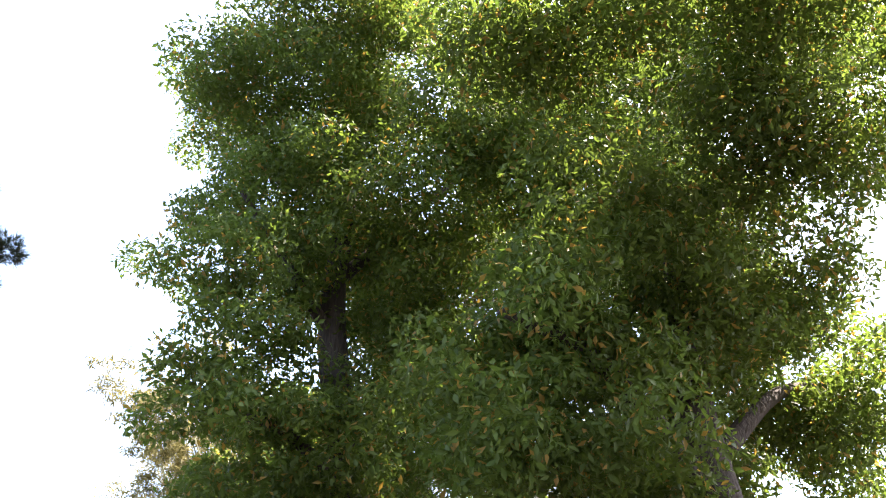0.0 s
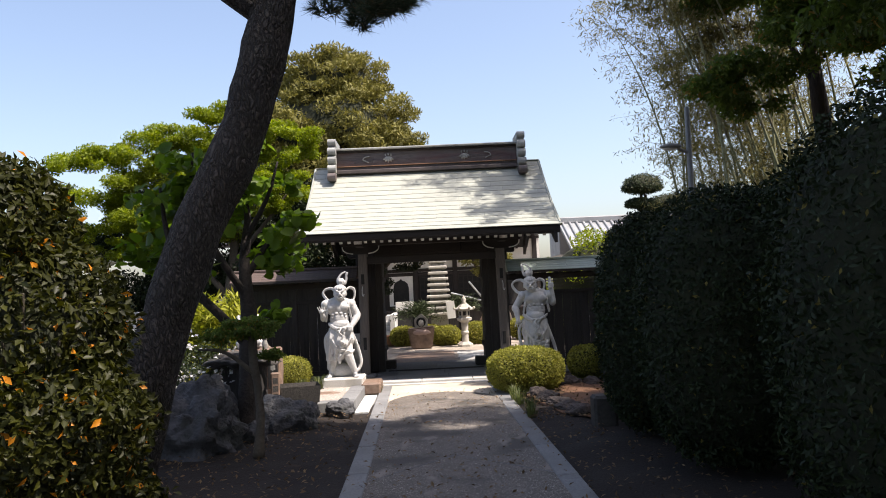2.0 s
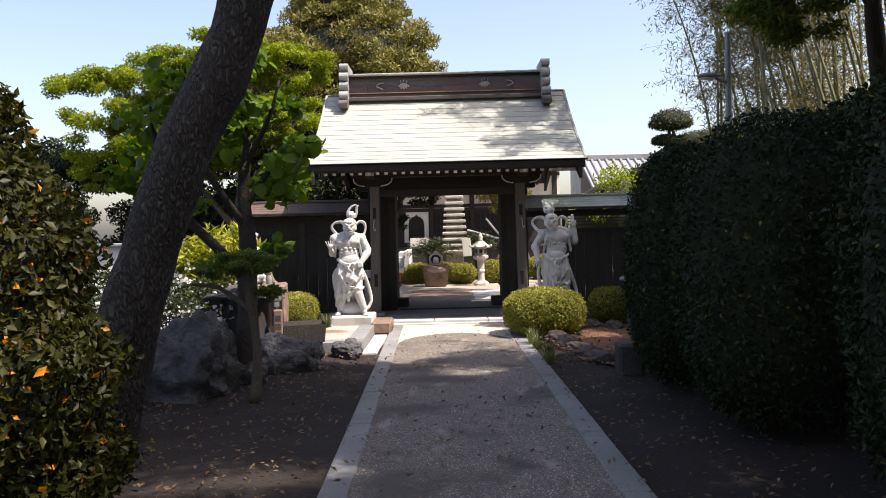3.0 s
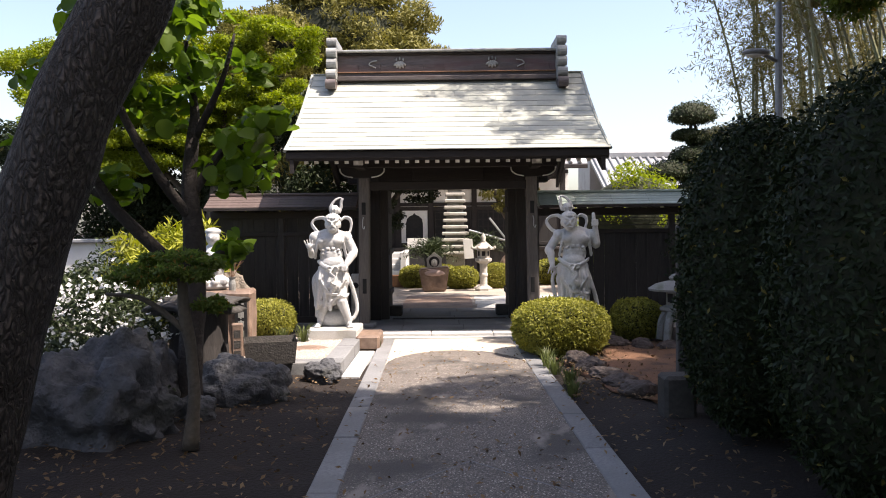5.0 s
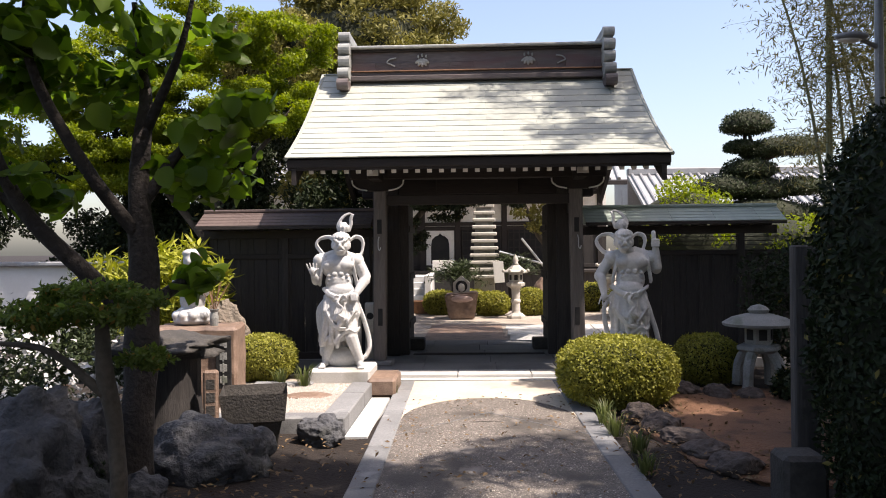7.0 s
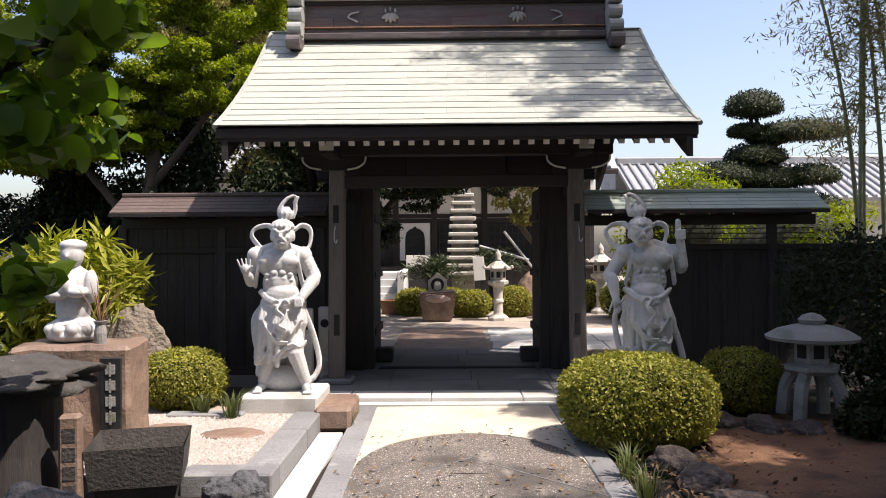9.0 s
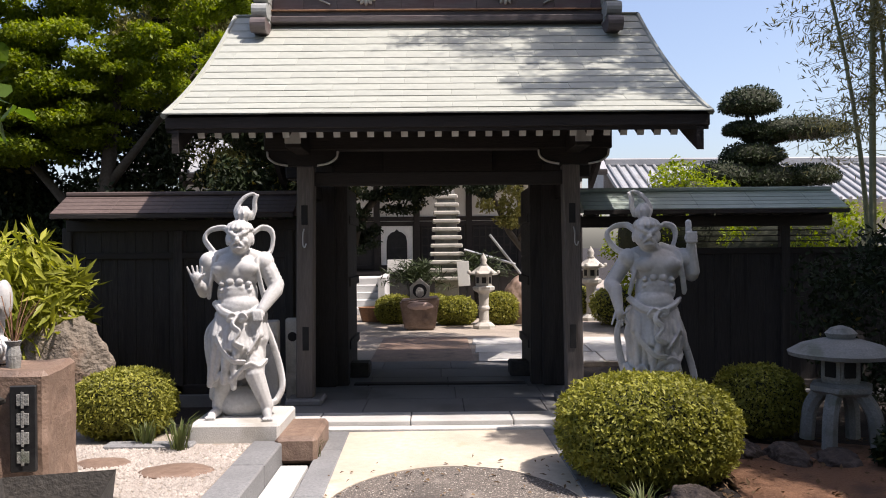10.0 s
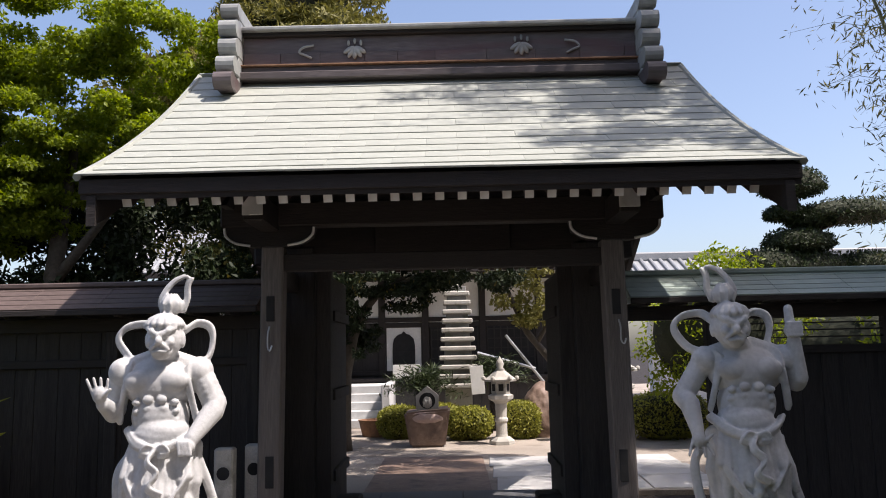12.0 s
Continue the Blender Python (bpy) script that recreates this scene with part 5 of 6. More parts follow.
    # bright maple behind the left fence
    tree("maple_tree", "spreading maple with bright yellow-green leaves", [(-4.9, 3.0, 0, 0.16), (-4.8, 3.0, 1.5, 0.13), (-4.6, 3.0, 3.0, 0.09), (-4.4, 3.0, 4.6, 0.04)],
         [[(-4.8, 3, 1.8, 0.08), (-5.8, 3, 3.0, 0.05), (-6.8, 3, 3.8, 0.02)], [(-4.6, 3, 2.6, 0.07), (-3.8, 2.8, 3.5, 0.04), (-3.2, 2.7, 4.2, 0.02)]],
         [(-4.4, 3.0, 4.7, 1.1, 1.0, 0.6), (-5.4, 3.0, 4.2, 1.3, 1.1, 0.7), (-6.6, 3.0, 3.6, 1.4, 1.1, 0.8), (-3.5, 2.9, 4.2, 0.8, 0.9, 0.6), (-4.6, 2.8, 3.9, 1.2, 1.0, 0.5), (-7.6, 2.8, 4.6, 1.3, 1.1, 0.9), (-3.5, 3.0, 5.4, 1.0, 0.9, 0.6), (-4.8, 3.1, 5.7, 1.2, 1.0, 0.6), (-6.2, 3.0, 5.1, 1.3, 1.0, 0.7), (-5.6, 2.8, 3.3, 1.2, 0.9, 0.5), (-7.4, 2.9, 3.2, 1.2, 0.9, 0.6)],
         150000, 0.062, L_MAPLE, TWIG, 80, 30, 0.22, 0.6, 0.2, 0, 0.2)
    # trees that close the left side; dark leaf colour stands for shade under the maple
    tree("garden_tree", "dense green garden tree behind the fence, coloured dark as maple shade", [(-7.2, 5.0, 0, 0.2), (-7.1, 5, 3, 0.12), (-7, 5, 5, 0.05)], [],
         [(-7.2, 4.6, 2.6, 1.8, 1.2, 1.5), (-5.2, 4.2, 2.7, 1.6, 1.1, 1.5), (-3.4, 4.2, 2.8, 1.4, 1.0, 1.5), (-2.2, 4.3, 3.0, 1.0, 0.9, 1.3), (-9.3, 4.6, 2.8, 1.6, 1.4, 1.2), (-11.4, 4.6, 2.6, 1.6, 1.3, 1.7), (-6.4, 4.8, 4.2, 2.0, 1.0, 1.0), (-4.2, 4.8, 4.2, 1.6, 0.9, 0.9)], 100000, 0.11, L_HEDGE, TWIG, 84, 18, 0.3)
    # small tree with broad leaves by the rocks
    tree("broadleaf_tree", "small tree with broad round green leaves and dark crooked limbs", [(-2.4, -5.75, 0, 0.13), (-2.36, -5.72, 0.9, 0.115), (-2.34, -5.7, 1.6, 0.10), (-2.36, -5.7, 2.2, 0.075), (-2.3, -5.72, 2.7, 0.05), (-2.36, -5.75, 3.4, 0.02)],
         [[(-2.36, -5.7, 1.15, 0.075), (-2.6, -5.9, 1.5, 0.06), (-2.95, -6.1, 1.95, 0.05), (-3.15, -6.2, 2.5, 0.035), (-3.2, -6.3, 3.1, 0.018)], [(-2.34, -5.7, 1.75, 0.05), (-2.6, -6.0, 2.25, 0.045), (-2.85, -6.2, 2.9, 0.03), (-2.8, -6.3, 3.5, 0.015)],
          [(-2.35, -5.7, 2.0, 0.05), (-2.1, -5.6, 2.4, 0.035), (-1.85, -5.5, 2.6, 0.025), (-1.6, -5.4, 2.65, 0.012)], [(-2.3, -5.7, 1.3, 0.05), (-2.1, -5.45, 1.5, 0.035), (-2.0, -5.4, 1.55, 0.015)],
          [(-2.95, -6.1, 1.95, 0.035), (-3.4, -6.0, 2.2, 0.025), (-3.8, -5.9, 2.5, 0.012)], [(-2.32, -5.7, 2.5, 0.04), (-2.0, -5.9, 3.0, 0.025), (-1.85, -6.0, 3.4, 0.012)]],
         [(-1.75, -5.45, 2.6, 0.38, 0.45, 0.2), (-2.1, -5.4, 1.5, 0.2, 0.3, 0.12), (-2.1, -5.8, 3.1, 0.45, 0.5, 0.25), (-2.5, -5.9, 2.75, 0.5, 0.5, 0.2), (-2.75, -6.2, 3.4, 0.5, 0.5, 0.25), (-3.2, -6.25, 2.9, 0.45, 0.45, 0.3), (-3.55, -5.9, 2.4, 0.35, 0.4, 0.2), (-3.1, -6.0, 2.2, 0.5, 0.45, 0.2), (-2.4, -5.6, 3.6, 0.4, 0.45, 0.2), (-2.15, -5.45, 2.15, 0.4, 0.4, 0.16), (-3.3, -5.8, 2.75, 0.45, 0.45, 0.25), (-1.95, -5.2, 2.3, 0.35, 0.35, 0.15)],
         1250, 0.145, L_BIG, TWIG_DARK, 88, 7, 0.5, 0.92, 0.3, 0, 0.0, spread=0.5, rounded=True)
    # small clipped pad tree
    t, o = tree("pad_pruned_tree", "small garden tree with one flat clipped pad", [(-1.98, -7.0, 0, 0.06), (-1.95, -6.95, 0.5, 0.05), (-2.0, -7.0, 1.0, 0.045), (-2.02, -7.0, 1.38, 0.03)],
                [[(-1.98, -7.0, 0.9, 0.03), (-2.3, -7.0, 1.15, 0.02), (-2.6, -7.0, 1.2, 0.012)]],
                [(-2.02, -7.0, 1.42, 0.32, 0.3, 0.11), (-2.3, -7.05, 1.34, 0.22, 0.2, 0.08), (-1.85, -6.9, 1.1, 0.16, 0.15, 0.06)], 6200, 0.045, L_CAMPHOR, TWIG, 92, 22, 0.3)
    # green bushes behind the right fence
    for i, (x, y, z, a, b, c) in enumerate(((4.75, 7.2, 1.85, 1.5, 1.2, 1.25), (6.2, 5.4, 1.2, 1.6, 1.2, 1.2))):
        t = thing("garden_shrub", "tall light green clipped shrub behind the fence", "shrub", (x, y, 0))
        p, o = clump_points(sub_clumps([(0, 0, z, a, b, c)], 60, 0.24, 95 + i), 9000, 97 + i, 0.5)
        leaves("foliage", p, o, 0.09, L_MAPLE, t, 98 + i)
        part("core", blob(bmesh.new(), (0, 0, z), (a * 0.85, b * 0.85, c * 0.85), 3), CORE, t)


def build_cloud_pine():
    t = thing("cloud_pruned_pine", "cloud-pruned dark evergreen with layered round pads", "tree", (6.6, 8.6, 0))
    part("trunk", add_tube(bmesh.new(), curve_points([(0.1, 0, 0), (0.05, 0, 1.5), (0.2, 0, 3.0), (-0.05, 0, 4.0), (0, 0, 4.8)], 5), [0.16, 0.15, 0.14, 0.13, 0.12, 0.11, 0.1, 0.1, 0.09, 0.08, 0.07, 0.07, 0.06, 0.06, 0.05, 0.05, 0.05, 0.05, 0.04, 0.04], 8), BARK_RED, t)
    pads = [(0.0, 0, 4.58, 0.64, 0.55, 0.42), (-0.14, 0, 4.06, 0.42, 0.4, 0.2), (1.06, 0, 4.03, 1.08, 0.7, 0.34), (0.3, 0, 3.95, 0.5, 0.4, 0.25), (0.05, 0, 3.5, 0.7, 0.5, 0.34), (-0.55, 0, 3.05, 0.8, 0.6, 0.4), (1.25, 0, 3.05, 0.62, 0.6, 0.3), (0.3, 0, 3.0, 0.8, 0.5, 0.4), (0.3, 0, 2.4, 1.3, 0.8, 0.5), (-1.0, 0, 2.3, 0.8, 0.6, 0.4), (1.3, 0, 2.3, 0.8, 0.6, 0.4)]
    for k, (x, y, z, a, b, c) in enumerate(pads):
        p, o = clump_points([(x, y, z, a, b, c)], 2600, 110 + k, 0.86, 0.55)
        pad = leaves("pad", p, o, 0.07, L_PODO, t, 130 + k, 0.4, -0.3)
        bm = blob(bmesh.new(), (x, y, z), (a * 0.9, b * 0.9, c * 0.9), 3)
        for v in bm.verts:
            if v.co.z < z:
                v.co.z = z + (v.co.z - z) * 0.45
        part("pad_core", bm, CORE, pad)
        part("arm", add_tube(bmesh.new(), [(0.1, 0, z - 0.35), (x, y, z - 0.05)], [0.05, 0.03], 6), BARK_RED, t)


def build_bamboo():
    rng = random.Random(13)
    nr = np.random.default_rng(14)
    for i in range(78):
        x = 5.6 + rng.uniform(0.0, 4.2) if i < 34 else rng.uniform(9, 13)
        y = rng.uniform(-0.9, 3.4) if i < 34 else rng.uniform(-8, -2)
        h = rng.uniform(8.5, 12.5)
        lean = rng.uniform(0.8, 2.6) + 0.25 * (x - 5.6) if i % 3 else rng.uniform(-0.5, 1.2)
        bend = 2.2
        dy = rng.uniform(-1.2, 0.6)
        if 44 <= i < 53:
            x, y, h, lean, dy, bend = rng.uniform(6.9, 8.5), rng.uniform(-2.3, 0.1), rng.uniform(10.5, 12.0), rng.uniform(3.0, 3.7), -0.25, 1.3
        if i >= 60:
            x, y, lean, bend = rng.uniform(6.6, 12.5), rng.uniform(-8.0, -3.2), rng.uniform(-0.4, 1.6), 2.2
        t = thing("bamboo_culm", "tall arching bamboo culm with pale yellowish leaves", "bamboo", (x, y, 0), 0, "bamboo grove")
        pts = [Vector((-lean * s ** bend, dy * s ** 2, h * (s - 0.12 * s ** 4))) for s in np.linspace(0, 1, 14)]
        part("cane", add_tube(bmesh.new(), pts, list(np.linspace(0.045, 0.006, 14)), 7), CANE, t)
        n = 13 if 44 <= i < 53 else 52
        P, O = [], []
        tw = bmesh.new()
        for k in range(n):
            s = rng.uniform(0.3, 1.0) if i < 44 or i >= 53 else rng.triangular(0.4, 1.0, 0.93)
            f = s * 13
            a = int(min(f, 12))
            c = pts[a].lerp(pts[a + 1], f - a)
            ang = rng.uniform(0, 6.28)
            ln = rng.uniform(0.5, 1.2) * (1.15 - 0.5 * s)
            e = c + Vector((math.cos(ang) * ln - 0.25 * lean * 0.3, math.sin(ang) * ln, rng.uniform(-0.25, 0.25)))
            add_tube(tw, [c, c.lerp(e, 0.5) + Vector((0, 0, 0.12)), e], [0.006, 0.004, 0.002], 3)
            m = 150 if 44 <= i < 53 else 36
            u = nr.random(m)[:, None]
            P.append(np.array(c) + (np.array(e) - np.array(c)) * (0.3 + 0.75 * u) + nr.normal(0, 0.06 if 44 <= i < 53 else 0.11, (m, 3)))
            O.append(unit(nr.normal(0, 1, (m, 3)) + np.array((0, 0, 0.8))))
        part("twig_spray", tw, CANE, t)["kind"] = "stuff"
        leaves("foliage", np.concatenate(P), np.concatenate(O), 0.16 if 44 <= i < 53 else 0.13, L_BAMBOO, t, 200 + i, 0.17, 0.9, 0.6)


# ---- stones, pots and lanterns in the garden ----
def rock(at, r, seed, label, mat=None, rough=0.34, freq=1.25, group="garden rocks"):
    bm = blob(bmesh.new(), (0, 0, 0), r, 5, rough, freq, seed)
    for v in bm.verts:
        v.co.x += 0.06 * r[0] * round(3 * noise.noise(v.co * 2.0 / max(r) + Vector((seed, 5, 0)))) / 3
        v.co += v.co.normalized() * 0.012 * noise.noise(v.co * 16)
    ob = part("rock", bm, mat or ROCK)
    ob.matrix_basis = pose(at[0], at[1], at[2])
    return tagged(smooth(ob), label, "rock", group=group)


def snow_lantern(at):
    t = thing("snow_viewing_lantern", "low dark stone lantern with a broad mushroom roof", "stone lantern", at)
    rt = part("roof", add_lathe(bmesh.new(), [(0.39, 0.70), (0.40, 0.73), (0.30, 0.79), (0.16, 0.83), (0.1, 0.84)], 6 * 4), DARK_STONE, t)
    part("finial", add_lathe(bmesh.new(), [(0.1, 0.84), (0.12, 0.88), (0.08, 0.92), (0.02, 0.94)], 16), DARK_STONE, t)
    part("fire_box", add_lathe(bmesh.new(), [(0.15, 0.49), (0.16, 0.52), (0.16, 0.69), (0.15, 0.71)], 6), DARK_STONE, t)
    for k in range(6):
        a = math.radians(60 * k + 30)
        w = part("window", box((-0.045, -0.006, 0.54), (0.045, 0.006, 0.66), 0.003), DARKHOLE, t)
        w.matrix_basis = pose(0.141 * math.cos(a), 0.141 * math.sin(a), 0, 0, 0, math.degrees(a) + 90)
    part("platform", add_lathe(bmesh.new(), [(0.2, 0.40), (0.25, 0.43), (0.25, 0.47), (0.2, 0.49)], 6), DARK_STONE, t)
    for k in range(4):
        a = math.radians(90 * k + 45)
        pts = curve_points([(0.14 * math.cos(a), 0.14 * math.sin(a), 0.42), (0.24 * math.cos(a), 0.24 * math.sin(a), 0.26), (0.27 * math.cos(a), 0.27 * math.sin(a), 0.0)], 4)
        part("leg", add_tube(bmesh.new(), pts, [0.06], 8), DARK_STONE, t)


def build_garden():
    rock((-2.85, -6.55, 0.14), (0.64, 0.46, 0.6), 3.1, "large jagged grey garden rock under the pine", None, 0.46, 1.6)
    rock((-2.05, -5.2, 0.08), (0.5, 0.36, 0.34), 7.7, "rounded grey garden rock with dark patches")
    rock((-2.72, -5.75, 0.12), (0.3, 0.26, 0.52), 11.3, "dark upright garden rock in shade")
    rock((-1.42, -4.12, 0.05), (0.22, 0.17, 0.15), 5.2, "small dark round stone by the bed")
    rock((-2.3, -5.95, 0.0), (0.2, 0.18, 0.2), 15.0, "small grey rock at the tree foot")
    rock((-3.58, -1.0, 0.38), (0.5, 0.17, 0.76), 23.7, "upright flat brown-grey standing stone", STANDING_STONE, 0.38, 1.3)
    rng = random.Random(17)
    for i, (x, y) in enumerate(((1.58, -3.3), (1.66, -3.75), (1.74, -4.2), (1.8, -4.65), (1.9, -5.1), (2.28, -2.05), (2.62, -2.2), (2.95, -2.3), (3.5, -2.4), (2.3, -1.7))):
        rock((x, y, 0.03), (rng.uniform(0.15, 0.21), rng.uniform(0.17, 0.25), rng.uniform(0.08, 0.12)), 30 + i * 3.3, "small rough border stone along the soil bed", BORDER_STONE, 0.26, 1.1, "border stones")
    snow_lantern((3.19, -1.9, 0.07))
    # dark square pot
    t = thing("square_pot", "dark square tapered stone pot filled with soil", "planter", (-1.99, -4.2, 0.0), 14)
    bm = bmesh.new()
    bmesh.ops.create_cone(bm, cap_ends=True, segments=4, radius1=0.27, radius2=0.4, depth=0.46, matrix=pose(0, 0, 0.23, 0, 0, 45))
    top = max(bm.faces, key=lambda f: f.calc_center_median().z)
    inner = bmesh.ops.inset_region(bm, faces=[top], thickness=0.035)
    bmesh.ops.translate(bm, verts=list(top.verts), vec=(0, 0, -0.24))
    part("pot", bm, POT, t)
    part("soil", box((-0.19, -0.19, 0.16), (0.19, 0.19, 0.25)), SOIL, t)
    # brown stone block with a dark plaque, and the small figure on it
    t = thing("inscribed_stone", "brown squared stone block with a dark engraved plaque", "stone block", (-2.85, -3.15, 0.0), 8)
    bm = box((-0.42, -0.28, 0.0), (0.42, 0.3, 0.93), 0.03)
    bmesh.ops.subdivide_edges(bm, edges=bm.edges[:], cuts=5, use_grid_fill=True)
    for v in bm.verts:
        v.co += Vector((noise.noise(v.co * 4), noise.noise(v.co * 4 + Vector((5, 0, 0))), noise.noise(v.co * 4 + Vector((0, 5, 0))))) * 0.02
    part("block", bm, BROWN_STONE, t)
    pl = part("plaque", box((0.22, -0.325, 0.33), (0.37, -0.295, 0.85), 0.006), BLACK_METAL, t, "dark engraved plaque")
    for k in range(4):
        c = part("character", box((0.26, -0.331, 0.73 - 0.115 * k), (0.33, -0.324, 0.80 - 0.115 * k), 0.002), DARK_STONE, pl)
        part("stroke", box((0.287, -0.334, 0.715 - 0.115 * k), (0.303, -0.3305, 0.815 - 0.115 * k), 0.001), DARK_STONE, c)
    bm = bmesh.new()
    for c, r in (((0, 0, 0.05), (0.2, 0.17, 0.06)), ((0, 0, 0.13), (0.17, 0.14, 0.07)), ((0, 0, 0.26), (0.13, 0.11, 0.16)), ((0, 0, 0.44), (0.15, 0.1, 0.14)), ((0, -0.02, 0.66), (0.085, 0.09, 0.105)), ((0, 0, 0.73), (0.1, 0.105, 0.05)),
                 ((-0.15, -0.03, 0.42), (0.05, 0.06, 0.13)), ((0.15, -0.03, 0.42), (0.05, 0.06, 0.13)), ((-0.08, -0.12, 0.36), (0.08, 0.05, 0.04)), ((0.08, -0.12, 0.38), (0.08, 0.05, 0.04)), ((0, -0.13, 0.44), (0.05, 0.04, 0.07)), ((0, -0.105, 0.65), (0.018, 0.02, 0.025))):
        blob(bm, c, r, 3)
    for k in range(10):
        a = 6.283 * k / 10
        blob(bm, (0.17 * math.cos(a), 0.14 * math.sin(a), 0.1), (0.05, 0.05, 0.05), 2)
    ob = part("small_figure", bm, STATUE_STONE)
    ob.matrix_basis = pose(-2.93, -3.1, 0.93)
    rm = ob.modifiers.new("fuse", "REMESH")
    rm.mode, rm.voxel_size, rm.use_smooth_shade = "VOXEL", 0.011, True
    tagged(ob, "small pale stone seated figure on the brown block", "statue")
    t = thing("flower_vase", "grey vase with thin reddish dry stems", "vase", (-2.66, -3.25, 0.93))
    part("vase", add_lathe(bmesh.new(), [(0.04, 0), (0.045, 0.08), (0.035, 0.14), (0.05, 0.17)], 14), DARK_STONE, t)
    bm = bmesh.new()
    for k in range(16):
        a, s = rng.uniform(0, 6.28), rng.uniform(0.05, 0.16)
        add_tube(bm, [(0, 0, 0.12), (s * 0.5 * math.cos(a), s * 0.5 * math.sin(a), 0.3), (s * math.cos(a), s * math.sin(a), rng.uniform(0.36, 0.5))], [0.003, 0.003, 0.002], 4)
    part("stems", bm, CLAY, t)
    # round stone table with a rough slab, and a short inscribed marker beside it
    t = thing("stone_table", "dark rough stone slab on a round stump in shade", "stone table", (-2.72, -4.4, 0.0), 10)
    bm = blob(bmesh.new(), (0, 0, 0.86), (0.5, 0.42, 0.12), 4, 0.35, 2.2, 6.5)
    for v in bm.verts:
        v.co += v.co.normalized() * 0.02 * noise.noise(v.co * 14)
    smooth(part("slab", bm, POT, t, "rugged dark slab"))
    part("stump", add_lathe(bmesh.new(), [(0.36, -0.05), (0.34, 0.1), (0.31, 0.45), (0.31, 0.8), (0.28, 0.84)], 20), WOOD, t)
    t = thing("stone_marker", "short pale inscribed stone marker beside the table", "stone marker", (-2.26, -4.55, 0.0), 12)
    part("shaft", box((-0.06, -0.05, -0.05), (0.06, 0.05, 0.68), 0.015), BROWN_STONE, t)
    for k in range(4):
        c = part("carved_mark", box((-0.035, -0.053, 0.2 + 0.11 * k), (0.035, -0.049, 0.28 + 0.11 * k), 0.0005), POT, t)
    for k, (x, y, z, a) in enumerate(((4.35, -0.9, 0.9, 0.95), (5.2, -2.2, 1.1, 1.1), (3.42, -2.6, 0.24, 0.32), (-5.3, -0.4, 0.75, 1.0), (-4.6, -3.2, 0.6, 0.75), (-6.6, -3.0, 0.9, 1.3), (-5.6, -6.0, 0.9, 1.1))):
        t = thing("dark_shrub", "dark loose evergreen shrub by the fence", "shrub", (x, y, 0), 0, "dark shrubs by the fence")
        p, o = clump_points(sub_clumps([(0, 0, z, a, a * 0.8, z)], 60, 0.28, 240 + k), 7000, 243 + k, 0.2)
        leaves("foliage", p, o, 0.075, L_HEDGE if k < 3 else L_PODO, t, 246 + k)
    t = thing("inscribed_post", "tall weathered square post with faded lettering", "post", (2.2, -5.65, 0), -3)
    part("post", box((-0.085, -0.05, -0.05), (0.085, 0.05, 1.68), 0.012), DARK_POST, t)
    for k in range(5):
        part("faded_mark", box((-0.04, -0.053, 0.5 + 0.14 * k), (0.04, -0.049, 0.59 + 0.14 * k), 0.0005), POT, t)
    # stone stumps at the foot of the hedges
    for x, y, w, h in ((2.02, -5.98, 0.28, 0.36), (2.45, -6.05, 0.34, 0.3)):
        ob = part("stone_stump", box((x - w / 2, y - w / 2, -0.05), (x + w / 2, y + w / 2, h), 0.03), POT)
        tagged(ob, "short square dark stone post by the hedge", "stone post", group="short stone posts")
    # striped bamboo shrub and azalea with white flowers
    t = thing("bamboo_grass_shrub", "bushy bamboo grass with long pale-edged leaves", "shrub", (-4.1, -0.75, 0))
    p, o = clump_points(sub_clumps([(0, 0, 0.9, 0.75, 0.5, 0.8), (0.2, -0.1, 1.3, 0.5, 0.4, 0.5), (-0.5, 0, 1.0, 0.6, 0.5, 0.7)], 30, 0.35, 140), 8200, 141, 0.3)
    leaves("foliage", p, o, 0.21, L_SASA, t, 142, 0.2, 0.3, 0.9)
    t = thing("white_azalea", "loose azalea bush with white flowers", "shrub", (-3.6, -4.6, 0))
    p, o = clump_points(sub_clumps([(0, 0, 0.6, 0.75, 0.6, 0.5), (0.4, 0.3, 0.75, 0.5, 0.5, 0.4), (-0.7, 0.2, 0.6, 0.6, 0.6, 0.45)], 30, 0.3, 150), 5200, 151, 0.2)
    leaves("foliage", p, o, 0.05, L_PODO, t, 152)
    p, o = clump_points(sub_clumps([(0.1, 0.1, 0.72, 0.8, 0.6, 0.5), (-0.6, 0.2, 0.68, 0.6, 0.6, 0.45)], 24, 0.3, 153), 620, 154, 0.85)
    leaves("blossom", p, o, 0.06, L_FLOWER, t, 155, 0.9, 0, 0.5)
    t = thing("low_shrub", "low dark green shrub behind the rocks", "shrub", (-3.1, -6.2, 0))
    p, o = clump_points(sub_clumps([(0, 0, 0.3, 0.55, 0.5, 0.3), (-0.7, 0.3, 0.35, 0.6, 0.5, 0.35)], 30, 0.3, 160), 5000, 161, 0.2)
    leaves("foliage", p, o, 0.05, L_HEDGE, t, 162)
    t = thing("side_shrub", "dark shrub at the garden's edge", "shrub", (-4.3, -7.4, 0))
    p, o = clump_points(sub_clumps([(0, 0, 0.8, 0.8, 0.8, 0.8), (-0.6, 0.8, 1.0, 0.9, 0.8, 0.9)], 30, 0.3, 163), 8000, 164, 0.2)
    leaves("foliage", p, o, 0.07, L_HEDGE, t, 165)
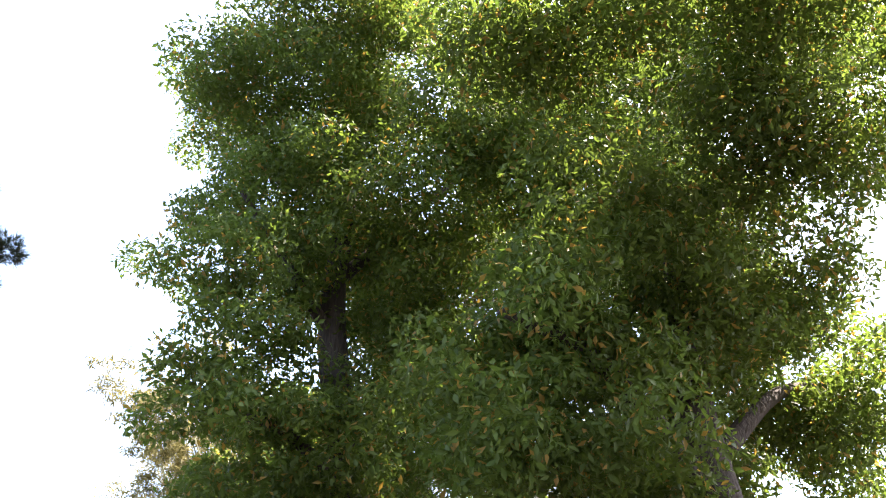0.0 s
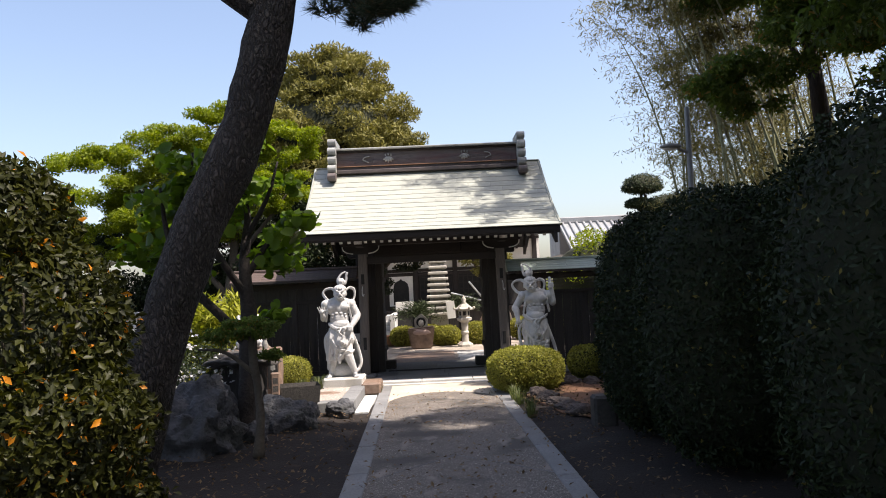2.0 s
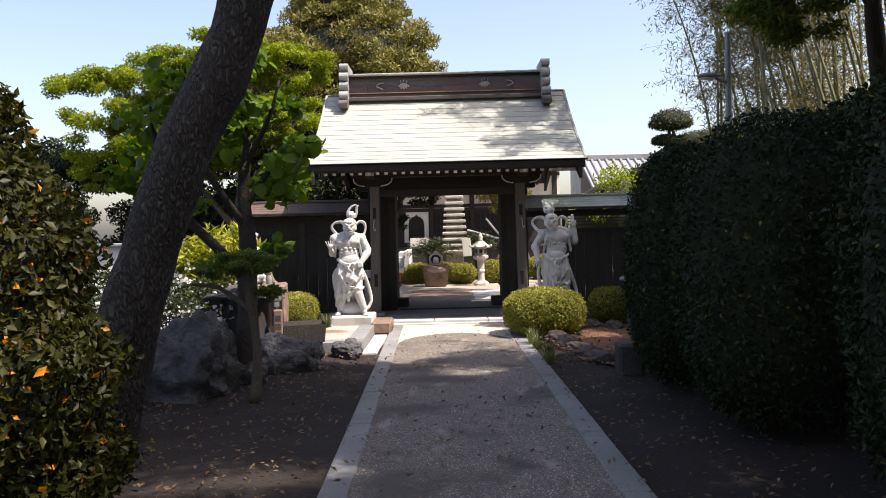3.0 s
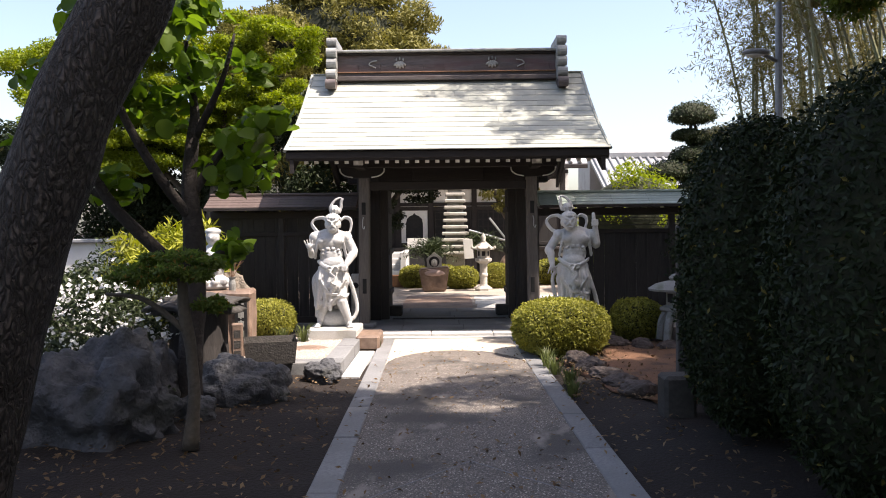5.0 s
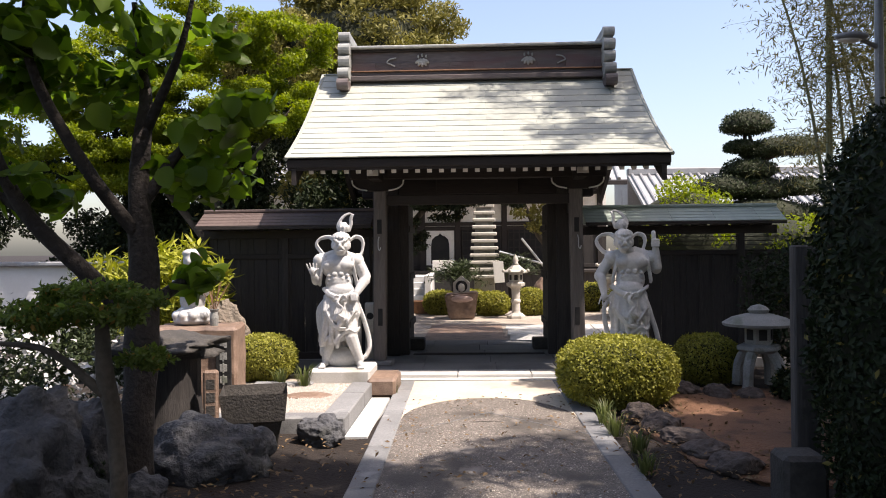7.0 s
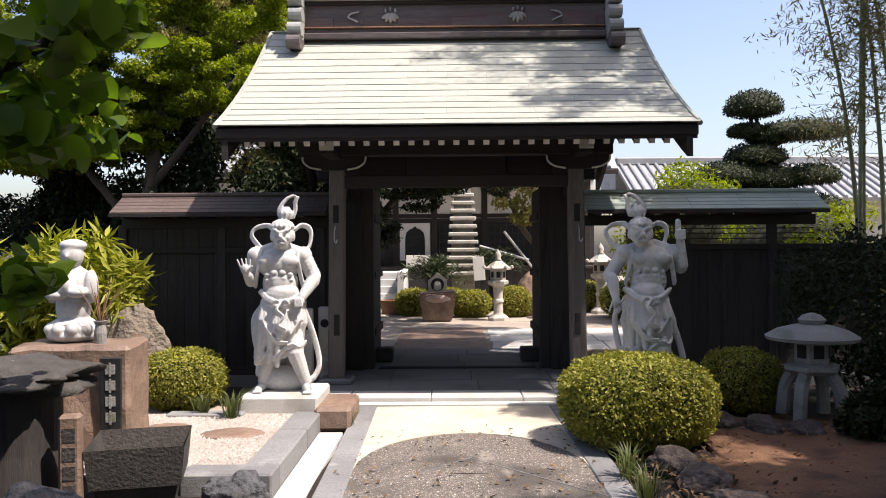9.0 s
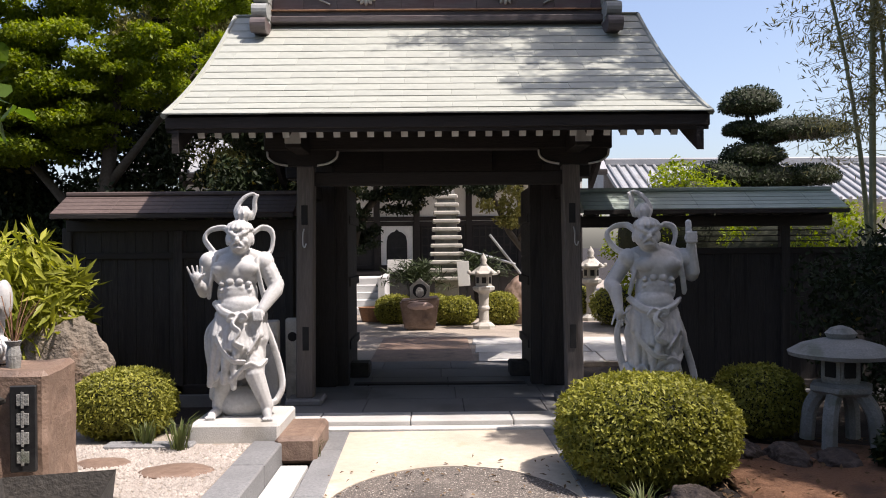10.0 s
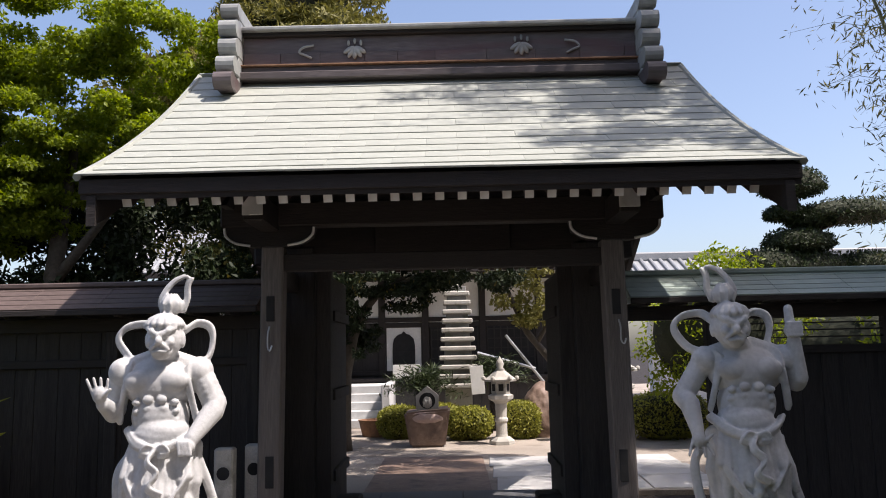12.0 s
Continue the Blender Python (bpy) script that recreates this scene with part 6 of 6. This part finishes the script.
    # grass tufts
    for k, (x, y, z, h) in enumerate(((-2.0, -2.12, 0.13, 0.26), (-2.3, -2.0, 0.13, 0.2), (1.18, -3.55, 0.0, 0.24), (1.2, -4.0, 0.0, 0.22), (1.28, -4.6, 0, 0.2), (-1.02, -1.9, 0.0, 0.14), (1.22, -5.2, 0, 0.18))):
        nr = np.random.default_rng(170 + k)
        n = 60
        a = nr.uniform(0, 6.28, n)
        r = nr.uniform(0, 0.07, n)
        base = np.stack([r * np.cos(a), r * np.sin(a), np.zeros(n)], 1)
        out = np.stack([np.cos(a), np.sin(a), np.zeros(n)], 1) * nr.uniform(0.2, 0.9, n)[:, None]
        s = np.stack([-np.sin(a), np.cos(a), np.zeros(n)], 1) * 0.006
        H = h * nr.uniform(0.6, 1.2, n)[:, None]
        mid = base + out * H * 0.35 + np.array((0, 0, 0.7)) * H
        tip = base + out * H * 0.9 + np.array((0, 0, 0.85)) * H
        v = np.stack([base - s, base + s, mid + s * 0.8, mid - s * 0.8, tip], 1).reshape(-1, 3)
        i = np.arange(n)[:, None] * 5
        f = np.concatenate([i + np.array([[0, 1, 2]]), i + np.array([[0, 2, 3]]), i + np.array([[3, 2, 4]])], 1).reshape(-1, 3)
        ob = fast_mesh("grass_tuft", v, f, L_GRASS)
        ob.matrix_basis = pose(x, y, z)
        tagged(ob, "tuft of long green grass", "grass", group="grass tufts")
    # fallen leaves
    nr = np.random.default_rng(180)
    n = 5200
    x = np.concatenate([nr.uniform(-3.2, -1.0, n // 3), nr.uniform(1.1, 3.6, n // 3), nr.uniform(-0.95, 1.05, n // 6), nr.uniform(1.2, 3.4, n // 4)])
    y = np.concatenate([nr.uniform(-14, -4.2, n // 3), nr.uniform(-14, -1.5, n // 3), nr.uniform(-14, -2, n // 6), nr.uniform(-5.5, -2, n // 4)])
    p = np.stack([x, y, np.where(np.abs(x) < 1.1, 0.016, 0.04)], 1)
    tagged(leaves("fallen_leaves", p, np.tile((0, 0, 1.0), (len(p), 1)), 0.05, LITTER, None, 181, 0.45, 0, 0.35), "scattered dry brown fallen leaves", "leaf litter", kind="stuff")


# ---- courtyard beyond the gate ----
def stone_lantern(at, h, label):
    t = thing("stone_lantern", label, "stone lantern", at, 0, "courtyard lanterns")
    k = h / 1.75
    rows = lambda rr: [(r * k, z * k) for r, z in rr]
    part("base", add_lathe(bmesh.new(), rows([(0.26, 0), (0.26, 0.07), (0.2, 0.12), (0.16, 0.15)]), 6), LANTERN_STONE, t)
    part("shaft", add_lathe(bmesh.new(), rows([(0.13, 0.14), (0.115, 0.2), (0.11, 0.42), (0.135, 0.46), (0.135, 0.5), (0.11, 0.54), (0.12, 0.8), (0.15, 0.85)]), 20), LANTERN_STONE, t)
    part("platform", add_lathe(bmesh.new(), rows([(0.15, 0.84), (0.25, 0.9), (0.26, 0.97), (0.2, 1.0)]), 6), LANTERN_STONE, t)
    part("fire_box", add_lathe(bmesh.new(), rows([(0.18, 1.0), (0.19, 1.02), (0.19, 1.24), (0.18, 1.26)]), 6), LANTERN_STONE, t)
    for i in range(6):
        a = math.radians(60 * i + 30)
        w = part("window", box((-0.05 * k, -0.008, 1.06 * k), (0.05 * k, 0.008, 1.2 * k), 0.003), DARKHOLE, t)
        w.matrix_basis = pose(0.166 * k * math.cos(a), 0.166 * k * math.sin(a), 0, 0, 0, math.degrees(a) + 90)
    roof = part("roof", add_lathe(bmesh.new(), rows([(0.33, 1.25), (0.34, 1.29), (0.24, 1.35), (0.15, 1.43), (0.1, 1.47)]), 6), LANTERN_STONE, t)
    for i in range(6):
        a = math.radians(60 * i)
        part("corner_curl", add_lathe(bmesh.new(), rows([(0.02, 1.27), (0.045, 1.3), (0.04, 1.34), (0.02, 1.36)]), 8, (0.34 * k * math.cos(a), 0.34 * k * math.sin(a), 0)), LANTERN_STONE, roof)
    smooth(part("finial", add_lathe(bmesh.new(), rows([(0.06, 1.46), (0.1, 1.49), (0.06, 1.53), (0.085, 1.6), (0.06, 1.67), (0.02, 1.72), (0.005, 1.76)]), 16), LANTERN_STONE, t))


def build_courtyard():
    # stepped stone pagoda
    t = thing("stone_pagoda", "tall many-tiered pale stone pagoda", "pagoda", (0.19, 10.5, 0.03))
    part("base", box((-0.4, -0.4, 0), (0.4, 0.4, 0.45), 0.03), LANTERN_STONE, t)
    part("body", box((-0.28, -0.28, 0.45), (0.28, 0.28, 0.86), 0.02), LANTERN_STONE, t)
    tiers = 11
    for i in range(tiers):
        z = 0.86 + 0.19 * i
        w = 0.44 - 0.017 * i
        bm = bmesh.new()
        add_box(bm, (-w, -w, z), (w, w, z + 0.095), 0.02)
        part("tier_roof", bm, LANTERN_STONE, t)
        part("tier_neck", box((-w * 0.72, -w * 0.72, z + 0.09), (w * 0.72, w * 0.72, z + 0.195), 0.01), DARK_STONE, t)
    part("finial", add_lathe(bmesh.new(), [(0.1, 2.95), (0.12, 3.0), (0.05, 3.05), (0.07, 3.2), (0.03, 3.4), (0.01, 3.5)], 12), LANTERN_STONE, t)
    stone_lantern((0.90, 7.75, 0.03), 1.5, "pale stone lantern with curled roof corners in the courtyard")
    stone_lantern((3.35, 9.3, 0.03), 1.62, "pale stone lantern seen beside the gate post")
    # pink stone trough with carved relief, and its niche figure as a plain slab
    t = thing("carved_stone_trough", "pinkish carved stone trough with a small upright relief slab", "stone trough", (-0.38, 7.75, 0.03))
    bm = bmesh.new()
    bmesh.ops.create_cone(bm, cap_ends=True, segments=4, radius1=0.42, radius2=0.56, depth=0.62, matrix=pose(0, 0, 0.31, 0, 0, 45))
    bmesh.ops.bevel(bm, geom=bm.edges[:], offset=0.04, segments=2, affect="EDGES")
    for v in bm.verts:
        if v.co.z > 0.5:
            v.co.z += 0.08 * v.co.x
    part("trough", bm, BROWN_STONE, t)
    part("front_slope", blob(bmesh.new(), (0, -0.28, 0.5), (0.36, 0.14, 0.12), 3, 0.08, 2, 1), PINK_STONE, t)
    bm = bmesh.new()
    pts = [(-0.19, 0.58), (0.19, 0.58), (0.2, 0.85), (0.0, 1.02), (-0.2, 0.85)]
    a = [bm.verts.new((x, -0.1, z)) for x, z in pts]
    b = [bm.verts.new((x, 0.08, z)) for x, z in pts]
    bm.faces.new(a)
    bm.faces.new(b[::-1])
    for i in range(5):
        j = (i + 1) % 5
        bm.faces.new((a[j], a[i], b[i], b[j]))
    bmesh.ops.recalc_face_normals(bm, faces=bm.faces[:])
    sl = part("relief_slab", bm, LANTERN_STONE, t)
    part("niche", add_tube(bmesh.new(), [(0, -0.108, 0.77), (0, -0.09, 0.77)], [0.14], 16), DARKHOLE, sl)
    part("relief", blob(bmesh.new(), (0, -0.11, 0.74), (0.08, 0.03, 0.1), 3, 0.2, 3, 2), LANTERN_STONE, sl)
    # rusty planting trough
    t = thing("rusty_planter", "rust-brown oval planting trough on the gravel", "planter", (-1.35, 9.5, 0.03))
    bm = add_lathe(bmesh.new(), [(0.3, 0), (0.36, 0.3), (0.38, 0.32), (0.34, 0.32), (0.32, 0.25)], 24)
    bm.transform(Matrix.Diagonal((1.2, 0.8, 1, 1)))
    part("bowl", bm, CLAY, t)
    rock((1.75, 8.9, 0.4), (0.42, 0.38, 0.62), 40.0, "tall rounded brown courtyard boulder", BROWN_STONE, 0.14, 1.0)
    t = thing("stone_table", "small dark stone table beside the boulder", "stone table", (2.0, 8.2, 0.03))
    part("top", box((-0.2, -0.2, 0.42), (0.2, 0.2, 0.48), 0.01), DARK_STONE, t)
    part("leg", box((-0.09, -0.09, 0), (0.09, 0.09, 0.43), 0.01), DARK_STONE, t)
    for i, (x, y, a, c, s) in enumerate(((0.35, 8.6, 0.42, 0.29, 1), (1.3, 8.6, 0.36, 0.33, 2), (-0.95, 9.0, 0.4, 0.3, 3), (-0.2, 9.4, 0.45, 0.3, 4), (3.9, 8.2, 0.75, 0.4, 5), (3.0, 9.9, 0.6, 0.36, 6))):
        clipped_bush("courtyard_bush", (x, y, 0.03), (a, a * 0.8, c), 6000, 0.06, L_BUSH, "clipped light green bush in the courtyard", "bush", 210 + i, "courtyard bushes")
    # spiky palm-like plant before the pagoda
    for x, y, z, n, s in ((-0.55, 9.8, 0.75, 80, 1), (0.95, 10.2, 0.9, 60, 2)):
        t = thing("cycad", "dark green cycad with stiff arching fronds", "cycad", (x, y, 0.03))
        part("stem", add_lathe(bmesh.new(), [(0.14, 0), (0.13, z), (0.08, z + 0.15)], 10), BARK, t)
        rg = random.Random(s)
        P, O = [], []
        for k in range(n):
            a, el = rg.uniform(0, 6.28), rg.uniform(0.2, 1.3)
            for q in np.linspace(0.12, 0.85, 16):
                P.append((math.cos(a) * math.cos(el) * q, math.sin(a) * math.cos(el) * q, z + 0.1 + math.sin(el) * q - 0.45 * q * q))
                O.append((0, 0, 1))
        leaves("fronds", np.array(P), np.array(O, float), 0.2, L_PODO, t, 220 + s, 0.14, 0.2, 0.5)
    # white notice on a post
    t = thing("notice_sign", "small white notice board leaning on a black post", "sign", (0.62, 9.3, 0.03), 0)
    b = part("board", box((-0.13, -0.015, 0.78), (0.13, 0.015, 1.32), 0.004), PLASTER, t, "blank white board")
    b.matrix_basis = pose(0, 0, 0, 0, -4, 0)
    part("post", box((-0.015, 0.016, 0), (0.015, 0.04, 1.2)), BLACK_METAL, t)
    # the overhanging dark tree, seen under the lintel; hidden front clumps added to shade the yard
    tree("courtyard_tree", "dark evergreen tree overhanging the courtyard", [(-1.75, 7.2, 0, 0.12), (-1.7, 7.2, 1.5, 0.1), (-1.2, 7.2, 2.6, 0.07), (0.2, 7.2, 3.1, 0.03)], [[(-1.4, 7.2, 2.3, 0.05), (-2.2, 7.1, 3.0, 0.03)]],
         [(-1.3, 7.2, 2.9, 0.9, 0.8, 0.4), (-0.3, 7.2, 3.0, 0.9, 0.8, 0.4), (0.6, 7.3, 3.0, 0.8, 0.8, 0.38), (-1.7, 7.2, 2.3, 0.45, 0.5, 0.4), (0.0, 7.3, 3.5, 1.5, 1.0, 0.5), (-1.5, 7.2, 1.9, 0.35, 0.4, 0.35), (-0.6, 7.1, 2.6, 0.5, 0.5, 0.3), (0.7, 5.6, 3.6, 1.3, 1.0, 0.4), (1.9, 5.0, 3.8, 1.2, 1.0, 0.4), (0.4, 4.4, 3.7, 1.0, 0.8, 0.35)], 46000, 0.085, L_HEDGE, TWIG, 230, 24, 0.26)
    t, o = tree("courtyard_pine", "twisted courtyard pine with brownish needles", [(2.7, 10.8, 0, 0.11), (2.3, 10.8, 1.2, 0.09), (1.7, 10.8, 2.0, 0.07), (1.3, 10.8, 2.9, 0.04)], [[(1.9, 10.8, 1.8, 0.05), (2.4, 10.7, 2.6, 0.03)]],
                [(1.35, 10.6, 2.9, 0.6, 0.5, 0.4), (1.9, 10.7, 2.3, 0.5, 0.5, 0.3), (1.5, 10.6, 3.4, 0.6, 0.6, 0.4), (2.3, 10.6, 2.8, 0.5, 0.5, 0.35)], 4200, 0.11, L_CONIFER, TWIG, 234, 20, 0.3)
    for (x0, z0), (x1, z1) in (((1.2, 1.95), (2.4, 0.4)), ((0.6, 1.6), (1.8, 1.25))):
        ob = part("support_pole", add_tube(bmesh.new(), [(x0, 10.4, z0), (x1, 10.4, z1)], [0.03], 8), STEEL)
        tagged(ob, "pale support pole propping the pine", "support pole", group="pine support poles")
    # paving that crosses the courtyard
    pv = thing("courtyard_paving", "pale stone paving crossing the gravel", "paving", kind="structure")
    for i in range(9):
        ob = part("paving_slab", box((0, 0, -0.02), (0.88, 0.95, 0.045), 0.008), GRANITE, pv)
        ob.matrix_basis = pose(0.55 + 0.9 * (i % 3), 3.05 + 1.0 * (i // 3), 0, 0, 0, -3)
    part("brown_walk", box((-1.0, 2.97, -0.02), (0.5, 6.2, 0.04), 0.006), BROWN_STONE, pv)


def build_temple():
    """The hall behind the courtyard: raised floor, white panels, dark frame, tiled roof."""
    h = thing("temple_hall", "temple hall with white plaster, dark timber and a grey tiled roof", "temple building", kind="")
    y = 15.0
    part("wall", box((-7.5, y, 2.42), (4.2, y + 0.25, 4.6)), PLASTER, h)
    part("lower_wall", box((-7.5, y, 0.03), (4.2, y + 0.25, 2.42)), WOOD, h, "dark boarded lower wall")
    part("white_bay", box((-1.66, y - 0.012, 1.14), (-0.74, y, 2.3), 0.003), PLASTER, h, "white plaster bay round the window")
    part("floor_base", box((-7.5, y - 0.9, 0.03), (4.2, y - 0.01, 0.95), 0.02), WOOD, h, "dark raised veranda")
    part("veranda_edge", box((-7.5, y - 1.0, 0.9), (4.2, y - 0.02, 1.0), 0.02), BEAM, h)
    for x in (-7.4, -5.85, -4.3, -2.75, -1.78, -0.62, 0.9, 2.4, 4.0):
        part("pillar", box((x - 0.09, y - 0.06, 0.95), (x + 0.09, y + 0.02, 4.4), 0.01), BEAM, h)
    for z in (1.1, 2.35, 2.5, 3.6):
        part("rail_beam", box((-7.5, y - 0.045, z - 0.06), (4.2, y + 0.01, z + 0.06), 0.008), BEAM, h)
    # lattice doors
    for x in (-3.5, -5.05, 0.15, 1.65):
        d = part("lattice_door", box((x - 0.62, y - 0.03, 1.16), (x + 0.62, y - 0.012, 2.29), 0.006), DARKHOLE, h, "dark lattice door")
        for i in range(8):
            part("lattice_bar", box((x - 0.62 + 0.177 * i - 0.014, y - 0.05, 1.16), (x - 0.62 + 0.177 * i + 0.014, y - 0.03, 2.29)), WOOD, d)
        for i in range(5):
            part("lattice_bar", box((x - 0.62, y - 0.052, 1.2 + 0.25 * i), (x + 0.62, y - 0.032, 1.23 + 0.25 * i)), WOOD, d)
    # bell-shaped window in the white bay
    w = part("bell_window", box((-1.2 - 0.3, y - 0.035, 1.2), (-1.2 + 0.3, y - 0.015, 1.66), 0.01), DARKHOLE, h, "dark bell-shaped window")
    bm = bmesh.new()
    prof = [(-0.38, 1.66), (-0.37, 1.85), (-0.33, 2.0), (-0.2, 2.1), (-0.08, 2.13), (0, 2.2), (0.08, 2.13), (0.2, 2.1), (0.33, 2.0), (0.37, 1.85), (0.38, 1.66)]
    a = [bm.verts.new((-1.2 + 0.79 * x, y - 0.035, z)) for x, z in prof]
    b = [bm.verts.new((-1.2 + 0.79 * x, y - 0.015, z)) for x, z in prof]
    bm.faces.new(a)
    bm.faces.new(b[::-1])
    for i in range(len(prof)):
        j = (i + 1) % len(prof)
        bm.faces.new((a[j], a[i], b[i], b[j]))
    bmesh.ops.recalc_face_normals(bm, faces=bm.faces[:])
    part("arch", bm, DARKHOLE, w)
    # roof with tile ribs
    slope = math.degrees(math.atan2(2.6, 4.2))
    rf = part("roof", box((0, 0, -0.12), (13.0, 5.0, 0.0)), TILE, h, "grey tiled roof")
    rf.matrix_basis = pose(-8.4, y - 1.6, 3.75, slope)
    rib = add_tube(bmesh.new(), [(0, 0, 0.03), (0, 5.0, 0.03)], [0.06], 8)
    rm = bpy.data.meshes.new("tile_rib")
    rib.to_mesh(rm)
    rib.free()
    rm.materials.append(TILE)
    for i in range(43):
        share("tile_rib", rm, rf, pose(0.15 + 0.3 * i, 0, 0))
    part("eave_beam", box((-8.4, y - 1.65, 3.6), (4.6, y - 1.5, 3.72), 0.01), BEAM, h)
    # pale steps
    st = thing("entrance_steps", "broad pale concrete steps up to the hall", "steps", kind="structure")
    for i in range(5):
        part("step", box((-4.2, 11.2 + 0.32 * i, 0.03), (-1.5, 14.1, 0.2 + 0.17 * i), 0.01), CONCRETE, st)
    part("side_wall", box((-1.49, 11.3, 0.03), (-1.31, 14.1, 0.95), 0.015), CONCRETE, st)
    ob = thing("white_banner_box", "white panel on a dark stand before the hall", "panel", (-0.98, 12.6, 0.03))
    part("panel", box((-0.35, -0.02, 0.98), (0.3, 0.02, 1.32), 0.006), PLASTER, ob)
    part("stand", box((-0.3, 0.02, 0.0), (0.25, 0.06, 1.0), 0.006), BLACK_METAL, ob)
    # long roof to the right
    b = thing("long_building", "long low building with a grey tiled roof", "building")
    part("wall", box((6.0, 17.5, 0.0), (22, 18, 3.2)), PLASTER, b)
    rf = part("roof", box((0, 0, -0.12), (17, 3.4, 0.0)), TILE, b, "grey tiled roof")
    rf.matrix_basis = pose(5.6, 15.6, 3.0, 24)
    rib = add_tube(bmesh.new(), [(0, 0, 0.03), (0, 3.4, 0.03)], [0.06], 8)
    rm = bpy.data.meshes.new("tile_rib")
    rib.to_mesh(rm)
    rib.free()
    rm.materials.append(TILE)
    for i in range(56):
        share("tile_rib", rm, rf, pose(0.15 + 0.3 * i, 0, 0))
    part("roof_ridge", box((5.6, 18.55, 4.33), (22.6, 18.9, 4.6), 0.04), TILE, b)
    part("back_roof", box((5.6, 18.7, 3.0), (22.6, 21.5, 4.3)), TILE, b)
    # pale building to the left of the garden
    b = thing("boundary_wall", "pale plaster boundary wall with a tiled coping", "wall")
    part("wall", box((-15, 2.6, 0.0), (-4.75, 2.85, 1.45)), PLASTER, b)
    part("band", box((-15, 2.57, 0.0), (-4.75, 2.6, 0.45), 0.01), CONCRETE, b)
    part("coping", box((-15.1, 2.5, 1.45), (-4.7, 2.95, 1.53), 0.02), TILE, b)


def build_street_lamp():
    t = thing("street_lamp", "grey street lamp pole with a small arm", "street lamp", (4.72, -1.6, 0))
    part("pole", add_tube(bmesh.new(), [(0, 0, 0), (0, 0, 3), (0, 0, 4.82)], [0.06, 0.055, 0.045], 12), POLE, t)
    bm = bmesh.new()
    add_tube(bm, [(0, 0, 3.98), (-0.18, -0.05, 4.05), (-0.3, -0.08, 4.09)], [0.03, 0.028, 0.025], 8)
    part("arm", bm, POLE, t)
    hd = part("lamp_head", blob(bmesh.new(), (-0.36, -0.1, 4.1), (0.2, 0.09, 0.055), 3), POLE, t)
    part("lens", blob(bmesh.new(), (-0.38, -0.1, 4.065), (0.14, 0.07, 0.04), 3), PLASTER, hd)


build_ground()
build_path()
build_platform()
build_gate()
build_fences()
build_statues()
build_bushes()
build_trees()
build_cloud_pine()
build_bamboo()
build_garden()
build_courtyard()
build_temple()
build_street_lamp()
